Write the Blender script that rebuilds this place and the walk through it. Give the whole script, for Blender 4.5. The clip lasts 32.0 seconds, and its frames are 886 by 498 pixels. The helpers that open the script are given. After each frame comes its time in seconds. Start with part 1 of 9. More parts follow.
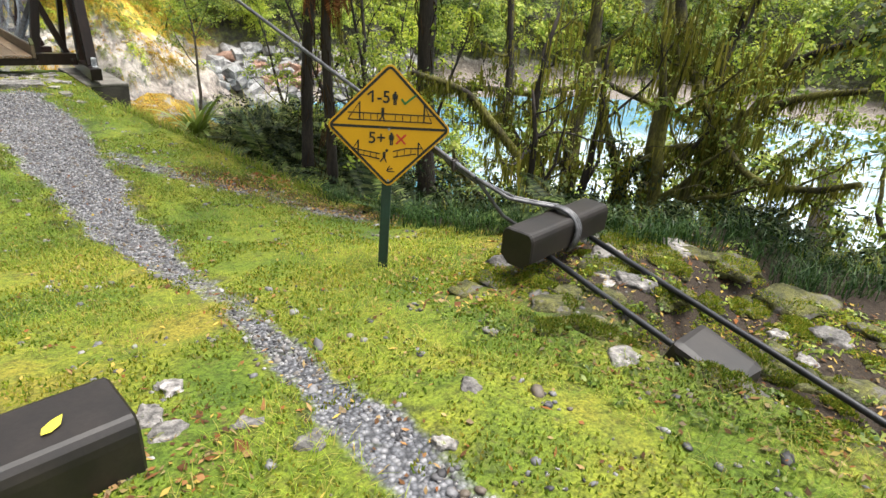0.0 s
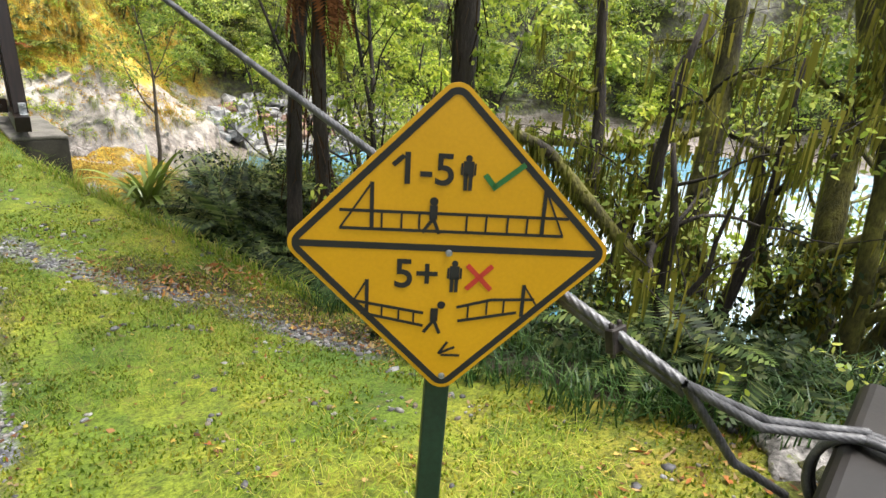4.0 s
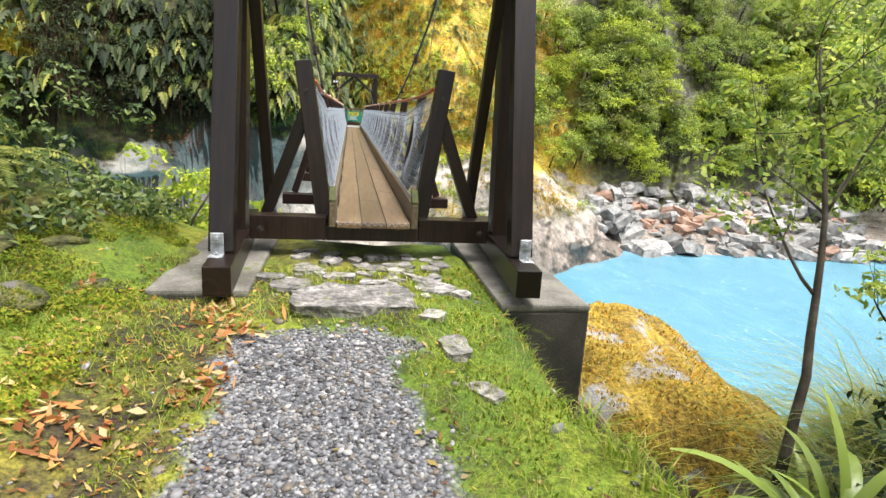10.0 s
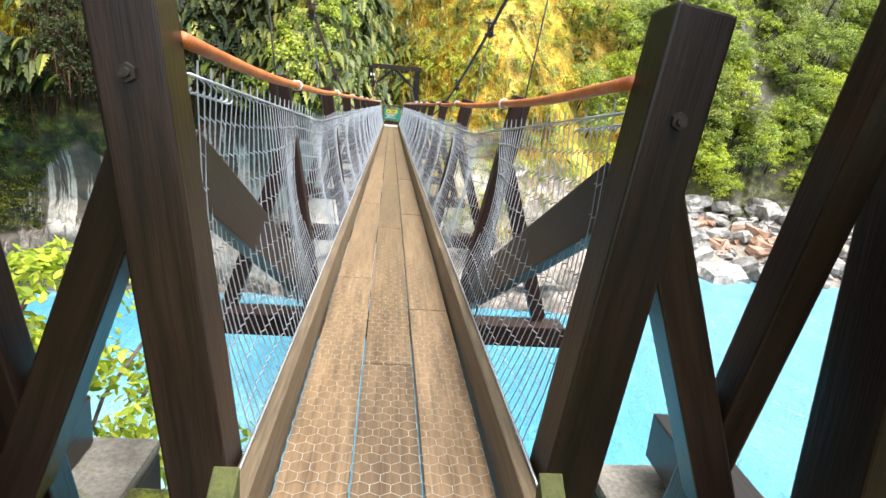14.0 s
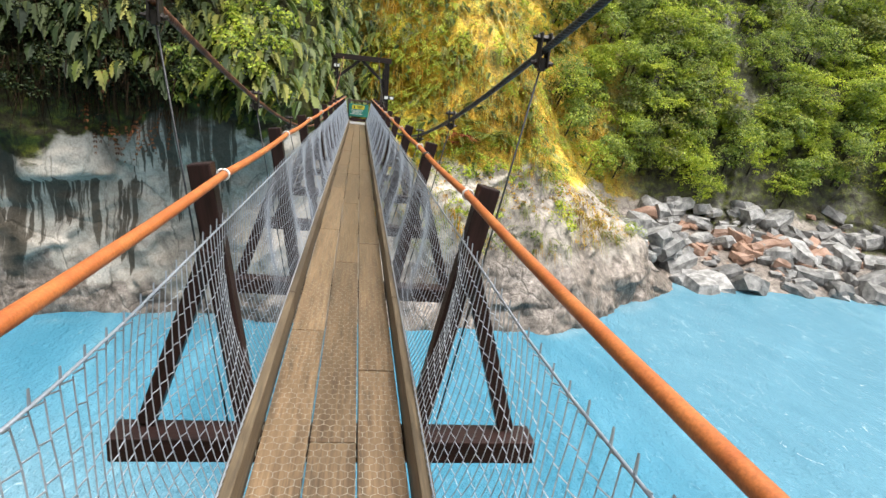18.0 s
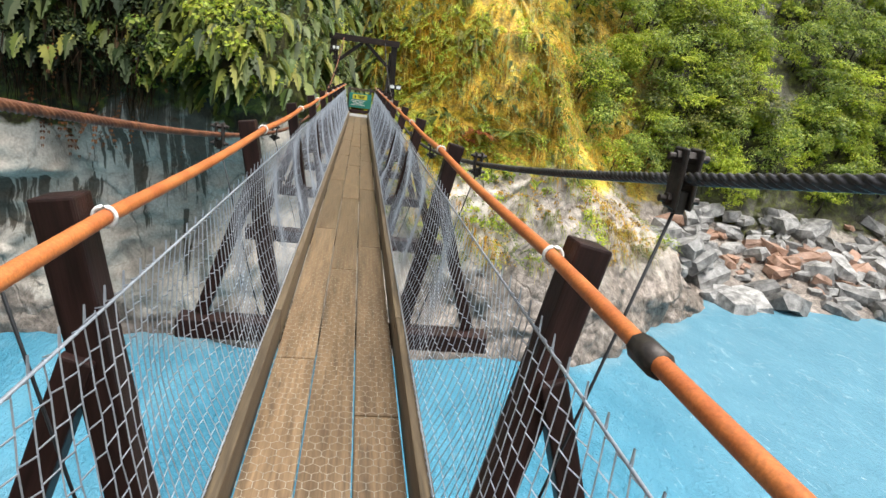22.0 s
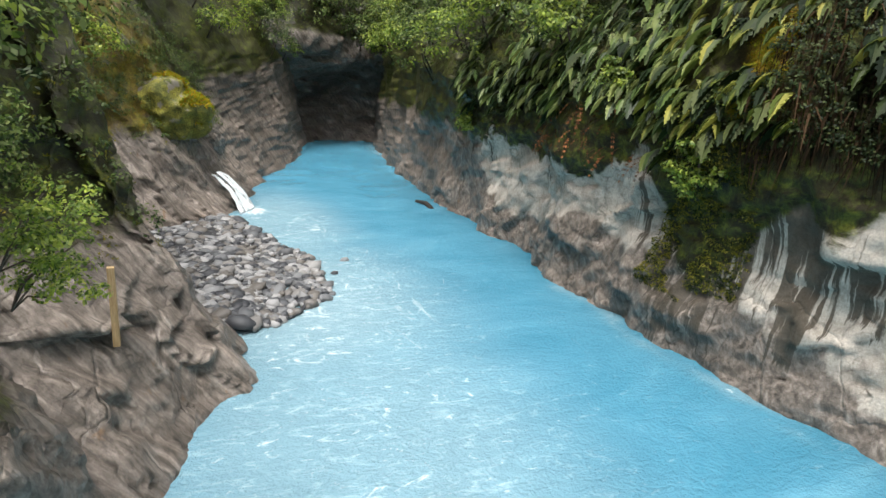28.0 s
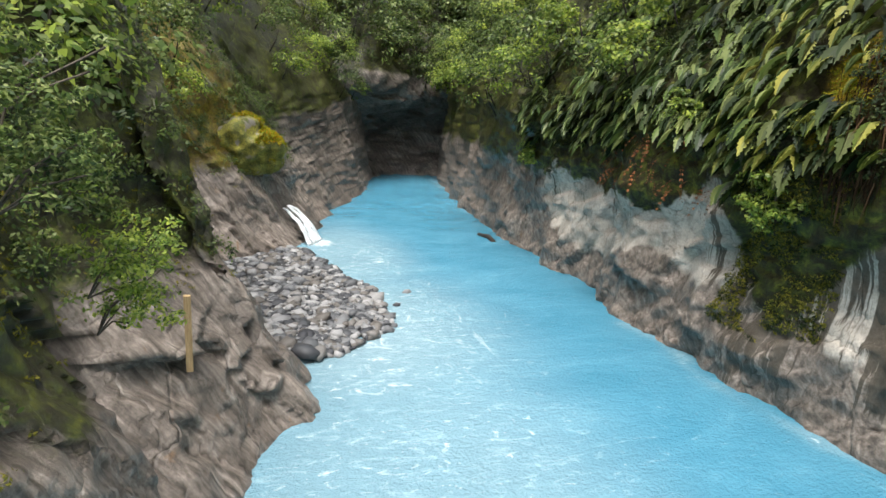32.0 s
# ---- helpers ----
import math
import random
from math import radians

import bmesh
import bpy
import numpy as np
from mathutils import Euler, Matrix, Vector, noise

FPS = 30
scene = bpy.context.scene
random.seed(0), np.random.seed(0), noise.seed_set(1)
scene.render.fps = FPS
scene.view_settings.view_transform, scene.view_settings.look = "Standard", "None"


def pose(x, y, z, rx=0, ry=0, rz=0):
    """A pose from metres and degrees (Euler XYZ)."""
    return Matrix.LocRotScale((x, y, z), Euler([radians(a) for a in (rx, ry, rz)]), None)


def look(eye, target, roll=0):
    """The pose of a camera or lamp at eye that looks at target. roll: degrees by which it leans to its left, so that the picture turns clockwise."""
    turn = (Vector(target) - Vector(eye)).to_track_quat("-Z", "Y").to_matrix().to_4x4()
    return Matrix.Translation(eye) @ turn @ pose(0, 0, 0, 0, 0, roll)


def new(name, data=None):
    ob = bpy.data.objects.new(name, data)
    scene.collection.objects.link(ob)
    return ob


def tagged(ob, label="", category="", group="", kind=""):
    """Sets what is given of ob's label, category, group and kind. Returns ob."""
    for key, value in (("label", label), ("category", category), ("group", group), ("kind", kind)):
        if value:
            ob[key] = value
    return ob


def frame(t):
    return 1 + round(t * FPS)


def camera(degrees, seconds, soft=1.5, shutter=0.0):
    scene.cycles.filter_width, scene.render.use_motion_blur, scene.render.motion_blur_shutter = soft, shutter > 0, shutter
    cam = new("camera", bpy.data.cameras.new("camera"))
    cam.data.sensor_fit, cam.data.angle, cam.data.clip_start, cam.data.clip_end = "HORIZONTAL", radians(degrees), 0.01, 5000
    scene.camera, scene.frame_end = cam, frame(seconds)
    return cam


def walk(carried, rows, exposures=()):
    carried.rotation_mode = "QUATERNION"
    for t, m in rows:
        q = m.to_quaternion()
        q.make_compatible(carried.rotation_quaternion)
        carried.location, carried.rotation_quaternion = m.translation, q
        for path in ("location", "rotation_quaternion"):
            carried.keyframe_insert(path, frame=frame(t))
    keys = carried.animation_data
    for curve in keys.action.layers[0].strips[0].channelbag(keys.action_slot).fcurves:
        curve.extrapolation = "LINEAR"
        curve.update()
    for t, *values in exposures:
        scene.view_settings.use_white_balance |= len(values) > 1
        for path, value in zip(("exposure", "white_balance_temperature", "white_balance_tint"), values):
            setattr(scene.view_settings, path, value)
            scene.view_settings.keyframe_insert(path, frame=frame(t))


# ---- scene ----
cam = camera(75.3, 32.0, soft=1.5)
PATH = [
    (0, (-1.489, -12.325, 1.450), (-0.215, -11.009, 0.647), 4.7),
    (0.5, (-1.269, -12.206, 1.397), (0.022, -10.887, 0.627), 5.2),
    (1, (-1.088, -11.934, 1.383), (0.205, -10.608, 0.629), 5.0),
    (1.5, (-0.888, -11.630, 1.369), (0.408, -10.302, 0.624), 4.3),
    (2, (-0.674, -11.283, 1.314), (0.634, -9.952, 0.594), 4.2),
    (2.5, (-0.581, -10.958, 1.271), (0.736, -9.613, 0.595), 4.4),
    (4.5, (0.029, -9.981, 1.037), (1.298, -8.570, 0.405), 4.0),
    (5, (-0.104, -9.711, 1.022), (0.954, -8.143, 0.374), 3.0),
    (5.5, (-0.212, -9.354, 1.096), (0.698, -7.696, 0.446), 2.8),
    (6, (-0.182, -8.897, 1.082), (0.633, -7.183, 0.453), 2.8),
    (6.5, (-0.229, -8.427, 1.046), (0.493, -6.662, 0.442), 2.6),
    (7, (-0.128, -7.887, 0.985), (0.511, -6.081, 0.412), 2.4),
    (7.5, (-0.161, -7.362, 0.908), (0.397, -5.522, 0.357), 2.1),
    (8, (-0.156, -6.807, 0.855), (0.339, -4.946, 0.315), 2.0),
    (8.5, (-0.187, -6.248, 0.857), (0.265, -4.371, 0.338), 2.6),
    (9, (-0.245, -5.726, 0.832), (0.166, -3.834, 0.331), 2.9),
    (9.5, (-0.209, -5.180, 0.860), (0.168, -3.274, 0.384), 3.4),
    (10, (-0.212, -4.629, 0.891), (0.118, -2.710, 0.436), 3.4),
    (10.5, (-0.147, -4.063, 0.902), (0.143, -2.139, 0.440), 3.5),
    (11, (-0.128, -3.541, 0.884), (0.134, -1.614, 0.417), 3.5),
    (11.5, (-0.067, -3.076, 0.898), (0.167, -1.143, 0.441), 3.7),
    (12, (-0.074, -2.563, 0.937), (0.140, -0.621, 0.510), 3.8),
    (12.5, (-0.049, -2.078, 0.976), (0.131, -0.129, 0.567), 2.7),
    (13, (-0.037, -1.623, 0.986), (0.144, 0.329, 0.587), 3.6),
    (13.5, (-0.085, -1.298, 0.970), (0.098, 0.649, 0.549), 4.1),
    (14, (-0.051, -0.914, 1.005), (0.159, 1.018, 0.530), 5.0),
    (14.5, (-0.095, -0.562, 1.059), (0.162, 1.360, 0.567), 6.6),
    (16.5, (0.023, 0.476, 1.386), (0.331, 2.378, 0.848), 6.2),
    (17, (0.060, 0.804, 1.440), (0.370, 2.707, 0.909), 6.3),
    (17.5, (-0.027, 1.242, 1.444), (0.290, 3.149, 0.929), 6.4),
    (18, (0.016, 1.654, 1.444), (0.337, 3.561, 0.933), 6.2),
    (18.5, (-0.019, 2.056, 1.447), (0.311, 3.961, 0.933), 6.2),
    (19, (0.053, 2.427, 1.408), (0.381, 4.331, 0.891), 6.5),
    (19.5, (0.058, 2.862, 1.403), (0.392, 4.762, 0.875), 6.7),
    (20, (0.051, 3.233, 1.398), (0.380, 5.134, 0.871), 6.8),
    (20.5, (0.045, 3.658, 1.398), (0.365, 5.560, 0.870), 7.1),
    (21, (0.021, 4.055, 1.406), (0.331, 5.957, 0.869), 6.8),
    (21.5, (0.058, 4.441, 1.413), (0.381, 6.341, 0.880), 7.3),
    (22, (0.012, 4.851, 1.408), (0.340, 6.748, 0.866), 7.6),
    (22.5, (0.043, 5.257, 1.382), (0.356, 7.155, 0.837), 7.6),
    (23, (-0.019, 5.631, 1.406), (0.296, 7.527, 0.850), 7.9),
    (23.5, (-0.009, 5.932, 1.382), (0.296, 7.824, 0.808), 8.3),
    (24, (-0.028, 6.363, 1.372), (0.233, 8.259, 0.789), 8.9),
    (24.5, (-0.089, 6.693, 1.395), (-0.194, 8.601, 0.802), 8.3),
    (25, (-0.264, 6.871, 1.402), (-0.862, 8.693, 0.834), 7.9),
    (25.5, (-0.420, 6.837, 1.437), (-1.456, 8.459, 0.893), 6.6),
    (26, (-0.535, 6.894, 1.457), (-1.898, 8.249, 0.902), 6.0),
    (26.5, (-0.634, 6.837, 1.475), (-2.219, 7.916, 0.907), 4.9),
    (28.5, (-0.660, 6.860, 1.470), (-2.453, 7.535, 0.897), 3.4),
    (29, (-0.660, 6.860, 1.470), (-2.468, 7.483, 0.884), 3.3),
    (29.5, (-0.660, 6.860, 1.470), (-2.476, 7.446, 0.871), 3.2),
    (30, (-0.660, 6.860, 1.470), (-2.484, 7.420, 0.872), 3.0),
    (30.5, (-0.660, 6.860, 1.470), (-2.493, 7.402, 0.882), 2.9),
    (31, (-0.660, 6.860, 1.470), (-2.506, 7.386, 0.910), 2.7),
    (31.5, (-0.660, 6.860, 1.470), (-2.522, 7.377, 0.953), 2.5),
    (32, (-0.660, 6.860, 1.470), (-2.535, 7.376, 1.003), 2.4),
]
walk(cam, [(t, look(eye, target, roll)) for t, eye, target, roll in PATH],
     [(0, 1.4), (2, 1.45), (5, 1.5), (6, 1.62), (8, 1.62), (9, 1.55), (12.5, 1.85), (14.2, 1.95), (17, 1.2), (23, 1.16), (26, 0.92), (29, 1.22), (32, 1.22)])

# ---- world and light: bright overcast day in a deep green valley ----
world = bpy.data.worlds.new("sky")
scene.world = world
world.use_nodes = True
_w = world.node_tree
_sky = _w.nodes.new("ShaderNodeTexSky")
_sky.sky_type = "NISHITA"
_sky.sun_disc = False
_sky.sun_elevation, _sky.sun_rotation = radians(70), radians(110)
_sky.air_density, _sky.dust_density, _sky.ozone_density = 1.0, 4.0, 1.0
_hsv = _w.nodes.new("ShaderNodeHueSaturation")
_hsv.inputs["Saturation"].default_value = 0.22
_w.links.new(_sky.outputs[0], _hsv.inputs["Color"])
_w.links.new(_hsv.outputs[0], _w.nodes["Background"].inputs[0])
_w.nodes["Background"].inputs[1].default_value = 0.128
sun = new("sun", bpy.data.lights.new("sun", "SUN"))
sun.data.energy, sun.data.angle, sun.data.color = 2.4, radians(32), (1.0, 0.96, 0.9)
sun.matrix_world = look((0, 0, 0), (-0.22, 0.22, -0.94))

# ---- materials ----
def node_mat(name):
    m = bpy.data.materials.new(name)
    m.use_nodes = True
    return m, m.node_tree.nodes, m.node_tree.links, m.node_tree.nodes["Principled BSDF"]


def coords(nodes, links, scale=(1, 1, 1), space="Object"):
    """Metres in the world or in the object, stretched."""
    mp = nodes.new("ShaderNodeMapping")
    mp.inputs["Scale"].default_value = scale
    if space == "World":
        links.new(nodes.new("ShaderNodeNewGeometry").outputs["Position"], mp.inputs[0])
    else:
        links.new(nodes.new("ShaderNodeTexCoord").outputs[space], mp.inputs[0])
    return mp.outputs[0]


def noise_node(nodes, links, vec, scale, detail=4, rough=0.55, distort=0.0):
    n = nodes.new("ShaderNodeTexNoise")
    n.inputs["Scale"].default_value, n.inputs["Detail"].default_value = scale, detail
    n.inputs["Roughness"].default_value, n.inputs["Distortion"].default_value = rough, distort
    links.new(vec, n.inputs["Vector"])
    return n.outputs["Fac"]


def ramp(nodes, links, fac, stops):
    r = nodes.new("ShaderNodeValToRGB")
    e = r.color_ramp.elements
    while len(e) < len(stops):
        e.new(0.5)
    for k, (p, c) in enumerate(stops):
        e[k].position, e[k].color = p, (*c, 1) if len(c) == 3 else c
    links.new(fac, r.inputs[0])
    return r.outputs[0]


def blend(nodes, links, fac, a, b, how="MIX"):
    m = nodes.new("ShaderNodeMix")
    m.data_type, m.blend_type = "RGBA", how
    for sock, v in ((m.inputs[0], fac), (m.inputs[6], a), (m.inputs[7], b)):
        if isinstance(v, bpy.types.NodeSocket):
            links.new(v, sock)
        elif isinstance(v, (int, float)):
            sock.default_value = v
        else:
            sock.default_value = (*v, 1)
    return m.outputs[2]


def bump_to(nodes, links, bsdf, height, strength=0.3, distance=0.02):
    b = nodes.new("ShaderNodeBump")
    b.inputs["Strength"].default_value, b.inputs["Distance"].default_value = strength, distance
    links.new(height, b.inputs["Height"])
    links.new(b.outputs[0], bsdf.inputs["Normal"])


def plain(name, c1, c2, scale=6, rough=0.6, metal=0.0, bump=0.2, dist=0.01, fine=60, spread=0.12, vary=0.0, stretch=(1, 1, 1), space="Object", spots=None):
    """Two tones in soft patches, darkened and lightened again by a fine grain; spots: a third tone in scattered blots."""
    m, n, l, b = node_mat(name)
    v = coords(n, l, stretch, space)
    big, small = noise_node(n, l, v, scale), noise_node(n, l, v, fine, 3, 0.65)
    col = ramp(n, l, big, [(0.36, c1), (0.64, c2)])
    grain = ramp(n, l, small, [(0.3, (1 - spread * 2,) * 3), (0.7, (1 + spread,) * 3)])
    col = blend(n, l, 1.0, col, grain, "MULTIPLY")
    if spots:
        mask = ramp(n, l, noise_node(n, l, v, spots[1], 5, 0.6, 0.4), [(spots[2], (0, 0, 0)), (spots[2] + 0.06, (1, 1, 1))])
        col = blend(n, l, mask, col, spots[0])
    if vary:
        hs = n.new("ShaderNodeHueSaturation")
        mr = n.new("ShaderNodeMapRange")
        mr.inputs[3].default_value, mr.inputs[4].default_value = 1 - vary, 1 + vary
        l.new(n.new("ShaderNodeObjectInfo").outputs["Random"], mr.inputs[0])
        l.new(mr.outputs[0], hs.inputs["Value"])
        l.new(col, hs.inputs["Color"])
        col = hs.outputs[0]
    l.new(col, b.inputs["Base Color"])
    b.inputs["Roughness"].default_value, b.inputs["Metallic"].default_value = rough, metal
    bump_to(n, l, b, small if fine > 0 else big, bump, dist)
    return m


def leaf_mat(name, tones, rough=0.45, through_light=0.28, sheen=0.22):
    """Leaf colours told apart leaf by leaf and clump by clump."""
    m, n, l, b = node_mat(name)
    geo = n.new("ShaderNodeNewGeometry")
    col = ramp(n, l, geo.outputs["Random Per Island"], [((k + 0.5) / len(tones), t) for k, t in enumerate(tones)])
    patch = ramp(n, l, noise_node(n, l, geo.outputs["Position"], 0.45, 3), [(0.35, (0.55, 0.6, 0.58)), (0.66, (1.35, 1.3, 1.12))])
    col = blend(n, l, 1.0, col, patch, "MULTIPLY")
    l.new(col, b.inputs["Base Color"])
    b.inputs["Roughness"].default_value = rough
    b.inputs["Specular IOR Level"].default_value = sheen
    t = n.new("ShaderNodeBsdfTranslucent")
    l.new(col, t.inputs[0])
    mix = n.new("ShaderNodeMixShader")
    mix.inputs[0].default_value = through_light
    l.new(b.outputs[0], mix.inputs[1])
    l.new(t.outputs[0], mix.inputs[2])
    l.new(mix.outputs[0], n["Material Output"].inputs[0])
    return m


def attr(n, key):
    at = n.new("ShaderNodeAttribute")
    at.attribute_name = key
    return at.outputs["Fac"]


def madd(n, l, a, k, c):
    m = n.new("ShaderNodeMath")
    m.operation = "MULTIPLY_ADD"
    l.new(a, m.inputs[0])
    m.inputs[1].default_value = k
    if isinstance(c, bpy.types.NodeSocket):
        l.new(c, m.inputs[2])
    else:
        m.inputs[2].default_value = c
    return m.outputs[0]


def ground_mat():
    """Moss over soil; gravel shows where the trodden ways run (a painted-in mask on the mesh)."""
    m, n, l, b = node_mat("moss_and_gravel")
    v = coords(n, l, space="World")
    big, mid, fine = noise_node(n, l, v, 0.9, 5), noise_node(n, l, v, 5.5, 5, 0.65), noise_node(n, l, v, 60, 4, 0.7)
    moss = ramp(n, l, big, [(0.34, (0.05, 0.092, 0.012)), (0.45, (0.105, 0.15, 0.016)), (0.55, (0.172, 0.196, 0.022)), (0.66, (0.22, 0.19, 0.03))])
    moss = blend(n, l, ramp(n, l, mid, [(0.46, (0, 0, 0)), (0.72, (0.85, 0.85, 0.85))]), moss, (0.06, 0.105, 0.014))
    moss = blend(n, l, ramp(n, l, noise_node(n, l, v, 13, 5, 0.7, 0.6), [(0.56, (0, 0, 0)), (0.68, (0.8, 0.8, 0.8))]), moss, (0.10, 0.082, 0.03))
    moss = blend(n, l, 1.0, moss, ramp(n, l, fine, [(0.36, (0.45, 0.47, 0.43)), (0.6, (1.2, 1.2, 1.1))]), "MULTIPLY")
    clump = noise_node(n, l, v, 21, 5, 0.65, 0.4)
    moss = blend(n, l, 1.0, moss, ramp(n, l, clump, [(0.34, (0.55, 0.58, 0.55)), (0.54, (1.1, 1.1, 1.06))]), "MULTIPLY")
    # soil, with tones lowered to hold the deep shade of the bank too
    soil = ramp(n, l, fine, [(0.35, (0.011, 0.008, 0.006)), (0.65, (0.05, 0.036, 0.024))])
    vor = n.new("ShaderNodeTexVoronoi")
    vor.inputs["Scale"].default_value = 42
    l.new(v, vor.inputs["Vector"])
    grav = blend(n, l, 1.0, ramp(n, l, vor.outputs["Color"], [(0.1, (0.10, 0.103, 0.115)), (0.55, (0.2, 0.205, 0.222)), (0.9, (0.36, 0.36, 0.37))]),
                 ramp(n, l, vor.outputs["Distance"], [(0.0, (1.15, 1.15, 1.15)), (0.75, (0.35, 0.35, 0.35))]), "MULTIPLY")
    at = n.new("ShaderNodeAttribute")
    at.attribute_name = "trod"
    add = n.new("ShaderNodeMath")
    add.operation = "MULTIPLY_ADD"
    l.new(mid, add.inputs[0])
    add.inputs[1].default_value = 0.9
    l.new(at.outputs["Fac"], add.inputs[2])
    g_mask = ramp(n, l, add.outputs[0], [(0.74, (0, 0, 0)), (0.98, (1, 1, 1))])
    bare = n.new("ShaderNodeAttribute")
    bare.attribute_name = "bare"
    add2 = n.new("ShaderNodeMath")
    add2.operation = "MULTIPLY_ADD"
    l.new(mid, add2.inputs[0])
    add2.inputs[1].default_value = 0.8
    l.new(bare.outputs["Fac"], add2.inputs[2])
    col = blend(n, l, ramp(n, l, add2.outputs[0], [(0.6, (0, 0, 0)), (0.9, (1, 1, 1))]), moss, soil)
    col = blend(n, l, g_mask, col, grav)
    l.new(col, b.inputs["Base Color"])
    b.inputs["Roughness"].default_value = 0.85
    b.inputs["Specular IOR Level"].default_value = 0.25
    hgt = blend(n, l, g_mask, blend(n, l, 0.6, fine, clump), ramp(n, l, vor.outputs["Distance"], [(0, (1, 1, 1)), (0.8, (0, 0, 0))]))
    bump_to(n, l, b, hgt, 0.8, 0.025)
    return m


def vor_edge(n, l, vec, scale):
    """Distance from the borders of scattered cells, for cracks."""
    k = n.new("ShaderNodeTexVoronoi")
    k.feature = "DISTANCE_TO_EDGE"
    k.inputs["Scale"].default_value = scale
    l.new(vec, k.inputs["Vector"])
    return k.outputs["Distance"]


def warped(n, l, vec, scale, amount):
    """Coordinates pushed about by a noise."""
    t = n.new("ShaderNodeTexNoise")
    t.inputs["Scale"].default_value, t.inputs["Detail"].default_value = scale, 4
    l.new(vec, t.inputs["Vector"])
    m = n.new("ShaderNodeVectorMath")
    m.operation = "MULTIPLY_ADD"
    l.new(t.outputs["Color"], m.inputs[0])
    m.inputs[1].default_value = (amount,) * 3
    l.new(vec, m.inputs[2])
    return m.outputs[0]


def cliff_mat():
    """Pale grey schist with fine cracks; dark water runs with fern-edge shade painted in, brown wet foot, moss and soil
    by the mesh's own masks.
    """
    m, n, l, b = node_mat("cliff_rock")
    v = coords(n, l, space="World")
    turn = n.new("ShaderNodeMapping")
    turn.inputs["Rotation"].default_value = (0.5, 0.55, 0.0)
    l.new(v, turn.inputs[0])
    tilt = n.new("ShaderNodeMapping")
    tilt.inputs["Scale"].default_value = (2.6, 2.6, 0.14)
    l.new(warped(n, l, turn.outputs[0], 0.4, 0.5), tilt.inputs[0])
    vt = tilt.outputs[0]
    big, mid, fine = noise_node(n, l, v, 0.45, 6, 0.62, 0.6), noise_node(n, l, v, 1.9, 9, 0.68, 0.6), noise_node(n, l, v, 14, 8, 0.72)
    strata = noise_node(n, l, vt, 1.6, 7, 0.62, 0.2)
    tone = attr(n, "tone")
    col = ramp(n, l, big, [(0.36, (0.32, 0.288, 0.25)), (0.47, (0.435, 0.395, 0.345)), (0.6, (0.53, 0.485, 0.43))])
    col = blend(n, l, 1.0, col, ramp(n, l, tone, [(0.1, (0.82, 0.81, 0.8)), (0.5, (1.0, 1.0, 1.0)), (0.9, (1.14, 1.14, 1.13))]), "MULTIPLY")
    col = blend(n, l, 1.0, col, ramp(n, l, mid, [(0.33, (0.7, 0.69, 0.68)), (0.43, (1, 1, 1)), (0.68, (1.1, 1.1, 1.1))]), "MULTIPLY")
    col = blend(n, l, 0.4, col, ramp(n, l, strata, [(0.36, (0.45, 0.43, 0.42)), (0.46, (1, 1, 1)), (0.62, (1.12, 1.1, 1.08))]), "MULTIPLY")
    # brown wet foot and fractured brown rock, banded down the dip
    lean = n.new("ShaderNodeMapping")
    lean.inputs["Rotation"].default_value = (-0.64, 0.15, 0.0)
    l.new(v, lean.inputs[0])
    thin_bed = n.new("ShaderNodeMapping")
    thin_bed.inputs["Scale"].default_value = (3.4, 3.4, 0.22)
    l.new(warped(n, l, lean.outputs[0], 0.35, 0.9), thin_bed.inputs[0])
    beds = noise_node(n, l, thin_bed.outputs[0], 1.5, 8, 0.66, 0.2)
    brown = ramp(n, l, blend(n, l, 0.25, beds, mid), [(0.35, (0.026, 0.021, 0.017)), (0.43, (0.09, 0.073, 0.06)), (0.5, (0.17, 0.141, 0.121)), (0.57, (0.25, 0.213, 0.187)), (0.66, (0.4, 0.352, 0.315))])
    brown = blend(n, l, 1.0, brown, ramp(n, l, tone, [(0.0, (0.55, 0.54, 0.52)), (1.0, (1.4, 1.38, 1.36))]), "MULTIPLY")
    wet = ramp(n, l, madd(n, l, mid, 0.8, attr(n, "stain")), [(0.66, (0, 0, 0)), (0.84, (0.94, 0.94, 0.94))])
    col = blend(n, l, wet, col, brown)
    # cracks, wide and fine
    wv = warped(n, l, coords(n, l, (1.0, 1.0, 0.55), "World"), 2.2, 0.45)
    gap, hair = vor_edge(n, l, wv, 0.55), vor_edge(n, l, wv, 1.9)
    some = ramp(n, l, noise_node(n, l, v, 0.8, 3, 0.6), [(0.44, (0, 0, 0)), (0.6, (1, 1, 1))])
    col = blend(n, l, blend(n, l, 1.0, some, ramp(n, l, gap, [(0.0, (0.6, 0.6, 0.6)), (0.022, (0, 0, 0))]), "MULTIPLY"), col, (0.045, 0.04, 0.034))
    col = blend(n, l, blend(n, l, 1.0, some, ramp(n, l, hair, [(0.0, (0.35, 0.35, 0.35)), (0.035, (0, 0, 0))]), "MULTIPLY"), col, (0.06, 0.052, 0.045))
    # rock slightly darker along the creases of the mesh
    col = blend(n, l, ramp(n, l, attr(n, "crease"), [(0.7, (0, 0, 0)), (1.0, (0.2, 0.2, 0.2))]), col, (0.07, 0.062, 0.054))
    # dark runs of water and painted shade under the fern edge, rust
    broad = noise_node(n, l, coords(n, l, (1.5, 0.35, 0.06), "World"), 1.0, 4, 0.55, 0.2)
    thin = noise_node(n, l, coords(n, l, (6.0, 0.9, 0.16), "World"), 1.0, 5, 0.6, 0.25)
    drip_shade = attr(n, "drip_shade")
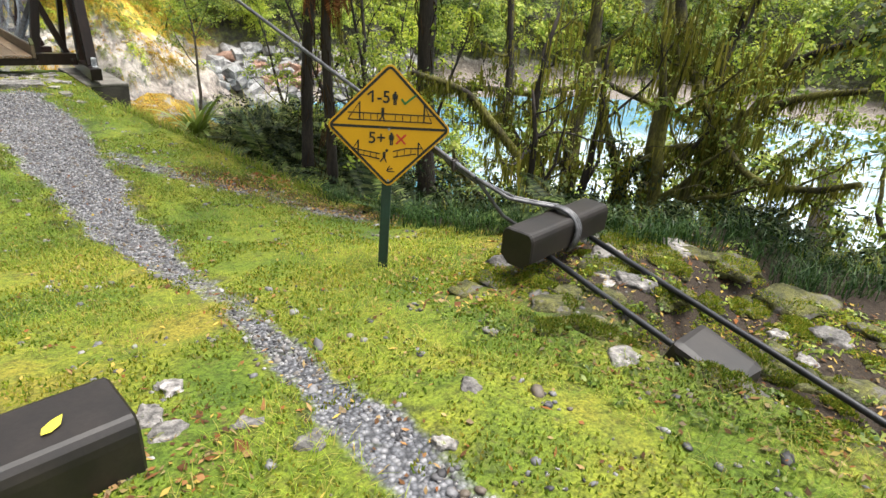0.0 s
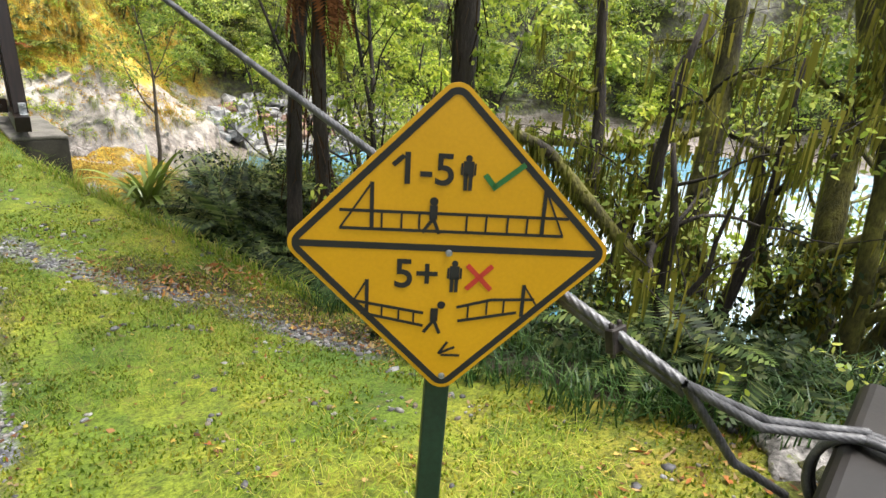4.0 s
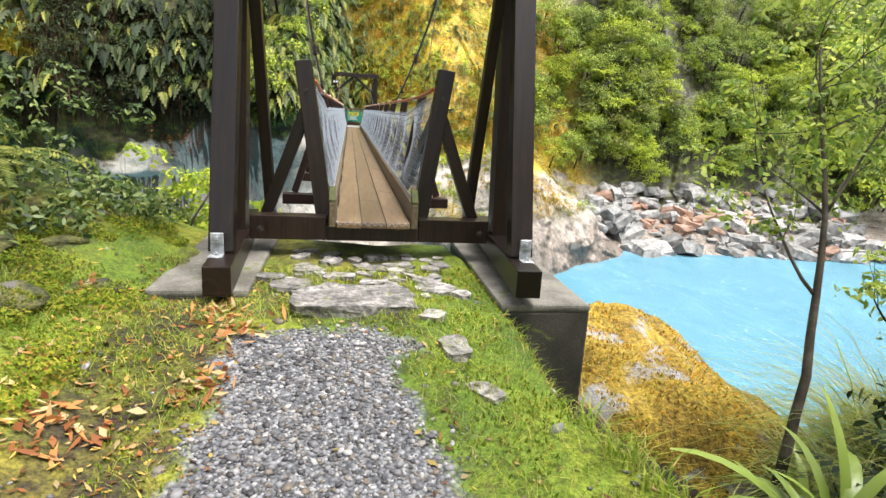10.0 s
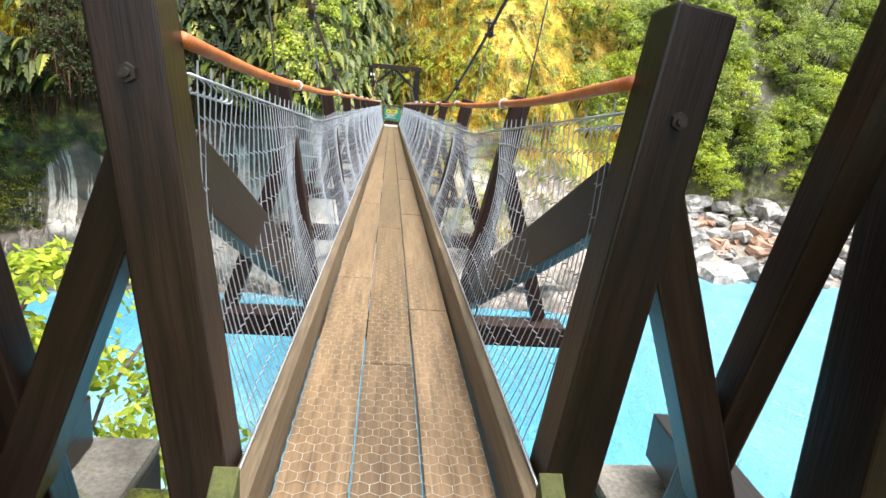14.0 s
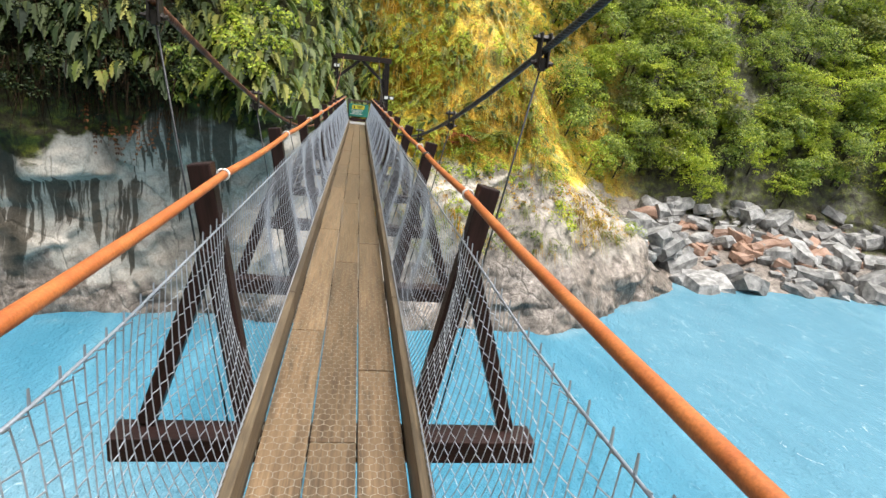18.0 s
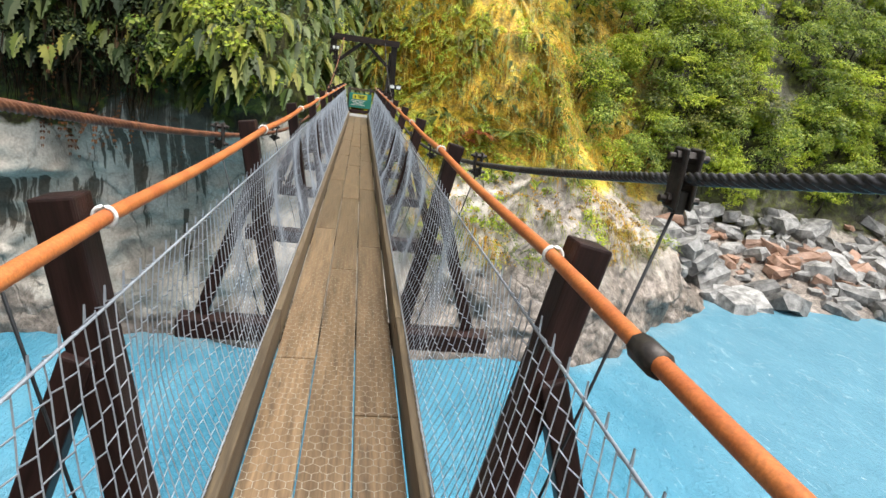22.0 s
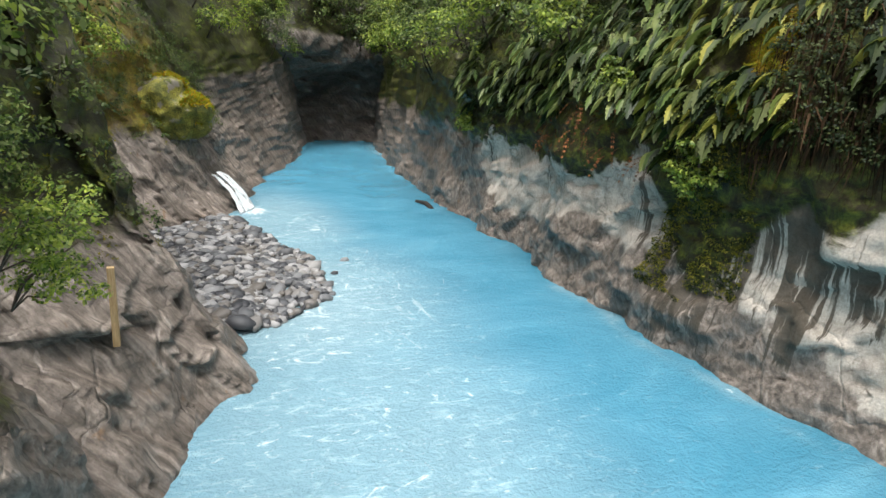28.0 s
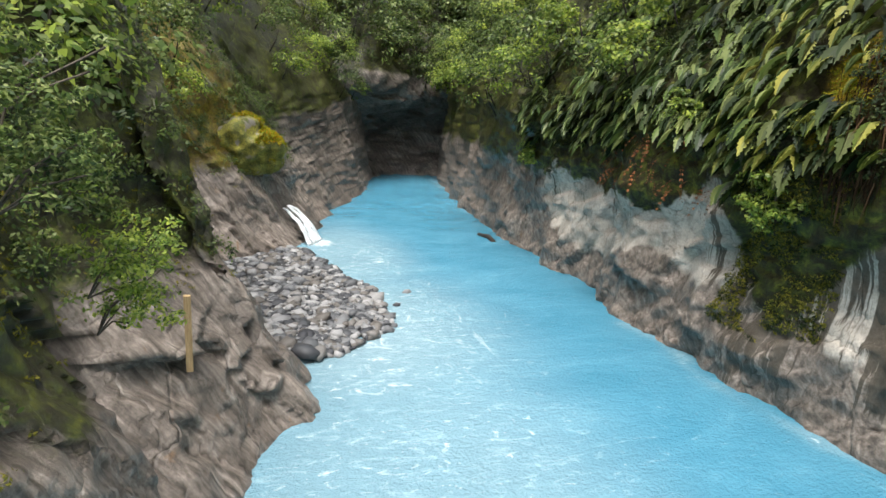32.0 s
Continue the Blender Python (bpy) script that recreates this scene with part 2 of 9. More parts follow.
    runs = ramp(n, l, madd(n, l, drip_shade, 0.18, blend(n, l, 0.55, broad, thin)), [(0.65, (0, 0, 0)), (0.685, (0.9, 0.9, 0.9))])
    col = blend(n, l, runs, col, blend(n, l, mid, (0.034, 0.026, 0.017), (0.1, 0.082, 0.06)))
    rust = noise_node(n, l, coords(n, l, (4.5, 4.5, 0.2), "World"), 0.45, 4, 0.6, 0.3)
    col = blend(n, l, ramp(n, l, rust, [(0.66, (0, 0, 0)), (0.74, (0.6, 0.6, 0.6))]), col, (0.2, 0.11, 0.045))
    col = blend(n, l, 1.0, col, ramp(n, l, fine, [(0.37, (0.78, 0.78, 0.78)), (0.63, (1.12, 1.12, 1.12))]), "MULTIPLY")
    # moss and soil; the dark tones double as painted shade deep in the gorge
    green = ramp(n, l, noise_node(n, l, v, 2.3, 6, 0.7, 0.5), [(0.32, (0.014, 0.012, 0.008)), (0.46, (0.036, 0.032, 0.014)), (0.56, (0.065, 0.075, 0.016)), (0.7, (0.17, 0.175, 0.025))])
    gold = ramp(n, l, noise_node(n, l, v, 0.9, 6, 0.7, 0.4), [(0.3, (0.1, 0.115, 0.025)), (0.38, (0.3, 0.24, 0.045)), (0.46, (0.6, 0.36, 0.04)), (0.54, (0.66, 0.5, 0.06)), (0.6, (0.34, 0.36, 0.06)), (0.66, (0.4, 0.385, 0.35))])
    gold = blend(n, l, 1.0, gold, ramp(n, l, noise_node(n, l, v, 7, 6, 0.75), [(0.34, (0.4, 0.4, 0.36)), (0.62, (1.25, 1.25, 1.2))]), "MULTIPLY")
    green = blend(n, l, attr(n, "ochre"), green, gold)
    green = blend(n, l, 1.0, green, ramp(n, l, fine, [(0.3, (0.6, 0.6, 0.55)), (0.7, (1.25, 1.25, 1.2))]), "MULTIPLY")
    col = blend(n, l, ramp(n, l, madd(n, l, mid, 0.9, attr(n, "cover")), [(0.72, (0, 0, 0)), (0.92, (1, 1, 1))]), col, green)
    l.new(col, b.inputs["Base Color"])
    l.new(ramp(n, l, wet, [(0, (0.6, 0.6, 0.6)), (1, (0.38, 0.38, 0.38))]), b.inputs["Roughness"])
    l.new(ramp(n, l, wet, [(0, (0.2, 0.2, 0.2)), (1, (0.5, 0.5, 0.5))]), b.inputs["Specular IOR Level"])
    h = blend(n, l, 0.35, blend(n, l, wet, blend(n, l, 0.5, strata, mid), blend(n, l, 0.3, beds, mid)), fine)
    h = blend(n, l, ramp(n, l, gap, [(0.0, (0.6, 0.6, 0.6)), (0.03, (0, 0, 0))]), h, (0, 0, 0))
    bump_to(n, l, b, h, 0.9, 0.09)
    return m


def water_mat():
    m, n, l, b = node_mat("glacial_water")
    v = coords(n, l, space="World")
    vf = coords(n, l, (1.15, 0.6, 1), "World")
    at = n.new("ShaderNodeAttribute")
    at.attribute_name = "shallow"
    rip, chop, swirl = noise_node(n, l, vf, 2.6, 5, 0.62, 1.0), noise_node(n, l, v, 9, 3, 0.6, 0.5), noise_node(n, l, vf, 0.22, 4, 0.6, 1.6)
    col = ramp(n, l, swirl, [(0.3, (0.042, 0.185, 0.275)), (0.6, (0.07, 0.235, 0.335)), (0.8, (0.115, 0.3, 0.4))])
    col = blend(n, l, at.outputs["Fac"], col, (0.26, 0.37, 0.41))
    foam = n.new("ShaderNodeMath")
    foam.operation = "MULTIPLY_ADD"
    l.new(at.outputs["Fac"], foam.inputs[0])
    foam.inputs[1].default_value = 0.16
    l.new(noise_node(n, l, vf, 1.4, 7, 0.72, 2.2), foam.inputs[2])
    col = blend(n, l, ramp(n, l, foam.outputs[0], [(0.67, (0, 0, 0)), (0.79, (0.85, 0.85, 0.85))]), col, (0.62, 0.72, 0.76))
    white = noise_node(n, l, coords(n, l, (0.35, 0.8, 1), "World"), 1.1, 8, 0.7, 1.4)
    col = blend(n, l, ramp(n, l, madd(n, l, attr(n, "rapid"), 0.5, white), [(0.66, (0, 0, 0)), (0.9, (0.9, 0.9, 0.9))]), col, (0.6, 0.68, 0.71))
    # sky glints on the ripples, painted into the base colour
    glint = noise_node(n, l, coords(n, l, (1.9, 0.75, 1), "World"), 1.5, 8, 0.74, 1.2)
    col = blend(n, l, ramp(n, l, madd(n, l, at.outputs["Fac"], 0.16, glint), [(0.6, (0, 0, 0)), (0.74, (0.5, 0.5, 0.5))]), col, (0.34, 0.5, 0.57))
    l.new(col, b.inputs["Base Color"])
    b.inputs["Roughness"].default_value = 0.22
    b.inputs["IOR"].default_value = 1.22
    h = blend(n, l, 0.4, rip, chop)
    bump_to(n, l, b, h, 1.0, 0.22)
    return m


def timber_mat(name, dark, light, worn, amount=0.62, rough=0.5, along=(9, 9, 0.7), vary=0.25, sheen=0.4):
    """Stained timber: long grain, scuffed pale streaks, small checks."""
    m, n, l, b = node_mat(name)
    v = coords(n, l, along)
    grain, blot = noise_node(n, l, v, 3.2, 6, 0.65, 0.4), noise_node(n, l, coords(n, l, (7, 7, 0.55)), 1.6, 5, 0.6, 0.5)
    fine = noise_node(n, l, coords(n, l, (along[0] * 5, along[1] * 5, along[2] * 3)), 2.2, 4, 0.7)
    col = ramp(n, l, grain, [(0.3, dark), (0.7, light)])
    col = blend(n, l, ramp(n, l, blot, [(amount, (0, 0, 0)), (amount + 0.12, (0.75, 0.75, 0.75))]), col, worn)
    col = blend(n, l, 1.0, col, ramp(n, l, fine, [(0.3, (0.6, 0.6, 0.6)), (0.7, (1.2, 1.2, 1.2))]), "MULTIPLY")
    hs = n.new("ShaderNodeHueSaturation")
    mr = n.new("ShaderNodeMapRange")
    mr.inputs[3].default_value, mr.inputs[4].default_value = 1 - vary, 1 + vary
    l.new(n.new("ShaderNodeObjectInfo").outputs["Random"], mr.inputs[0])
    l.new(mr.outputs[0], hs.inputs["Value"])
    l.new(col, hs.inputs["Color"])
    l.new(hs.outputs[0], b.inputs["Base Color"])
    b.inputs["Roughness"].default_value = rough
    b.inputs["Specular IOR Level"].default_value = sheen
    bump_to(n, l, b, fine, 0.35, 0.004)
    return m


M_GROUND, M_CLIFF, M_WATER = ground_mat(), cliff_mat(), water_mat()
M_TIMBER = timber_mat("dark_stained_timber", (0.0045, 0.0026, 0.0018), (0.022, 0.0115, 0.008), (0.12, 0.09, 0.072), 0.63, 0.33, vary=0.5, sheen=0.36)
M_MOSSWOOD = timber_mat("mossy_board_end", (0.03, 0.038, 0.009), (0.08, 0.09, 0.018), (0.1, 0.065, 0.035), 0.58, 0.8)
M_RED = timber_mat("red_brown_timber", (0.010, 0.005, 0.0045), (0.034, 0.015, 0.013), (0.13, 0.085, 0.075), 0.64, sheen=0.25)
M_PLANK = timber_mat("weathered_deck_timber", (0.096, 0.06, 0.032), (0.238, 0.16, 0.09), (0.036, 0.028, 0.02), 0.56, 0.33)
M_KICK = timber_mat("weathered_edge_timber", (0.056, 0.041, 0.025), (0.155, 0.114, 0.067), (0.045, 0.05, 0.02), 0.58, 0.5)
M_FARWOOD = timber_mat("grey_weathered_timber", (0.03, 0.028, 0.026), (0.08, 0.075, 0.07), (0.2, 0.2, 0.19), 0.66, 0.7)
M_LOG = plain("anchor_casing", (0.006, 0.0045, 0.004), (0.016, 0.012, 0.01), 5, 0.5, 0, 0.15, 0.004, 45, 0.15)
M_RUSTPIPE = plain("rusty_orange_pipe", (0.36, 0.095, 0.022), (0.48, 0.155, 0.04), 9, 0.5, 0.0, 0.25, 0.002, 160, 0.16)
M_RUSTROPE = plain("rusty_wire_rope", (0.10, 0.036, 0.018), (0.24, 0.095, 0.045), 14, 0.55, 0.2, 0.3, 0.002, 220, 0.2)
M_ROPE = plain("grey_wire_rope", (0.07, 0.07, 0.075), (0.16, 0.16, 0.165), 14, 0.45, 0.5, 0.3, 0.002, 220, 0.2)
M_DARKROPE = plain("tarred_wire_rope", (0.02, 0.019, 0.02), (0.06, 0.058, 0.062), 12, 0.32, 0.3, 0.3, 0.002, 220, 0.2)
M_BLACKPIPE = plain("black_sleeve", (0.005, 0.006, 0.008), (0.014, 0.016, 0.02), 8, 0.5, 0, 0.15, 0.002, 90, 0.15)
M_IRON = plain("dark_iron", (0.02, 0.017, 0.015), (0.055, 0.045, 0.04), 20, 0.5, 0.4, 0.3, 0.002, 120, 0.2)
M_GALV = plain("galvanised_wire", (0.34, 0.38, 0.44), (0.48, 0.52, 0.58), 4, 0.42, 0.5, 0.1, 0.001, 200, 0.08)
M_HEXWIRE = plain("deck_wire", (0.30, 0.30, 0.26), (0.45, 0.44, 0.38), 4, 0.45, 0.45, 0.1, 0.001, 200, 0.1)
M_ZINC = plain("zinc_bracket", (0.2, 0.215, 0.23), (0.4, 0.415, 0.43), 24, 0.5, 0.3, 0.3, 0.001, 160, 0.1)
M_CLIP = plain("white_clip", (0.6, 0.6, 0.58), (0.75, 0.75, 0.73), 30, 0.5, 0, 0.1, 0.001, 160, 0.08)
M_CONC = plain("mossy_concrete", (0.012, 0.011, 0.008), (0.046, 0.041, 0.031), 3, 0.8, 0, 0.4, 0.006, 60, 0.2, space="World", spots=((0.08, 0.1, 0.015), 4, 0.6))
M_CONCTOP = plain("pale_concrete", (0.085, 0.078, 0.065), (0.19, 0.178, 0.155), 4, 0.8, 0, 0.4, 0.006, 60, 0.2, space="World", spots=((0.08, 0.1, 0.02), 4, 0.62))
M_STONE = plain("grey_schist", (0.12, 0.112, 0.104), (0.34, 0.318, 0.3), 9, 0.7, 0, 1.0, 0.02, 26, 0.4, 0.3, space="World", spots=((0.11, 0.13, 0.02), 13, 0.62))
M_BOULDER = plain("river_boulder", (0.12, 0.118, 0.115), (0.32, 0.315, 0.305), 2.5, 0.65, 0, 0.5, 0.02, 22, 0.2, 0.35, space="World")
M_REDROCK = plain("orange_grey_rock", (0.22, 0.12, 0.075), (0.34, 0.22, 0.165), 1.6, 0.7, 0, 0.5, 0.02, 22, 0.2, 0.25, space="World")
M_MOSSROCK = plain("mossy_rock", (0.034, 0.036, 0.011), (0.11, 0.108, 0.02), 6, 0.85, 0, 0.9, 0.02, 45, 0.4, 0.25, space="World", spots=((0.09, 0.083, 0.075), 6, 0.56))
M_BARK = plain("dark_bark", (0.014, 0.01, 0.007), (0.04, 0.03, 0.022), 9, 0.85, 0, 0.8, 0.02, 45, 0.3, stretch=(1, 1, 0.25))
M_MOSSBARK = plain("mossy_bark", (0.025, 0.02, 0.011), (0.17, 0.16, 0.03), 4, 0.9, 0, 0.8, 0.02, 40, 0.3, stretch=(1, 1, 0.5))
M_TWIG = plain("grey_brown_twig", (0.045, 0.034, 0.024), (0.11, 0.09, 0.065), 9, 0.8, 0, 0.3, 0.004, 60, 0.2)
M_SIGN = plain("yellow_sheet", (0.56, 0.29, 0.006), (0.62, 0.325, 0.009), 2, 0.38, 0, 0.03, 0.0005, 90, 0.03)
M_BLACK = plain("black_print", (0.008, 0.008, 0.008), (0.014, 0.014, 0.014), 8, 0.75, 0, 0.05, 0.0005, 90, 0.05)
M_GREENPRINT = plain("green_print", (0.02, 0.13, 0.035), (0.03, 0.16, 0.045), 8, 0.45, 0, 0.05, 0.0005, 90, 0.05)
M_REDPRINT = plain("red_print", (0.42, 0.03, 0.02), (0.5, 0.04, 0.03), 8, 0.45, 0, 0.05, 0.0005, 90, 0.05)
M_GREENPOST = plain("dark_green_paint", (0.006, 0.022, 0.015), (0.012, 0.04, 0.026), 5, 0.5, 0, 0.2, 0.002, 80, 0.15)
M_BOARD = plain("green_board", (0.012, 0.16, 0.12), (0.02, 0.21, 0.16), 3, 0.5, 0, 0.05, 0.001, 60, 0.06)
M_BOARDYEL = plain("yellow_panel", (0.55, 0.5, 0.03), (0.62, 0.57, 0.05), 3, 0.5, 0, 0.05, 0.001, 60, 0.06)
M_WHITE = plain("white_paint", (0.7, 0.7, 0.68), (0.8, 0.8, 0.78), 5, 0.5, 0, 0.05, 0.001, 60, 0.06)
M_FALL = plain("falling_water", (0.62, 0.68, 0.7), (0.8, 0.84, 0.86), 3, 0.35, 0, 0.6, 0.05, 14, 0.1, stretch=(2.5, 2.5, 0.4), space="World")
L_BUSH = leaf_mat("shrub_leaves", [(0.08, 0.14, 0.03), (0.17, 0.26, 0.05), (0.29, 0.38, 0.065), (0.42, 0.48, 0.1), (0.24, 0.3, 0.11)], 0.4, 0.5)
L_BRIGHT = leaf_mat("bright_leaves", [(0.185, 0.27, 0.033), (0.305, 0.41, 0.045), (0.43, 0.52, 0.06), (0.55, 0.58, 0.1)], 0.4, 0.55)
L_DARK = leaf_mat("dark_forest_leaves", [(0.03, 0.052, 0.02), (0.07, 0.115, 0.034), (0.125, 0.18, 0.05), (0.2, 0.24, 0.09)], 0.38, 0.38)
L_FERN = leaf_mat("fern_fronds", [(0.052, 0.078, 0.018), (0.096, 0.13, 0.027), (0.168, 0.195, 0.04), (0.28, 0.275, 0.068)], 0.42, 0.4)
L_GOLD = leaf_mat("gold_moss_tufts", [(0.1, 0.07, 0.028), (0.34, 0.17, 0.03), (0.52, 0.29, 0.035), (0.64, 0.34, 0.045), (0.3, 0.34, 0.05), (0.6, 0.46, 0.14)], 0.7, 0.3, 0.1)
L_MOSSGLOW = leaf_mat("orange_green_moss", [(0.16, 0.2, 0.02), (0.26, 0.27, 0.02), (0.34, 0.2, 0.02)], 0.8, 0.3, 0.05)
L_BROWN = leaf_mat("dead_fronds", [(0.09, 0.035, 0.016), (0.17, 0.065, 0.03), (0.26, 0.11, 0.05)], 0.7, 0.25, 0.1)
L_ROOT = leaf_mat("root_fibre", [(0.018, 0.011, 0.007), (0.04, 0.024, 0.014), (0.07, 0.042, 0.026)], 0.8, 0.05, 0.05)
L_LIME = leaf_mat("lime_fronds", [(0.2, 0.26, 0.03), (0.3, 0.36, 0.04), (0.4, 0.42, 0.06)], 0.45, 0.4)
L_RED = leaf_mat("red_fern", [(0.16, 0.03, 0.015), (0.28, 0.07, 0.03), (0.2, 0.09, 0.03)], 0.6, 0.3, 0.1)
L_GRASS = leaf_mat("grass_blades", [(0.14, 0.23, 0.028), (0.22, 0.32, 0.036), (0.32, 0.37, 0.055), (0.38, 0.33, 0.11)], 0.5, 0.5, 0.2)
L_FLAX = leaf_mat("flax_blades", [(0.11, 0.19, 0.025), (0.18, 0.28, 0.04), (0.26, 0.33, 0.06), (0.5, 0.46, 0.25)], 0.35, 0.25, 0.5)
L_MOSS = leaf_mat("hanging_moss", [(0.11, 0.12, 0.025), (0.2, 0.195, 0.035), (0.3, 0.27, 0.055)], 0.9, 0.4, 0.05)
L_MOSSTUFT = leaf_mat("moss_tufts", [(0.07, 0.12, 0.014), (0.13, 0.185, 0.02), (0.2, 0.235, 0.025), (0.26, 0.225, 0.04)], 0.85, 0.3, 0.05)
L_STRAW = leaf_mat("straw_grass", [(0.22, 0.26, 0.07), (0.36, 0.35, 0.13), (0.5, 0.45, 0.22), (0.3, 0.34, 0.08)], 0.5, 0.4, 0.2)
# leaf tones darkened so that the colour itself carries shade
L_GLOOM = leaf_mat("gloom_leaves", [(0.008, 0.016, 0.007), (0.016, 0.03, 0.011), (0.032, 0.05, 0.017), (0.06, 0.075, 0.028)], 0.5, 0.2, 0.12)
# a darkened copy of the grass tones, with tree shade in the colour
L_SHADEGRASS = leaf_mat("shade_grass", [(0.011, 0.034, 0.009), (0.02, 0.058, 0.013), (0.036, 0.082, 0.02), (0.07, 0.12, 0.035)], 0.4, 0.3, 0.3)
# tree leaves in raised tones, sunlight put into the colour
L_SUNLIT = leaf_mat("sunlit_tree_leaves", [(0.16, 0.24, 0.036), (0.28, 0.38, 0.055), (0.42, 0.5, 0.09), (0.55, 0.58, 0.16)], 0.38, 0.55, 0.3)
L_DEADLEAF = leaf_mat("curled_leaves", [(0.16, 0.06, 0.025), (0.3, 0.12, 0.045), (0.42, 0.2, 0.08), (0.36, 0.28, 0.17)], 0.6, 0.2, 0.15)
L_LITTER = leaf_mat("fallen_leaves", [(0.08, 0.045, 0.025), (0.12, 0.055, 0.025), (0.25, 0.095, 0.035), (0.34, 0.25, 0.13), (0.16, 0.12, 0.08), (0.42, 0.3, 0.08)], 0.7, 0.15, 0.1)

# ---- helpers for meshes ----
def raw(name, verts, faces, mat, smooth=True, parent=None, label=""):
    me = bpy.data.meshes.new(name)
    me.from_pydata([tuple(v) for v in np.asarray(verts).tolist()], [], faces if isinstance(faces, list) else faces.tolist())
    me.materials.append(mat)
    if smooth:
        me.polygons.foreach_set("use_smooth", [True] * len(me.polygons))
    me.update()
    ob = new(name, me)
    if parent:
        ob.parent = parent
    if label:
        ob["label"] = label
    return ob


def loose(name, verts, n, mat, parent=None, kind="", label="", category=""):
    """Many small faces of n corners each, from an array of corner points."""
    verts = np.asarray(verts, dtype=np.float32).reshape(-1, 3)
    count = len(verts) // n
    me = bpy.data.meshes.new(name)
    me.vertices.add(len(verts))
    me.vertices.foreach_set("co", verts.ravel())
    me.loops.add(len(verts))
    me.loops.foreach_set("vertex_index", np.arange(len(verts), dtype=np.int32))
    me.polygons.add(count)
    me.polygons.foreach_set("loop_start", np.arange(0, len(verts), n, dtype=np.int32))
    me.materials.append(mat)
    me.update(calc_edges=True)
    ob = new(name, me)
    if parent:
        ob.parent = parent
    return tagged(ob, label, category, kind=kind)


def grid_faces(nu, nv):
    i = np.arange(nu * nv).reshape(nu, nv)
    return np.stack([i[:-1, :-1], i[1:, :-1], i[1:, 1:], i[:-1, 1:]], -1).reshape(-1, 4)


def lattice(p):
    p = p.astype(np.int64)
    h = (p[..., 0] * 374761393 + p[..., 1] * 668265263 + p[..., 2] * 2147483647) & 0x7FFFFFFF
    h = ((h ^ (h >> 13)) * 1274126177) & 0x7FFFFFFF
    return ((h ^ (h >> 16)) & 0xFFFF) / 65535.0


def vnoise(p):
    """Smooth value noise, 0 to 1, for an array of points."""
    p = np.asarray(p, float)
    i = np.floor(p)
    f = p - i
    f = f * f * (3 - 2 * f)
    out = 0
    for dx in (0, 1):
        for dy in (0, 1):
            for dz in (0, 1):
                w = (f[..., 0] if dx else 1 - f[..., 0]) * (f[..., 1] if dy else 1 - f[..., 1]) * (f[..., 2] if dz else 1 - f[..., 2])
                out = out + w * lattice(i + (dx, dy, dz))
    return out


def fbm(p, octaves=4, gain=0.5):
    total, amp, norm = 0, 1.0, 0
    p = np.asarray(p, float)
    for k in range(octaves):
        total = total + amp * vnoise(p * 2**k + 17.3 * k)
        norm += amp
        amp *= gain
    return total / norm


def side_of(line, x, y):
    """Distance from a bent line, positive on its left side."""
    best, sign = np.full(np.shape(x), 1e9), np.zeros(np.shape(x))
    for (ax, ay), (bx, by) in zip(line[:-1], line[1:]):
        ux, uy = bx - ax, by - ay
        t = np.clip(((x - ax) * ux + (y - ay) * uy) / (ux * ux + uy * uy), 0, 1)
        d = np.hypot(x - ax - t * ux, y - ay - t * uy)
        s = np.sign(ux * (y - ay) - uy * (x - ax))
        near = d < best - 1e-9
        best, sign = np.where(near, d, best), np.where(near, s, sign)
    return best * np.where(sign == 0, 1, sign)


def smooth01(a, b, x):
    t = np.clip((x - a) / (b - a), 0, 1)
    return t * t * (3 - 2 * t)


# ---- the near bank, the river bed and the land behind, as one sheet ----
WATER_Z = -7.0
BANK_EDGE = [(-120, 0), (-40, -9), (-20, -7), (-9, -3), (-4.5, 0.3), (-2.6, 1.1), (-1.3, 0.9), (0.7, 0.7), (0.8, -0.4), (0.82, -1.1), (0.84, -2.2), (1.0, -2.8), (1.32, -3.6), (1.52, -4.2), (1.95, -5.2), (2.42, -6.6),
             (2.7, -8.5), (3.4, -10.0), (4.6, -12.0), (6.5, -16), (9, -26), (12, -130)]
FAR_SHORE = [(-140, 40), (-83, 28), (-70, 25), (-57, 22.7), (-45, 22), (-37.7, 21.2), (-30.4, 21.6), (-25.6, 22.1), (-21.7, 20.7), (-18.7, 21.4), (-15, 20.8),
             (-10.5, 21.4), (-8.7, 21.7), (-5.2, 22.1), (-2.7, 21.4), (0, 21.5), (4, 21.6), (8, 21.7), (9.5, 22.3), (10.8, 23.5), (13.1, 25.1), (14.9, 26.5), (17.8, 28.9),
             (20.7, 28.6), (24, 27.8), (28.4, 27.6), (36, 26.5), (46, 24), (56, 18), (62, 8), (66, -6), (68, -25), (72, -60), (90, -140)]


def way_x(y):
    return np.interp(y, [-14, -11, -10, -9, -8, -7.2, -6.5, -5.3, -4.2, -3.3, -1.8, -1.2], [-0.55, -0.38, -0.3, -0.2, -0.18, -0.15, -0.22, -0.2, -0.21, -0.24, -0.34, -0.36])


def way_half(y):
    return np.interp(y, [-13, -11, -10, -9, -8, -7.2, -6.5, -5.3, -4.2, -3.3, -1.8], [0.22, 0.16, 0.12, 0.11, 0.13, 0.18, 0.25, 0.31, 0.38, 0.42, 0.4])


SIDE_WAY = [(0.28, -4.38), (0.68, -5.12), (0.98, -5.5), (1.6, -6.0), (2.0, -7.3), (2.0, -8.4)]


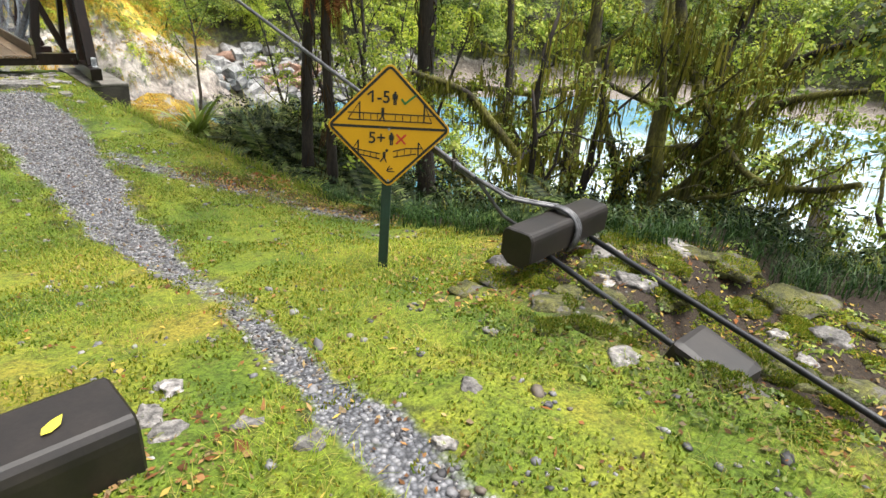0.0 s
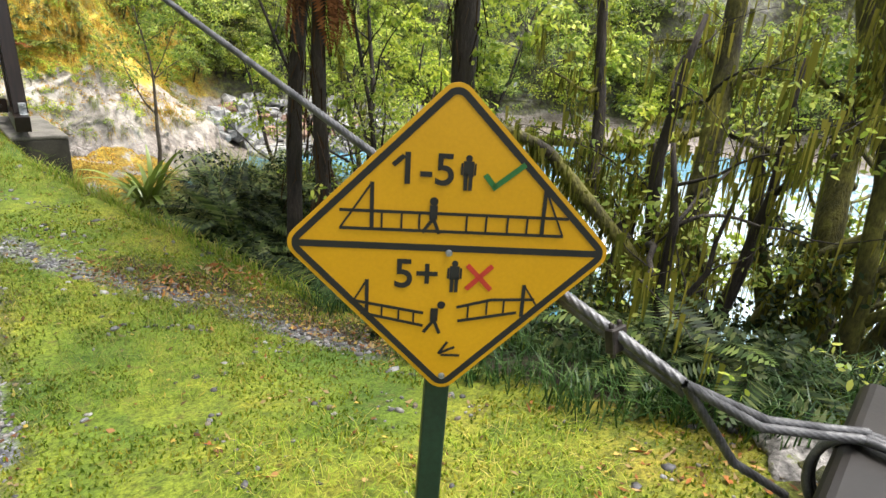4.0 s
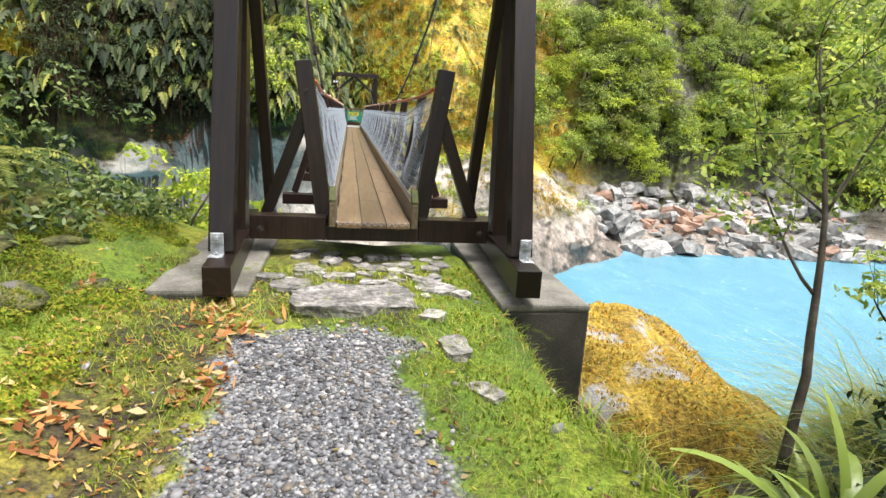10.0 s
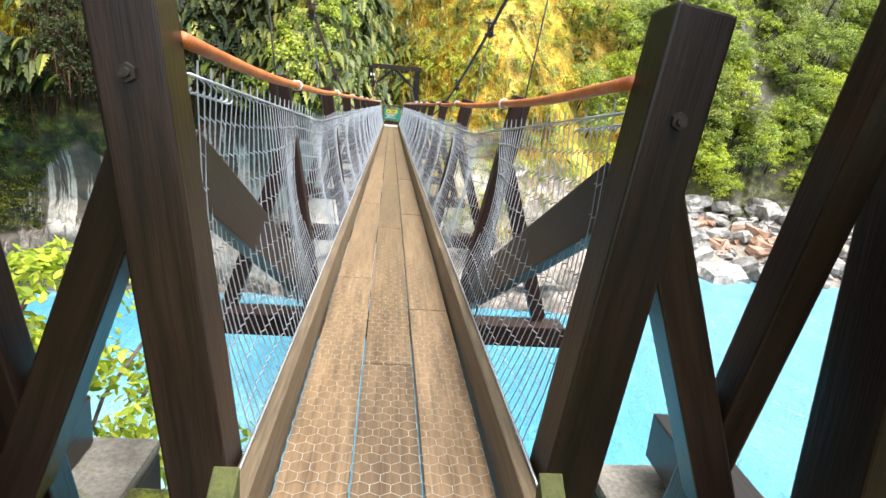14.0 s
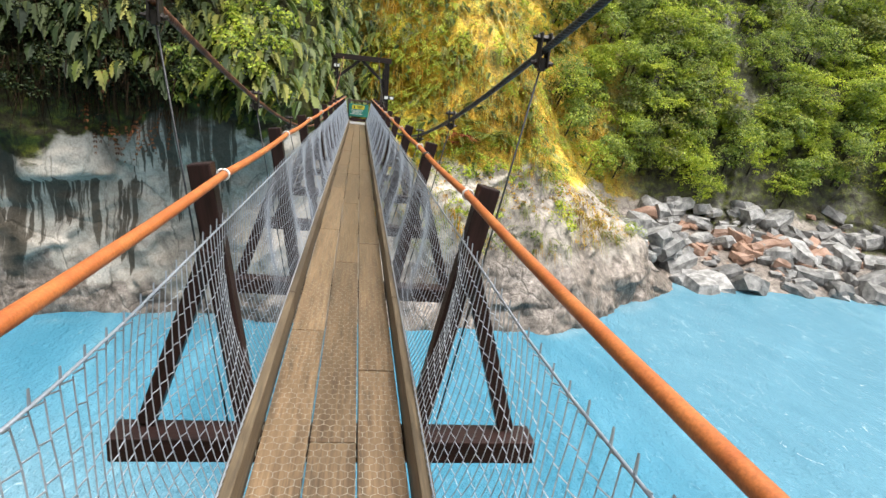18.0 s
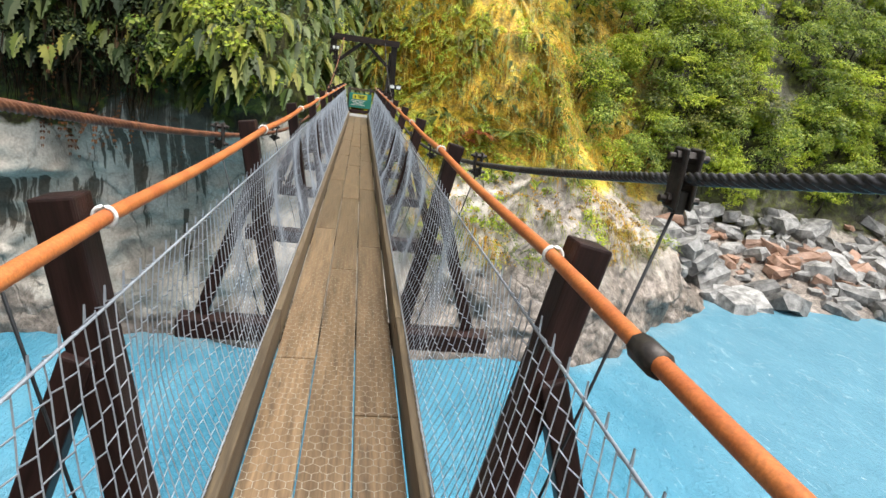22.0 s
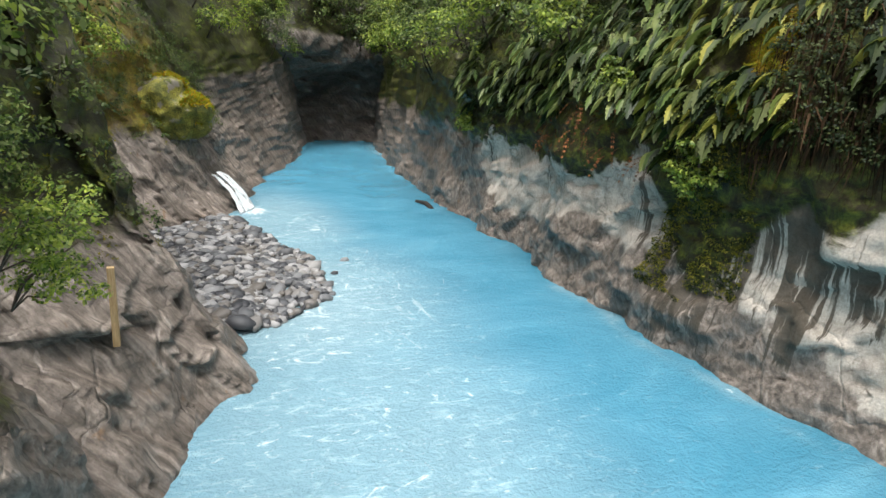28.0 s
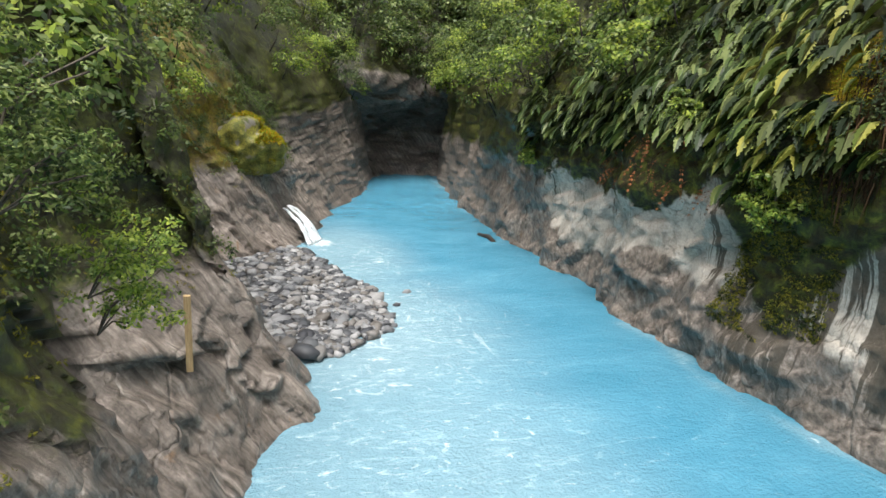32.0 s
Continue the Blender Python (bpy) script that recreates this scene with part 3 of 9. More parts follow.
def wood_edge(y):
    """Where the lawn gives way to the shaded undergrowth."""
    return np.interp(y, [-13, -11.4, -10.7, -9.6, -8.8, -7.6, -6.6, -5.4], [4.0, 3.4, 2.9, 2.25, 2.1, 2.15, 2.2, 2.2])


def ground_z(x, y):
    x, y = np.asarray(x, float), np.asarray(y, float)
    z = np.interp(y, [-30, -13, -10.8, -10, -9.3, -7.6, -6.3, -5.2, -3.7, -2.2, -1.3, 0, 3], [0.2, -0.02, -0.2, -0.32, -0.44, -0.76, -0.86, -0.76, -0.58, -0.44, -0.36, -0.33, -0.33])
    z = z - 0.09 * np.clip(x - 0.5, 0, 2) * smooth01(-9.5, -6.5, y) * smooth01(-2.4, -4.2, y)
    left = np.clip(-x - np.interp(y, [-14, -8, -3, -1], [1.9, 1.7, 1.15, 1.3]), 0, 40)
    z = z + np.interp(y, [-5, -3], [1.5, 1.05]) * (1 - np.exp(-left * 0.3)) + 0.05 * np.clip(left - 12, 0, 40) * smooth01(-8, -20, y)
    z = z - 0.3 * smooth01(1.05, 1.4, x) * smooth01(-10.75, -11.25, y)
    d = side_of(BANK_EDGE, x, y)
    soft = np.interp(d, [0, 0.12, 0.4, 1.0, 2.5, 4, 6, 9, 12], [0, 0.16, 0.62, 1.0, 1.9, 2.9, 4.4, 6.9, 9.2])
    shelf = smooth01(-1.5, -2.7, y - 0.6 * (x - 2.6)) * smooth01(-4.7, -3.7, y) * smooth01(7.5, 5.5, x)
    soft = soft - shelf * np.interp(d, [0, 0.6, 1.2, 2.5, 4, 6], [0, 0.1, 0.45, 1.15, 1.7, 0.6])
    steep = np.interp(d, [0, 0.25, 0.6, 1.2, 2, 3, 5], [0, 0.35, 1.5, 3.4, 5.6, 7.4, 14])
    edge = smooth01(1.6, 0.9, x) * smooth01(-3.0, -0.9, y)
    z = z - np.where(d > 0, soft * (1 - edge) + steep * edge, 0)
    back = side_of(FAR_SHORE, x, y)
    far = np.where(back > 0, -9 + 1.0 * np.clip(back - 7.5, 0, 40), -9)
    bed = np.maximum(z, -9)
    z = np.maximum(bed, far)
    lump = fbm(np.stack([x * 1.1, y * 1.1, 0 * x], -1), 4) - 0.5
    return z + lump * (0.1 + 0.5 * smooth01(0.4, 3, d))


def spaced(a, b, step, lo, hi, grow=1.16):
    mid = np.arange(a, b + step / 2, step)
    out, s = [], step
    p = b
    while p < hi:
        s *= grow
        p += s
        out.append(p)
    low, s, p = [], step, a
    while p > lo:
        s *= grow
        p -= s
        low.append(p)
    return np.array(low[::-1] + mid.tolist() + out)


gx, gy = spaced(-3.2, 4.6, 0.065, -150, 150), spaced(-13.2, 1.2, 0.065, -150, 150)
X, Y = np.meshgrid(gx, gy, indexing="ij")
Z = ground_z(X, Y)
near_way = np.abs(X - way_x(Y)) / way_half(Y) + 1.1 * (fbm(np.stack([X * 2.6, Y * 2.6, 0 * X + 40], -1), 4) - 0.5)
trod = np.interp(Y, [-12, -9.6, -9, -8, -6, -4], [0.66, 0.56, 0.42, 0.56, 0.75, 0.95]) * smooth01(1.65, 0.45, near_way) * smooth01(-1.25, -1.7, Y) * smooth01(-16, -12.5, Y)
trod = np.maximum(trod, 0.45 * smooth01(0.32, 0.04, np.abs(side_of(SIDE_WAY, X, Y))) * smooth01(-8.4, -7, Y))
Z = Z - 0.03 * trod + 0.03 * (fbm(np.stack([X * 5, Y * 5, 0 * X], -1), 3) - 0.5) * (1 - trod)
d_edge = side_of(BANK_EDGE, X, Y)
bare = np.maximum(smooth01(0.3, 1.0, d_edge) * (0.9 - 0.6 * smooth01(6.0, 8.0, d_edge)), smooth01(-1.5, -2.2, X) * 0.35)
bare = np.maximum(bare, 0.45 * smooth01(0.7, 0.15, np.abs(side_of([(1.2, -5.4), (1.9, -6.3), (2.6, -8)], X, Y))))
bare = np.maximum(bare, 0.4 * smooth01(0.55, 0.1, np.hypot(X + 1.0, (Y + 1.7) * 0.7)))
bare = np.maximum(bare, (0.42 + 0.4 * smooth01(1.4, 2.2, X)) * smooth01(0.5, 1.3, X) * smooth01(-9.4, -10.4, Y))
# dark soil under the trees, whose shade is in its colour
bare = np.maximum(bare, 0.95 * smooth01(0.0, 0.35, X - wood_edge(Y)) * smooth01(-5.2, -6.0, Y))
bare = np.maximum(bare, 0.34 * smooth01(2.2, 1.2, near_way) * (1 - trod))
bare = np.maximum(bare, 0.42 * smooth01(0.55, 0.15, np.abs(X + 1.15)) * smooth01(-4.6, -3.6, Y))
ground = raw("ground", np.stack([X, Y, Z], -1).reshape(-1, 3), grid_faces(len(gx), len(gy)), M_GROUND)
for key, arr in (("trod", trod), ("bare", bare)):
    ground.data.attributes.new(key, "FLOAT", "POINT").data.foreach_set("value", arr.ravel().astype(np.float32))
tagged(ground, "bright yellow-green mossy ground with a grey gravel footpath", "ground", kind="structure")

# ---- river ----
wx, wy = spaced(-40, 30, 0.4, -150, 150), spaced(2, 30, 0.4, -150, 150)
WX, WY = np.meshgrid(wx, wy, indexing="ij")
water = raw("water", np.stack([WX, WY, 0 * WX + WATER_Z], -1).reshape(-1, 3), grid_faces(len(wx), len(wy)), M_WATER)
shallow = smooth01(9, 1, np.hypot((WX + 22) * 0.62, WY - 9.3)) * 0.75
shallow = np.maximum(shallow, smooth01(6, 1, np.hypot((WX + 33) * 0.4, WY - 10)) * 0.6)
shallow = np.maximum(shallow, smooth01(-17, -11, -np.hypot(WX - 31, (WY + 3) * 0.7)) * 0.9)
shallow = np.maximum(shallow, 0.55 * smooth01(9, 2, np.hypot((WX + 12) * 0.6, (WY - 9.5) * 1.1)))
shallow = np.maximum(shallow, 0.22 * smooth01(6, 13, WX) * smooth01(4, 12, WY))
WP = np.stack([WX, WY, 0 * WX], -1)
lap = smooth01(1.1, 0.2, np.abs(side_of(FAR_SHORE, WX, WY) + 0.3 * (fbm(WP * 1.3, 2) - 0.5))) * smooth01(0.55, 0.68, fbm(WP * 0.45 + 3, 2))
shallow = np.maximum(shallow, 0.4 * lap)
water.data.attributes.new("shallow", "FLOAT", "POINT").data.foreach_set("value", shallow.ravel().astype(np.float32))
rapid = smooth01(15, 23, WX) * smooth01(14, 6, WY) * (0.55 + 0.15 * smooth01(40, 30, WX))
rapid = np.maximum(rapid, 0.8 * smooth01(1.6, 0.4, np.hypot(WX + 36.9, WY - 8.7)))
rapid = np.maximum(rapid, 0.3 * smooth01(1.7, 0.1, np.abs(WY - np.interp(WX, [-36, -30, -25, -20, -14], [11.0, 12.6, 13.6, 13.4, 12.6]))) * smooth01(-37, -34, WX) * smooth01(-12, -17, WX))
water.data.attributes.new("rapid", "FLOAT", "POINT").data.foreach_set("value", rapid.ravel().astype(np.float32))
tagged(water, "milky turquoise glacial river with small ripples", "river", kind="structure")


# ---- rock walls of the gorge ----
def resample(line, fine, coarse, x0, x1):
    """Points along a bent line, close together where x lies between x0 and x1."""
    p = np.array(line, float)
    s = np.r_[0, np.cumsum(np.hypot(*np.diff(p, axis=0).T))]
    u, at = [], 0.0
    while at < s[-1]:
        u.append(at)
        x = np.interp(at, s, p[:, 0])
        at += fine if x0 < x < x1 else min(coarse, fine + 0.05 * max(x0 - x, x - x1))
    u = np.array(u)
    return u, np.stack([np.interp(u, s, p[:, k]) for k in (0, 1)], -1), s


def cells(p):
    """Distance to the nearest and second nearest of scattered points, one to each unit cell."""
    i = np.floor(p)
    f1, f2 = np.full(p.shape[:-1], 9.0), np.full(p.shape[:-1], 9.0)
    for dx in (-1, 0, 1):
        for dy in (-1, 0, 1):
            for dz in (-1, 0, 1):
                c = i + (dx, dy, dz)
                q = c + np.stack([lattice(c + 3), lattice(c + 57), lattice(c + 113)], -1)
                d = np.linalg.norm(p - q, axis=-1)
                f2 = np.minimum(f2, np.maximum(f1, d))
                f1 = np.minimum(f1, d)
    return f1, f2


def facets(p, tilt=1.0):
    """Broken faces: each scattered cell a plane of its own level and slope; also a tone for each cell."""
    i = np.floor(p)
    best, h, tone = np.full(p.shape[:-1], 9.0), np.zeros(p.shape[:-1]), np.zeros(p.shape[:-1])
    for dx in (-1, 0, 1):
        for dy in (-1, 0, 1):
            for dz in (-1, 0, 1):
                c = i + (dx, dy, dz)
                q = c + np.stack([lattice(c + 7), lattice(c + 61), lattice(c + 131)], -1)
                d = np.linalg.norm(p - q, axis=-1)
                k = lattice(c + 211)
                slope = np.stack([lattice(c + 17) - 0.5, lattice(c + 23) - 0.5, 0 * k], -1)
                near = d < best
                h = np.where(near, k - 0.5 + tilt * ((p - q) * slope).sum(-1), h)
                tone = np.where(near, lattice(c + 307), tone)
                best = np.minimum(best, d)
    return h, tone


def rock_wall(name, line, away, profiles, grain, rows, rough, lumps, label, cover_at, shape_at=None, dip=0.42, chip=1.0):
    """A rock face along a shore line; profiles: for each stop (index along the line) the setback and height of each row. away: 1 if the land is on the left."""
    u, base, s = resample(line, *grain)
    sm = np.stack([np.interp(u, u, np.convolve(np.pad(base[:, i], 3, mode="edge"), np.ones(7) / 7, "valid")) for i in (0, 1)], -1)
    tan = np.gradient(sm, u, axis=0)
    k = np.ones(15) / 15
    tan = np.stack([np.convolve(np.pad(tan[:, i], 7, mode="edge"), k, "valid") for i in (0, 1)], -1)
    tan /= np.linalg.norm(tan, axis=1, keepdims=True)
    nrm = np.stack([-tan[:, 1], tan[:, 0]], -1) * away
    v = np.interp(np.linspace(0, 1, rows), [0, 0.74, 1], [0, 0.62, 1])
    stops = np.array([s[i] for i, _ in profiles])
    prof = np.array([[[np.interp(v, np.linspace(0, 1, len(p)), np.array(p)[:, c]) for c in (0, 1)]] for _, p in profiles])[:, 0]
    back = np.stack([np.interp(u, stops, prof[:, 0, r]) for r in range(rows)], 1)
    hgt = np.stack([np.interp(u, stops, prof[:, 1, r]) for r in range(rows)], 1)
    P = np.stack([sm[:, 0, None] + nrm[:, 0, None] * back, sm[:, 1, None] + nrm[:, 1, None] * back, hgt], -1)
    along = np.broadcast_to(u[:, None], hgt.shape)
    # strata dip along the face
    S = np.stack([along * 0.75 + hgt * 0.5, hgt * 0.9 - along * dip, back * 0.6], -1)
    warp = 0.8 * (fbm(P * 0.5 + 5, 3)[..., None] - 0.5)
    f1, f2 = cells(S * (0.42, 0.85, 0.5) + warp)
    g1, g2 = cells(S * (1.1, 2.3, 1.2) + 2 * warp + 31)
    amt = rough * (1.7 * (fbm(P * (0.3, 0.3, 0.38), 4) - 0.5) + lumps * (0.62 * (0.62 - f1) - 0.34 * np.exp(-15 * (f2 - f1)) + 0.16 * (0.55 - g1) - 0.08 * np.exp(-14 * (g2 - g1))) + 0.12 * (fbm(P * 3.1, 3) - 0.5))
    bed = S[..., 1] * 1.15 + 1.6 * fbm(P * 0.45 + 21, 3) + 0.25 * S[..., 0]
    bed = bed - np.floor(bed)
    amt = amt + 0.3 * lumps * rough * (bed**1.6 - 0.4) * smooth01(0.35, 0.55, fbm(P * 0.35 + 77, 2))
    h1, t1 = facets(S * (0.34, 0.42, 0.3) + 0.9 * warp, 1.6)
    h2, t2 = facets(S * (0.95, 1.25, 0.8) + 1.6 * warp + 40, 1.5)
    amt = amt + chip * rough * (0.5 * h1 + 0.2 * h2)
    if shape_at:
        amt = amt + shape_at(P)
    P[..., 0] -= nrm[:, 0, None] * amt
    P[..., 1] -= nrm[:, 1, None] * amt
    P[..., 2] += 0.25 * rough * (fbm(P * 0.8 + 9, 3) - 0.5)
    ob = raw(name, P.reshape(-1, 3), grid_faces(len(u), rows) if away > 0 else grid_faces(len(u), rows)[:, ::-1], M_CLIFF)
    masks = cover_at(P)
    masks["crease"] = np.clip(np.exp(-7 * (f2 - f1)) + 0.6 * np.exp(-8 * (g2 - g1)), 0, 1)
    masks["tone"] = 0.6 * t1 + 0.4 * t2
    for key in ("cover", "ochre", "stain", "drip_shade", "crease", "tone"):
        arr = np.broadcast_to(masks.get(key, 0.0), hgt.shape)
        ob.data.attributes.new(key, "FLOAT", "POINT").data.foreach_set("value", arr.ravel().astype(np.float32))
    tagged(ob, label, "cliff", kind="structure")
    return P, nrm


LEFT_P = [(-.3, -8.6), (0, -7), (.35, -5.4), (.6, -3.6), (.5, -2.2), (.1, -1), (0, 0), (-.5, 1.0), (0, 2.2), (1.4, 4.2), (3.4, 7), (6.5, 12), (11, 19), (17, 28)]
DEEP_P = [(-.3, -8.6), (0, -7), (.3, -5.4), (.4, -3.6), (.6, -1.5), (.9, .5), (1.0, 2), (.9, 3.4), (1.4, 5), (2.6, 7), (5, 10), (9, 15), (14, 22), (20, 30)]
END_P = [(-.3, -8.6), (0, -7), (1.2, -5.0), (2.3, -3.2), (3.2, -1.8), (4.0, -0.9), (4.5, -.42), (5.2, -.34), (7.6, -.3), (8.6, 2.0), (10.8, 6), (14, 12), (19, 19), (26, 28)]
GOLD_P = [(-.3, -8.6), (0, -7), (.7, -5.4), (1.5, -3.8), (2.3, -2.4), (3.1, -1.2), (3.8, 0), (4.5, 1.1), (5.3, 2.4), (6.4, 4.2), (8.3, 7), (11.5, 12), (16.5, 19), (24, 28)]
ROCK_P = [(-.3, -8.6), (0, -7), (.5, -5.6), (1.2, -4.4), (2.6, -3.4), (4.4, -2.3), (6, -1.0), (7.2, .5), (8.4, 2.2), (9.8, 4.2), (11.8, 7), (15, 12), (20, 19), (28, 28)]
BEACH_P = [(-1.2, -8.6), (0, -7.2), (1.4, -6.7), (2.8, -6.2), (4.4, -5.7), (6, -5.2), (7.2, -4.5), (8.2, -3.2), (9.3, -1), (11, 2), (13.5, 6), (17, 11), (22, 18), (29, 28)]


def far_cover(P):
    x, y, z = P[..., 0], P[..., 1], P[..., 2]
    n = fbm(P * (0.3, 0.3, 0.2), 3) - 0.5
    n2 = fbm(P * (0.9, 0.9, 0.5) + 12, 3) - 0.5
    # cover drawn lower at x -31 to -17, its dark colour standing in for shade
    line = np.interp(x, [-90, -60, -40, -31, -22, -17.4, -16.4, -15.2, -13.6, -12.6, -11.6, -8, -5.8, -4.4, -2, 0.5, 3, 8, 14, 18, 30], [-0.8, -0.8, -1.3, -1.4, -1.5, -1.0, -2.6, -4.4, -4.2, -2.2, -1.1, -0.7, 0.4, 0.4, 0.2, -1.0, -1.2, -1.4, -2.6, -4.2, -4.5])
    cov = smooth01(-1.1, 1.1, z - line + 2.6 * n + 2.6 * n2)
    gully = 0.42 * smooth01(0.6, 0.15, np.abs(x - 26.4 - 0.5 * np.sin(z * 0.7))) * smooth01(-1.5, 0.5, z)
    cov = cov * (1 - gully)
    och = smooth01(-1.0, 1.2, x) * smooth01(19.5, 14.5, x + 4 * n) * smooth01(-6.5, -5, z) * smooth01(14, 8, z)
    och = np.maximum(och, 0.9 * smooth01(1.0, 0.2, np.hypot(x + 13.2, (z - 2.2) * 0.45)))
    base = np.interp(x, [-60, -36, -31, -26, -22, -17, -10, -8.5, -6, 0, 4, 12], [-3.5, -2.6, -4.8, -5.2, -4.2, -4.2, -5.0, -5.9, -6.6, -5.6, -4.8, -5.2])
    stain = 0.62 * smooth01(0.7, -0.5, z - base + 2.2 * n2) + 0.5 * smooth01(-31.5, -33.5, x) + 0.36 * smooth01(2, 6, x) + 0.85 * gully
    # water runs of uneven length, plus shade under the fern edge painted as a band
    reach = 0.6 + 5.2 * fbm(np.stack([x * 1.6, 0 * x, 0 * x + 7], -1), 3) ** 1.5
    drip_shade = 0.5 * smooth01(line - 4.2, line - 0.8, z + 2.0 * n) + 0.62 * smooth01(0.5, -0.1, line - 0.6 - z - reach)
    drip_shade = drip_shade * smooth01(-2.8, -4.4, x) * (1 - 0.55 * smooth01(-16, -18, x))
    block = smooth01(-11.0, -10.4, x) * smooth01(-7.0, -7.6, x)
    drip_shade = np.maximum(drip_shade * (1 - block * smooth01(-2.6, -2.3, z)), 0.95 * block * smooth01(-2.3, -2.6, z) * smooth01(0.4, -0.2, -2.4 - z - 0.9 * reach))
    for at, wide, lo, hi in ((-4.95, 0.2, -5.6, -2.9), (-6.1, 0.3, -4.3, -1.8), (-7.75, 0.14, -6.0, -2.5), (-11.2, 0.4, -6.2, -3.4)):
        drip_shade = np.maximum(drip_shade, 1.25 * smooth01(wide, wide * 0.4, np.abs(x - at + 0.1 * (z + 3))) * smooth01(lo, lo + 0.7, z) * smooth01(hi, hi - 0.3, z))
    return {"cover": cov, "ochre": och, "stain": np.clip(stain, 0, 1), "drip_shade": drip_shade}


def far_shape(P):
    """Ledges and hollows of the pale wall: a jutting block, a dark seam, a hollow under the ferns."""
    x, z = P[..., 0], P[..., 2]
    q = x + 0.25 * (z + 1.7)
    ledge = (0.62 + 0.12 * (q + 9.6) + 0.35 * (fbm(P * (0.7, 0.7, 0.7) + 33, 3) - 0.5)) * smooth01(-11.2, -10.4, q) * smooth01(-8.0, -8.25, q) * smooth01(-2.6 + 0.1 * (q + 9.6), -2.3 + 0.1 * (q + 9.6), z) * np.clip((-0.5 - z) / 1.7, 0, 1)
    seam = -0.35 * np.exp(-((x + 4.9 + 0.12 * z) / 0.16) ** 2) * smooth01(-1.2, -2.6, z)
    slab = 0.35 * smooth01(-31.4, -30.8, x) * smooth01(-16.6, -17.6, x) * smooth01(-0.4, -1.3, z + 0.05 * (x + 24))
    hollow = -0.4 * smooth01(-0.2, 0.8, z) * smooth01(3.2, 1.8, z) * smooth01(-32, -28, x) * smooth01(-3, -5, x)
    under = -0.45 * smooth01(-2.9, -1.0, z) * smooth01(1.6, 0.2, z) * smooth01(-12, -10.5, x) * smooth01(-5.0, -6.4, x) * (1 - smooth01(-8.3, -8.7, x) * smooth01(-11.4, -11, x))
    return ledge + seam + slab + hollow + under + 0.5 * (fbm(P * (0.55, 0.55, 0.12) + 70, 3) - 0.5)


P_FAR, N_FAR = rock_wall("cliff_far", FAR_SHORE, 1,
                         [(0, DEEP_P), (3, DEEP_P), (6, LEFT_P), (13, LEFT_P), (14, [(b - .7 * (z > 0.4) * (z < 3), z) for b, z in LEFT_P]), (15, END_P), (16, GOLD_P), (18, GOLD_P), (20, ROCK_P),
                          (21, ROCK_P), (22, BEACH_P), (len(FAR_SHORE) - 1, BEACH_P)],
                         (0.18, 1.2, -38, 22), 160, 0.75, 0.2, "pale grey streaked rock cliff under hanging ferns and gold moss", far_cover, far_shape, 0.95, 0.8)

NEAR_SHORE = [(-0.2, 3.4), (-4, 3.9), (-8, 4.6), (-10.9, 5.3), (-12.9, 5.2), (-14.6, 6.2), (-15.5, 7.6), (-17.4, 7.5), (-19.6, 6.8), (-24, 4.4), (-30.5, 2.9), (-33, 5.2), (-36, 7.3), (-40, 8.6),
              (-45.6, 9.5), (-50, 10.8), (-56, 13), (-62.8, 15.0), (-72, 16.8), (-79, 17.6), (-90, 18), (-130, 30)]
NEAR_P = [(-.4, -8.6), (0, -7), (.8, -5.8), (1.5, -4.6), (2.2, -3.4), (2.9, -2.3), (3.4, -1.2), (3.8, 0), (4.3, 1.4), (5.0, 3), (6.5, 5.5), (9.5, 10), (14, 17), (20, 27)]
LOW_P = [(-.4, -8.6), (0, -7), (.5, -5.8), (.8, -4.4), (1.0, -3.2), (1.2, -2.2), (1.4, -1.5), (1.8, -1.0), (2.3, -.6), (2.6, -.4), (3.0, -.36), (3.4, -.4), (3.8, -.6), (4.4, -1.2)]


def near_cover(P):
    x, z = P[..., 0], P[..., 2]
    n = fbm(P * (0.3, 0.3, 0.2), 3) - 0.5
    line = np.interp(x, [-80, -50, -40, -32, -22, -17, -14, -9, -3], [3, 1.5, -0.9, -2.0, -2.6, -2.4, -2.7, -2.6, -2])
    return {"cover": smooth01(-1.2, 1.1, z - line + 4 * n), "ochre": 0.3 * smooth01(-42, -36, x) * smooth01(-22, -28, x) * smooth01(-4, -1, z), "stain": 0.6 + 0.5 * n, "drip_shade": 0.25}


def near_shape(P):
    """The bulging rock by the pole, the cleft behind it and the arched hollow further up."""
    x, y, z = P[..., 0], P[..., 1], P[..., 2]
    bulge = 0.7 * np.exp(-(((x + 14.6) / 1.6) ** 2 + ((z + 5.0) / 1.5) ** 2))
    cleft = -0.9 * np.exp(-(((x + 12.1 + 0.45 * (z + 4)) / 0.42) ** 2)) * smooth01(-6.6, -5.2, z) * smooth01(-1.5, -2.6, z)
    arch = -1.7 * np.exp(-(((x + 27.5 + 0.5 * z) / 1.5) ** 2)) * smooth01(-0.4, -1.6, z)
    return bulge + cleft + arch


P_NEAR, N_NEAR = rock_wall("cliff_near", NEAR_SHORE, 1, [(0, LOW_P), (1, LOW_P), (3, NEAR_P), (14, NEAR_P), (19, DEEP_P), (21, DEEP_P)], (0.16, 1.0, -40, 1), 150, 0.9, 0.35,
                           "brown-grey wet rock bank with moss and folds", near_cover, near_shape, -0.9, 0.8)
CAVE_P = [(0, -8.6), (0.5, -7), (2, -5), (3, -3), (3, -1.4), (2, 0), (-0.5, 1.4), (-3, 2.6), (-4, 3.6), (-3.5, 5.4), (-1.5, 9), (3, 13), (9, 19), (16, 27)]
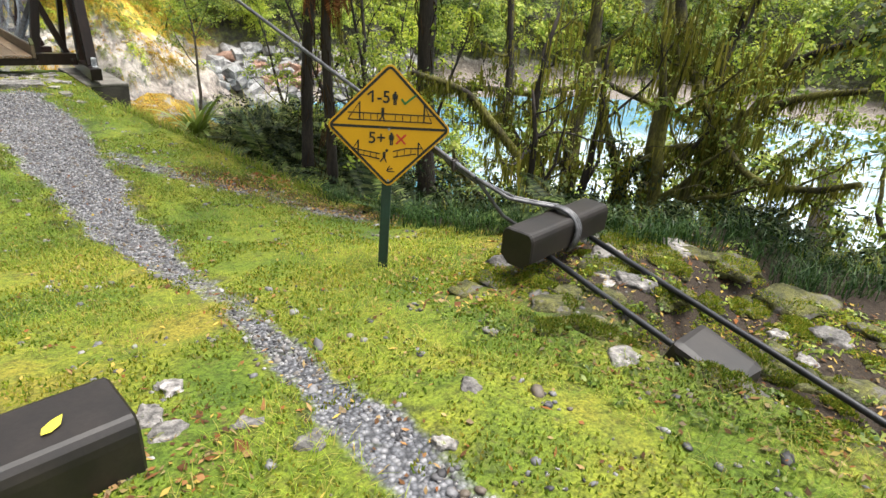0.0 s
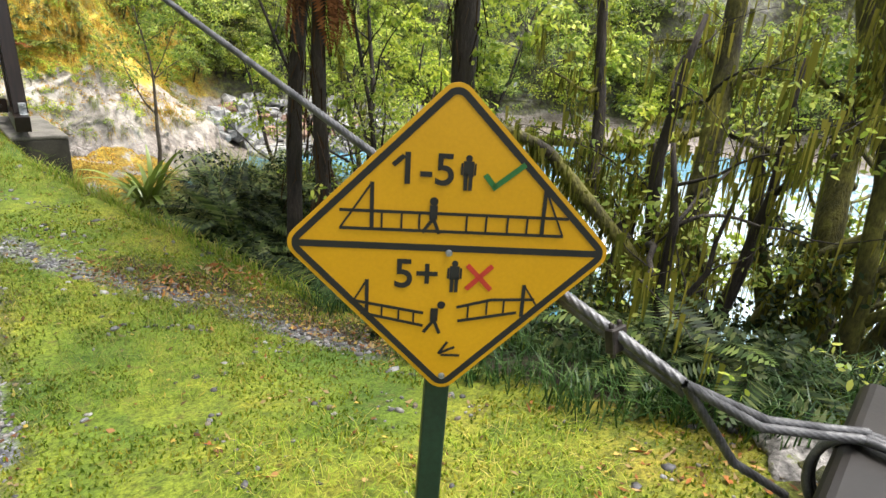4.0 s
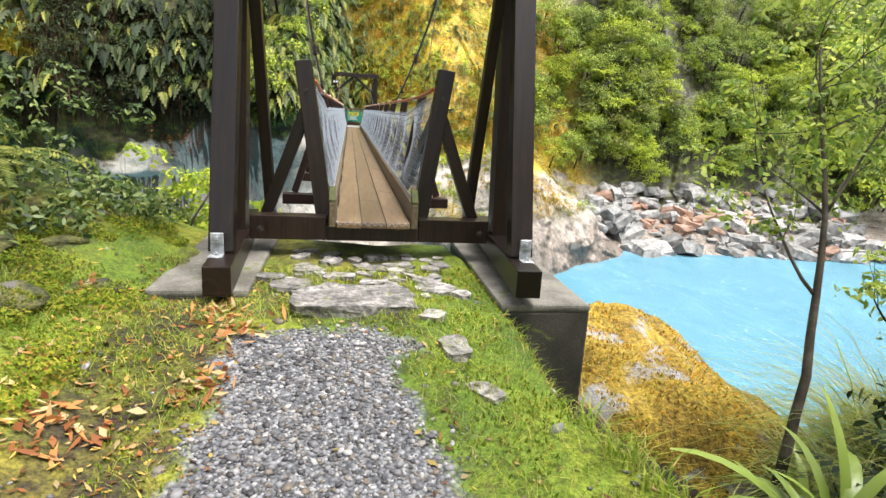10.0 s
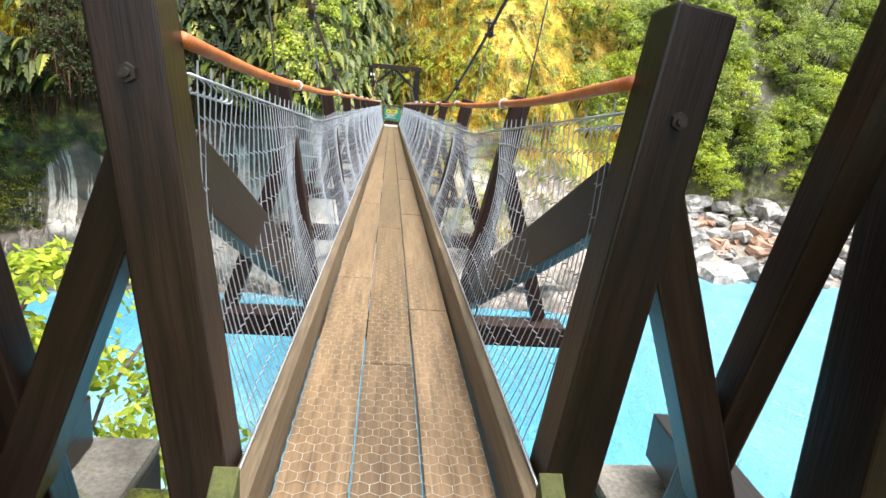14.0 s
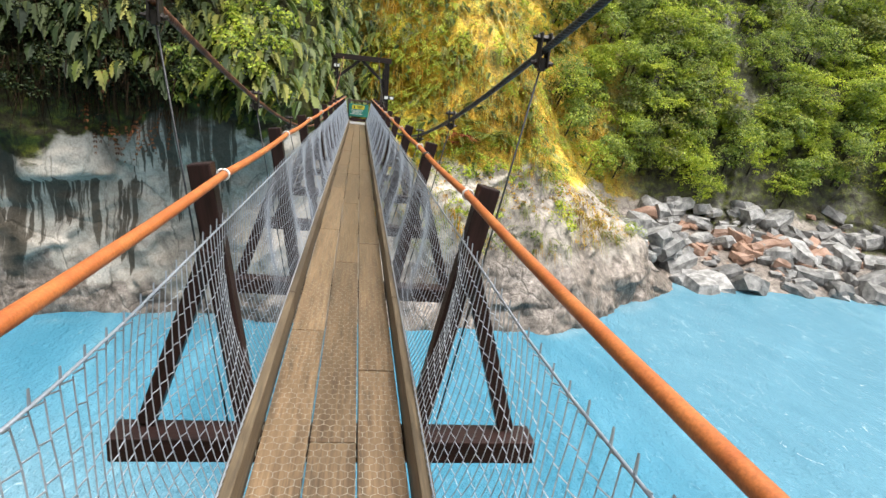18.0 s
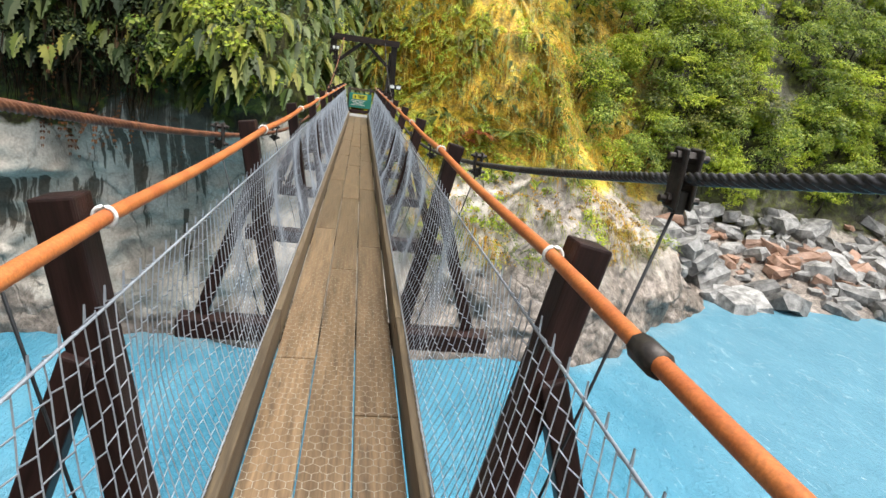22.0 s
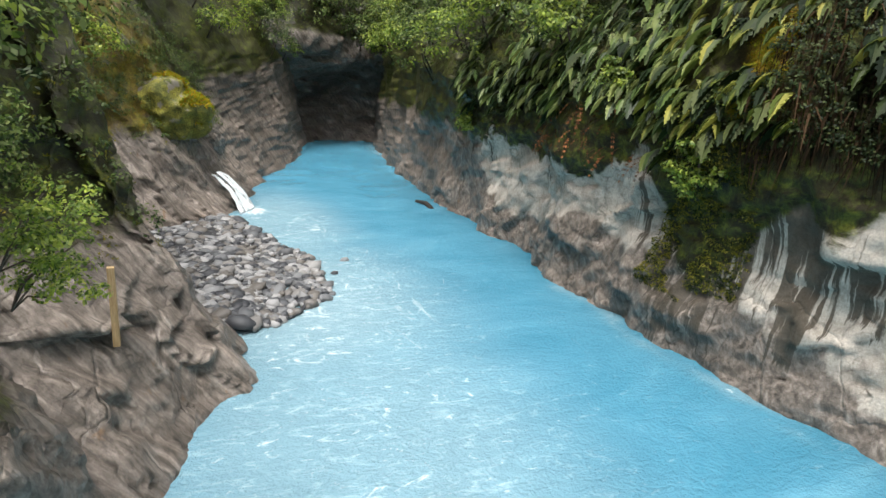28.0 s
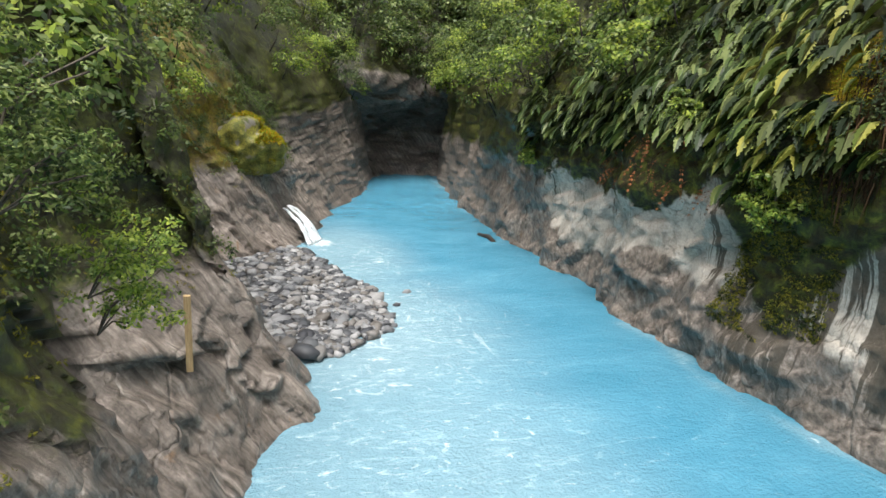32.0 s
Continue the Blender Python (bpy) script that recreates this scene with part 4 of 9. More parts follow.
P_END, N_END = rock_wall("cliff_cave", [(-70, 46), (-71, 35), (-74, 28.5), (-76, 24), (-75, 19.5), (-71, 15), (-68, 4)], -1, [(0, CAVE_P), (5, CAVE_P)],
                         (0.4, 0.4, -99, 0), 90, 2.0, 0.6, "dark overhanging rock at the head of the gorge", lambda P: {"cover": smooth01(4.5, 7, P[..., 2]), "stain": 0.8})

# ---- parts ----
def part(name, bm, mat, parent, label="", m=None, smooth=False):
    """Links a bmesh as one mesh under a thing or a part; m: its place in the world."""
    me = bpy.data.meshes.new(name)
    bm.to_mesh(me)
    bm.free()
    me.materials.append(mat)
    if smooth:
        me.polygons.foreach_set("use_smooth", [True] * len(me.polygons))
    return place(name, me, parent, label, m)


def place(name, me, parent, label="", m=None):
    ob = new(name, me)
    if parent:
        ob.parent = parent
    ob.matrix_basis = world_inverse(parent) @ (m if m else Matrix.Identity(4))
    if label:
        ob["label"] = label
    return ob


def world_inverse(ob):
    chain = Matrix.Identity(4)
    while ob:
        chain = ob.matrix_basis @ chain
        ob = ob.parent
    return chain.inverted()


def thing(name, at, label, category, group="", kind="", turn=0):
    ob = new(name)
    ob.empty_display_size = 0.2
    ob.matrix_basis = pose(*at, 0, 0, turn)
    return tagged(ob, label, category, group, kind)


def aim(p0, p1, side=(0, 0, 1)):
    """A pose at p0 whose z axis runs to p1, and its length."""
    p0, p1 = Vector(p0), Vector(p1)
    w = (p1 - p0).normalized()
    s = Vector(side)
    if abs(w.dot(s)) > 0.97:
        s = Vector((1, 0, 0)) if abs(w.x) < 0.9 else Vector((0, 1, 0))
    u = s.cross(w).normalized()
    v = w.cross(u)
    m = Matrix(((u.x, v.x, w.x, p0.x), (u.y, v.y, w.y, p0.y), (u.z, v.z, w.z, p0.z), (0, 0, 0, 1)))
    return m, (p1 - p0).length


def box_bm(w, h, l, bevel=0.006, z0=0.0, jitter=0.0):
    bm = bmesh.new()
    bmesh.ops.create_cube(bm, size=1)
    for v in bm.verts:
        v.co = Vector((v.co.x * w, v.co.y * h, (v.co.z + 0.5) * l + z0))
    if bevel:
        bmesh.ops.bevel(bm, geom=bm.edges[:], offset=min(bevel, w / 3, h / 3), segments=2, profile=0.6, affect="EDGES")
    if jitter:
        for v in bm.verts:
            v.co += jitter * Vector(noise.noise_vector(v.co * 7 + Vector((l, w, h)) * 31))
    return bm


def beam(name, p0, p1, w, h, mat, parent, label="", side=(0, 0, 1), bevel=0.007):
    m, l = aim(p0, p1, side)
    return part(name, box_bm(w, h, l, bevel, 0, 0.0025), mat, parent, label, m)


def tube_arrays(pts, r, sides=8, radii=None):
    pts = np.asarray(pts, float)
    tan = np.gradient(pts, axis=0)
    tan /= np.linalg.norm(tan, axis=1, keepdims=True) + 1e-12
    ref = np.array([0, 0, 1.0]) if abs(tan[0, 2]) < 0.9 else np.array([1.0, 0, 0])
    u = np.cross(tan, ref)
    u /= np.linalg.norm(u, axis=1, keepdims=True) + 1e-12
    v = np.cross(tan, u)
    a = np.linspace(0, 2 * np.pi, sides, endpoint=False)
    rr = (np.full(len(pts), r) if radii is None else np.asarray(radii))[:, None, None]
    ring = pts[:, None] + rr * (np.cos(a)[None, :, None] * u[:, None] + np.sin(a)[None, :, None] * v[:, None])
    n = len(pts)
    i = np.arange(n * sides).reshape(n, sides)
    j = np.roll(i, -1, axis=1)
    return ring.reshape(-1, 3), np.stack([i[:-1], j[:-1], j[1:], i[1:]], -1).reshape(-1, 4)


def tube(name, pts, r, mat, parent=None, label="", sides=8, radii=None, capped=True):
    v, f = tube_arrays(pts, r, sides, radii)
    faces = f.tolist()
    if capped:
        faces += [list(range(sides))[::-1], list(range(len(v) - sides, len(v)))]
    inv = world_inverse(parent) if parent else Matrix.Identity(4)
    ob = raw(name, v, faces, mat, True, parent, label)
    ob.matrix_basis = inv
    return ob


def rope(name, pts, r, mat, parent, label="", strands=6, lay=0.2, step=0.0105):
    """A laid wire rope: strands wound round a core."""
    pts = np.asarray(pts, float)
    s = np.r_[0, np.cumsum(np.linalg.norm(np.diff(pts, axis=0), axis=1))]
    u = np.arange(0, s[-1], step)
    c = np.stack([np.interp(u, s, pts[:, k]) for k in range(3)], -1)
    tan = np.gradient(c, axis=0)
    tan /= np.linalg.norm(tan, axis=1, keepdims=True)
    a = np.cross(tan, (0.03, 0.05, 1.0))
    a /= np.linalg.norm(a, axis=1, keepdims=True)
    b = np.cross(tan, a)
    m = strands * 6
    th = np.linspace(0, 2 * np.pi, m, endpoint=False)[None]
    ph = (u / lay * 2 * np.pi)[:, None]
    rad = r * (0.58 + 0.48 * np.abs(np.cos(strands / 2 * (th - ph))) ** 0.7)
    ring = c[:, None] + rad[..., None] * (np.cos(th)[..., None] * a[:, None] + np.sin(th)[..., None] * b[:, None])
    i = np.arange(len(u) * m).reshape(len(u), m)
    j = np.roll(i, -1, axis=1)
    v, f = ring.reshape(-1, 3), np.stack([i[:-1], j[:-1], j[1:], i[1:]], -1).reshape(-1, 4)
    ob = raw(name, v, f, mat, True, parent, label)
    ob.matrix_basis = world_inverse(parent)
    return ob


def bolt_bm(r=0.02, l=0.012):
    bm = bmesh.new()
    bmesh.ops.create_cone(bm, cap_ends=True, segments=20, radius1=r * 1.5, radius2=r * 1.45, depth=0.004, matrix=pose(0, 0, 0.002))
    bmesh.ops.create_cone(bm, cap_ends=True, segments=6, radius1=r, radius2=r * 0.95, depth=l, matrix=pose(0, 0, l / 2 + 0.004))
    bmesh.ops.create_cone(bm, cap_ends=True, segments=10, radius1=r * 0.5, radius2=r * 0.45, depth=l, matrix=pose(0, 0, l * 1.5))
    return bm


def bolt(at, direction, parent, r=0.02, mat=None):
    m, _ = aim(at, Vector(at) + Vector(direction))
    return part("bolt", bolt_bm(r), mat or M_IRON, parent, "", m, False)


# ---- suspension footbridge ----
BAY, END_Y = 2.075, 25.7
POST_Y = [1.95 + BAY * k for k in range(12)]
bridge = thing("suspension_footbridge", (0, 0, -0.1), "narrow timber suspension footbridge with netting sides over the blue river", "footbridge")


def cable_z(y):
    """Height of the main cables: a hanging curve, steeper from the first hanger up to the near tower."""
    return 0.74 + 0.0109 * (y - 13.05) ** 2 + 0.12 * max(0.0, 2.75 - y) ** 2


# deck bearers and outriggers with leaning posts
for k, y in enumerate(POST_Y):
    beam("outrigger", (-0.92, y - 0.07, -0.105), (0.92, y - 0.07, -0.105), 0.15, 0.11, M_RED, bridge, "dark red-brown cross beam" if k == 0 else "")
    for s in (-1, 1):
        top = (s * 0.59, y + 0.03, 1.09)
        beam("rail_post", (s * 0.385, y + 0.03, -0.08), top, 0.088, 0.088, M_RED, bridge, "", (0, 1, 0))
        beam("post_brace", (s * 0.80, y - 0.02, -0.04), (s * 0.545, y + 0.0, 0.74), 0.072, 0.072, M_RED, bridge, "", (0, 1, 0))
        bolt((s * 0.5, y - 0.125, -0.1), (0, -1, 0), bridge, 0.014)
        # clip on the hand rail
        cl = [(s * 0.503 + 0.0235 * math.cos(a), y + 0.03, 1.05 + 0.0225 * math.sin(a)) for a in np.linspace(0, 2 * math.pi, 15)]
        tube("rail_clip", cl, 0.005, M_CLIP, bridge, "", 6, capped=False)
for s in (-1, 1):
    tube("deck_bearer", [(s * 0.2, yy, -0.055) for yy in np.linspace(0.1, END_Y, 60)], 0.028, M_DARKROPE, bridge, "tarred bearer cable", 6)
# kick boards
for s in (-1, 1):
    y = 0.0
    while y < END_Y:
        l = min(2.6, END_Y - y)
        beam("kick_board", (s * 0.332, y, 0.055), (s * 0.332, y + l - 0.006, 0.055), 0.2 if y == 0 else 0.19, 0.05, M_KICK, bridge, "weathered edge board" if y == 0 else "", (1, 0, 0))
        y += l
    bm = box_bm(0.052, 0.13, 0.2, 0.004)
    bmesh.ops.translate(bm, verts=[v for v in bm.verts if v.co.z > 0.1 and v.co.y > 0], vec=(0, 0, 0.09))
    part("kick_end", bm, M_MOSSWOOD, bridge, "moss-green board end", pose(s * 0.335, 0.07, -0.02))
# hand rails: rusty tube, slightly bowed between the posts
rail_y = [0.42] + [y + 0.03 for y in POST_Y] + [END_Y]
for s in (-1, 1):
    pts = []
    for a, b in zip(rail_y[:-1], rail_y[1:]):
        for t in np.linspace(0, 1, 12, endpoint=False):
            z0, z1 = (1.1 if a < 1 else 1.05), 1.05
            pts.append((s * 0.5, a + (b - a) * t, z0 + (z1 - z0) * t - 0.012 * math.sin(math.pi * t)))
    tube("hand_rail", pts, 0.0168, M_RUSTPIPE, bridge, "rusty orange steel hand rail", 12)
    if s > 0:
        tube("rail_coupling", [(0.5, 5.59, 1.04), (0.5, 5.66, 1.04)], 0.025, M_IRON, bridge)
    eye = [(s * 0.52, 0.44 + 0.026 * math.cos(a), 1.0 + 0.026 * math.sin(a)) for a in np.linspace(0, 2 * math.pi, 15)]
    tube("eye_bolt", eye, 0.006, M_GALV, bridge, "", 6, capped=False)
    twist = np.linspace(0, 1, 40)
    for ph in (0, math.pi):
        tube("tie_wire", [(s * (0.52 - 0.03 * t) + 0.006 * math.cos(26 * t + ph), 0.46 + 0.3 * t, 1.0 - 0.03 * t + 0.006 * math.sin(26 * t + ph)) for t in twist], 0.0028, M_GALV, bridge, "", 5)
    tube("net_wire", [(s * (0.49 if yy > 0.4 else 0.5), yy, 0.86 + 0.17 * max(0.0, 1 - (yy - 0.42) / 2.4)) for yy in np.linspace(0.42, END_Y, 80)], 0.004, M_GALV, bridge, "", 5)
    tube("net_wire", [(s * 0.345, yy, 0.165) for yy in np.linspace(0.1, END_Y, 80)], 0.003, M_GALV, bridge, "", 5)
# main cables, clamps and hanger rods
for s in (-1, 1):
    ys = np.linspace(0.25, 26.3, 90)
    rope("main_cable", [(s * 0.7, y, cable_z(y)) for y in ys], 0.0135, M_RUSTROPE if s < 0 else M_DARKROPE, bridge,
         "rusty orange wire rope" if s < 0 else "dark tarred wire rope", 5, 0.13, 0.0055)
    for y in POST_Y:
        yc, zc = y - 0.12, cable_z(y - 0.12)
        xc = s * 0.7
        bm = bmesh.new()
        for dx in (-0.017, 0.017):
            bmesh.ops.create_cube(bm, size=1, matrix=pose(dx, 0, 0) @ Matrix.Diagonal((0.01, 0.05, 0.13, 1)))
        bmesh.ops.create_cube(bm, size=1, matrix=pose(0, 0, -0.05) @ Matrix.Diagonal((0.025, 0.03, 0.05, 1)))
        bmesh.ops.bevel(bm, geom=bm.edges[:], offset=0.003, segments=1, affect="EDGES")
        for dz in (-0.045, 0.045):
            bmesh.ops.create_cone(bm, cap_ends=True, segments=6, radius1=0.014, radius2=0.014, depth=0.062, matrix=pose(0, 0, dz, 0, 90, 0))
            bmesh.ops.create_cone(bm, cap_ends=True, segments=10, radius1=0.008, radius2=0.008, depth=0.09, matrix=pose(0, 0, dz, 0, 90, 0))
        cl = part("cable_clamp", bm, M_IRON, bridge, "bolted iron clamp" if y < 3 else "", pose(xc, yc, zc))
        tube("hanger_rod", [(xc, yc, zc - 0.05), (s * 0.45, y - 0.02, -0.14)], 0.004, M_BLACKPIPE, bridge, "", 7)

# ---- near tower ----
def tower(y0, sgn, group, top):
    """A timber portal on two ground beams, with front and rear rakers; sgn: which way the approach lies."""
    t = thing("bridge_tower", (0, y0, -0.3), "dark brown stained timber bridge tower with raking struts", "bridge tower", group)
    Y = lambda v: y0 + sgn * v
    for s in (-1, 1):
        beam("ground_beam", (s * 1.0, Y(-1.07), -0.19), (s * 1.14, Y(1.05), -0.19), 0.19, 0.17, M_TIMBER, t, "", (1, 0, 0))
        beam("leg", (s * 1.12, Y(0.17), -0.11), (s * 1.03, Y(0.17), top), 0.2, 0.19, M_TIMBER, t, "", (0, 1, 0))
        beam("front_raker", (s * 1.045, Y(-0.66), -0.1), (s * 1.03, Y(0.08), top - 0.3), 0.16, 0.13, M_TIMBER, t, "", (0, 1, 0))
        beam("rear_raker", (s * 0.86, Y(0.46), -0.12), (s * 0.93, Y(-0.1), 2.28), 0.085, 0.1, M_TIMBER, t, "", (0, 1, 0))
        # foot bracket: a zinc plate bent over the ground beam
        bm = bmesh.new()
        bmesh.ops.create_cube(bm, size=1, matrix=pose(0, 0, 0.075) @ Matrix.Diagonal((0.085, 0.009, 0.15, 1)))
        bmesh.ops.create_cube(bm, size=1, matrix=pose(0, -0.05 * sgn, 0.0045) @ Matrix.Diagonal((0.09, 0.1, 0.009, 1)))
        bmesh.ops.create_cube(bm, size=1, matrix=pose(0, -0.008 * sgn, 0.115) @ Matrix.Diagonal((0.08, 0.01, 0.07, 1)))
        bmesh.ops.bevel(bm, geom=bm.edges[:], offset=0.003, segments=1, affect="EDGES")
        br = part("foot_bracket", bm, M_ZINC, t, "white zinc bracket" if s < 0 else "", pose(s * 1.06, Y(-0.74), -0.102))
        bolt((s * 1.06, Y(-0.752), 0.012), (0, -sgn, 0), br, 0.021, M_ZINC)
        bolt((s * 1.06, Y(-0.785), -0.094), (0, 0, 1), br, 0.021, M_ZINC)
        bolt((s * 1.15, Y(0.15), 0.02), (0, -sgn, 0), t, 0.02)
        bolt((s * 0.9, Y(0.05), -0.08), (0, -sgn, 0), t, 0.018)
        beam("knee_brace", (s * 1.02, Y(0.17), top - 0.9), (s * 0.05, Y(0.17), top - 0.06), 0.11, 0.09, M_TIMBER, t, "", (0, 1, 0))
    for x0, x1, z1 in ((-0.99, -0.385, 0.015), (-0.383, 0.383, -0.058), (0.385, 0.99, 0.015)):
        part("sill_beam", box_bm(x1 - x0, 0.17, z1 + 0.18, 0.006, 0, 0.002), M_TIMBER, t, "", pose((x0 + x1) / 2, Y(0.2), -0.18))
    beam("cap_beam", (-1.2, Y(0.25), top + 0.02), (1.2, Y(0.25), top + 0.02), 0.16, 0.2, M_TIMBER, t)
    return t


near_tower = tower(0.0, 1, "bridge towers", cable_z(0.25) + 0.06)
# first pair of posts, which close the sides of the deck at the tower
for s in (-1, 1):
    beam("end_post", (s * 0.395, 0.3, -0.1), (s * 0.59, 0.37, 1.25), 0.135, 0.13, M_TIMBER, bridge, "dark brown end post" if s < 0 else "", (0, 1, 0))
    beam("end_brace", (s * 0.93, 0.36, -0.12), (s * 0.565, 0.36, 0.86), 0.1, 0.1, M_TIMBER, bridge, "", (0, 1, 0))
    beam("side_strut", (s * 0.52, 0.45, 0.84), (s * 0.43, 1.98, 0.06), 0.16, 0.06, M_TIMBER, bridge, "", (1, 0, 0))
    bolt((s * 0.56, 0.3, 1.02), (0, -1, 0), bridge, 0.02)
far_tower = tower(26.25, -1, "bridge towers", 2.55)
far_tower["label"] = "dark weathered timber bridge tower with knee braces against a mossy slope"
for x, z, w in ((1.2, 1.15, 0.42), (-0.95, 2.2, 0.24)):
    eb = thing("equipment_box", (x, 26.0, z - 0.08), "small grey and white equipment box fixed to the tower leg", "equipment box", "equipment boxes")
    part("case", box_bm(w, 0.12, 0.16, 0.01), M_FARWOOD, eb, "", pose(x, 26.0, z - 0.08))
    for k in (-1, 1):
        part("panel", box_bm(w * 0.34, 0.012, 0.1, 0.003), M_WHITE, eb, "white panel" if k < 0 else "", pose(x + k * w * 0.26, 25.93, z - 0.05))

# ---- notice board at the far end of the deck ----
nb = thing("notice_board", (0, 26.1, -0.1), "green notice board with a yellow panel at the deck's end", "notice board")
for s in (-1, 1):
    beam("board_post", (s * 0.36, 26.1, -0.3), (s * 0.36, 26.1, 0.98), 0.07, 0.07, M_FARWOOD, nb)
part("panel", box_bm(0.78, 0.03, 0.5, 0.004), M_BOARD, nb, "", pose(0.02, 26.05, 0.28))
part("header", box_bm(0.5, 0.01, 0.16, 0.002), M_BOARDYEL, nb, "yellow header", pose(0.0, 26.03, 0.58))
for k in range(3):
    part("text_line", box_bm(0.26 - 0.05 * k, 0.004, 0.018, 0), M_BLACK, nb, "", pose(0.06, 26.023, 0.69 - 0.035 * k))
part("figure", box_bm(0.05, 0.004, 0.09, 0), M_BLACK, nb, "", pose(-0.16, 26.023, 0.61))
for k in range(4):
    part("text_line", box_bm(0.5 - 0.08 * (k % 3), 0.004, 0.016, 0), M_WHITE, nb, "", pose(-0.05, 26.032, 0.52 - 0.05 * k))
rail = thing("white_step", (0, 25.85, -0.1), "white painted step board at the deck's end", "step")
part("board", box_bm(0.7, 0.04, 0.1, 0.006), M_WHITE, rail, "", pose(0.0, 25.82, -0.02))
part("upper_board", box_bm(0.74, 0.04, 0.12, 0.006), M_RED, rail, "red-brown board", pose(0.0, 25.88, 0.1))
tr = thing("end_rail", (0, 26.4, -0.3), "pale timber barrier rail behind the far end", "barrier")
part("board", box_bm(1.1, 0.05, 0.08, 0.006), M_KICK, tr, "", pose(0.1, 26.5, 0.86))
for s in (-1, 1):
    part("post", box_bm(0.07, 0.07, 1.2, 0.006), M_FARWOOD, tr, "", pose(0.1 + s * 0.5, 26.52, -0.3))

# ---- concrete footings ----
def footing(x0, x1, y0, y1, z0, z1, label):
    t = thing("concrete_footing", ((x0 + x1) / 2, (y0 + y1) / 2, z0), label, "footing", "concrete footings")
    # block in a darker concrete than its cap
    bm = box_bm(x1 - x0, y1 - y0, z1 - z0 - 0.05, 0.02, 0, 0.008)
    part("block", bm, M_CONC, t, "dark sides with moss spots", pose((x0 + x1) / 2, (y0 + y1) / 2, z0))
    part("cap", box_bm(x1 - x0 + 0.005, y1 - y0 + 0.005, 0.055, 0.02, 0, 0.006), M_CONCTOP, t, "paler top with moss spots", pose((x0 + x1) / 2, (y0 + y1) / 2, z1 - 0.055))
    return t


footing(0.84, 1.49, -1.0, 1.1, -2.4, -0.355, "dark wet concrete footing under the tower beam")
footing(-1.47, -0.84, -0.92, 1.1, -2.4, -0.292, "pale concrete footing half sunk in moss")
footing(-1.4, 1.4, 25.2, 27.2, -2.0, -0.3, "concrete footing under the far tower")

# ---- warning sign ----
def mesh_of_text(body, size):
    cu = bpy.data.curves.new("text", "FONT")
    cu.body, cu.size, cu.extrude, cu.align_x, cu.align_y = body, size, 0.0012, "CENTER", "CENTER"
    cu.offset = size * 0.012
    ob = new("text", cu)
    bpy.context.view_layer.update()
    me = bpy.data.meshes.new_from_object(ob.evaluated_get(bpy.context.evaluated_depsgraph_get()))
    bpy.data.objects.remove(ob)
    return me


def round_diamond(half, r, z0, z1):
    """A square on its corner with rounded corners, as a slab."""
    pts = []
    for k in range(4):
        a = math.pi / 2 * k
        cx, cy = (half - r * math.sqrt(2)) * math.cos(a), (half - r * math.sqrt(2)) * math.sin(a)
        for j in range(7):
            b = a - math.pi / 4 + math.pi / 2 * j / 6
            pts.append((cx + r * math.cos(b), cy + r * math.sin(b)))
    bm = bmesh.new()
    lo = [bm.verts.new((x, y, z0)) for x, y in pts]
    hi = [bm.verts.new((x, y, z1)) for x, y in pts]
    bm.faces.new(hi)
    bm.faces.new(lo[::-1])
    for i in range(len(pts)):
        j = (i + 1) % len(pts)
        bm.faces.new((lo[i], lo[j], hi[j], hi[i]))
    return bm


def ring_bm(half, r, width, z0, z1):
    bm = bmesh.new()
    loops = []
    for h, rr in ((half, r), (half - width * math.sqrt(2), max(0.004, r - width))):
        for z in (z0, z1):
            row = []
            for k in range(4):
                a = math.pi / 2 * k
                cx, cy = (h - rr * math.sqrt(2)) * math.cos(a), (h - rr * math.sqrt(2)) * math.sin(a)
                for j in range(7):
                    b = a - math.pi / 4 + math.pi / 2 * j / 6
                    row.append(bm.verts.new((cx + rr * math.cos(b), cy + rr * math.sin(b), z)))
            loops.append(row)
    n = len(loops[0])
    for a, b in ((1, 3), (2, 0), (0, 1), (3, 2)):
        for i in range(n):
            j = (i + 1) % n
            bm.faces.new((loops[a][i], loops[a][j], loops[b][j], loops[b][i]))
    return bm


def stroke(bm, a, b, w, z=0.0032, t=0.0012):
    """A flat printed line between two points of the sign."""
    d = Vector((b[0] - a[0], b[1] - a[1], 0))
    ang = math.degrees(math.atan2(d.y, d.x))
    bmesh.ops.create_cube(bm, size=1, matrix=pose((a[0] + b[0]) / 2, (a[1] + b[1]) / 2, z, 0, 0, ang) @ Matrix.Diagonal((d.length + w * 0.3, w, t, 1)))


sign = thing("warning_sign", (0.89, -9.24, -0.46), "yellow diamond load-limit sign with black symbols on a dark green post", "sign")
M_S = Matrix(((0.769, 0.0, -0.639, 0.925), (-0.639, 0.0, -0.769, -9.205), (0.0, 1.0, 0.0, 0.603), (0, 0, 0, 1))) @ pose(0, 0, 0, 0, 0, 0.8)
beam("post", (0.925, -9.185, -0.7), (0.968, -9.152, 0.45), 0.085, 0.07, M_GREENPOST, sign, "dark green painted post", (0.77, -0.64, 0))
panel = part("panel", round_diamond(0.432, 0.045, -0.003, 0.001), M_SIGN, sign, "", M_S)
part("border", ring_bm(0.417, 0.036, 0.017, 0.001, 0.0028), M_BLACK, panel, "", M_S)
bm = bmesh.new()
stroke(bm, (-0.395, 0.0), (0.395, 0.0), 0.018, 0.002)
part("divider", bm, M_BLACK, panel, "", M_S)
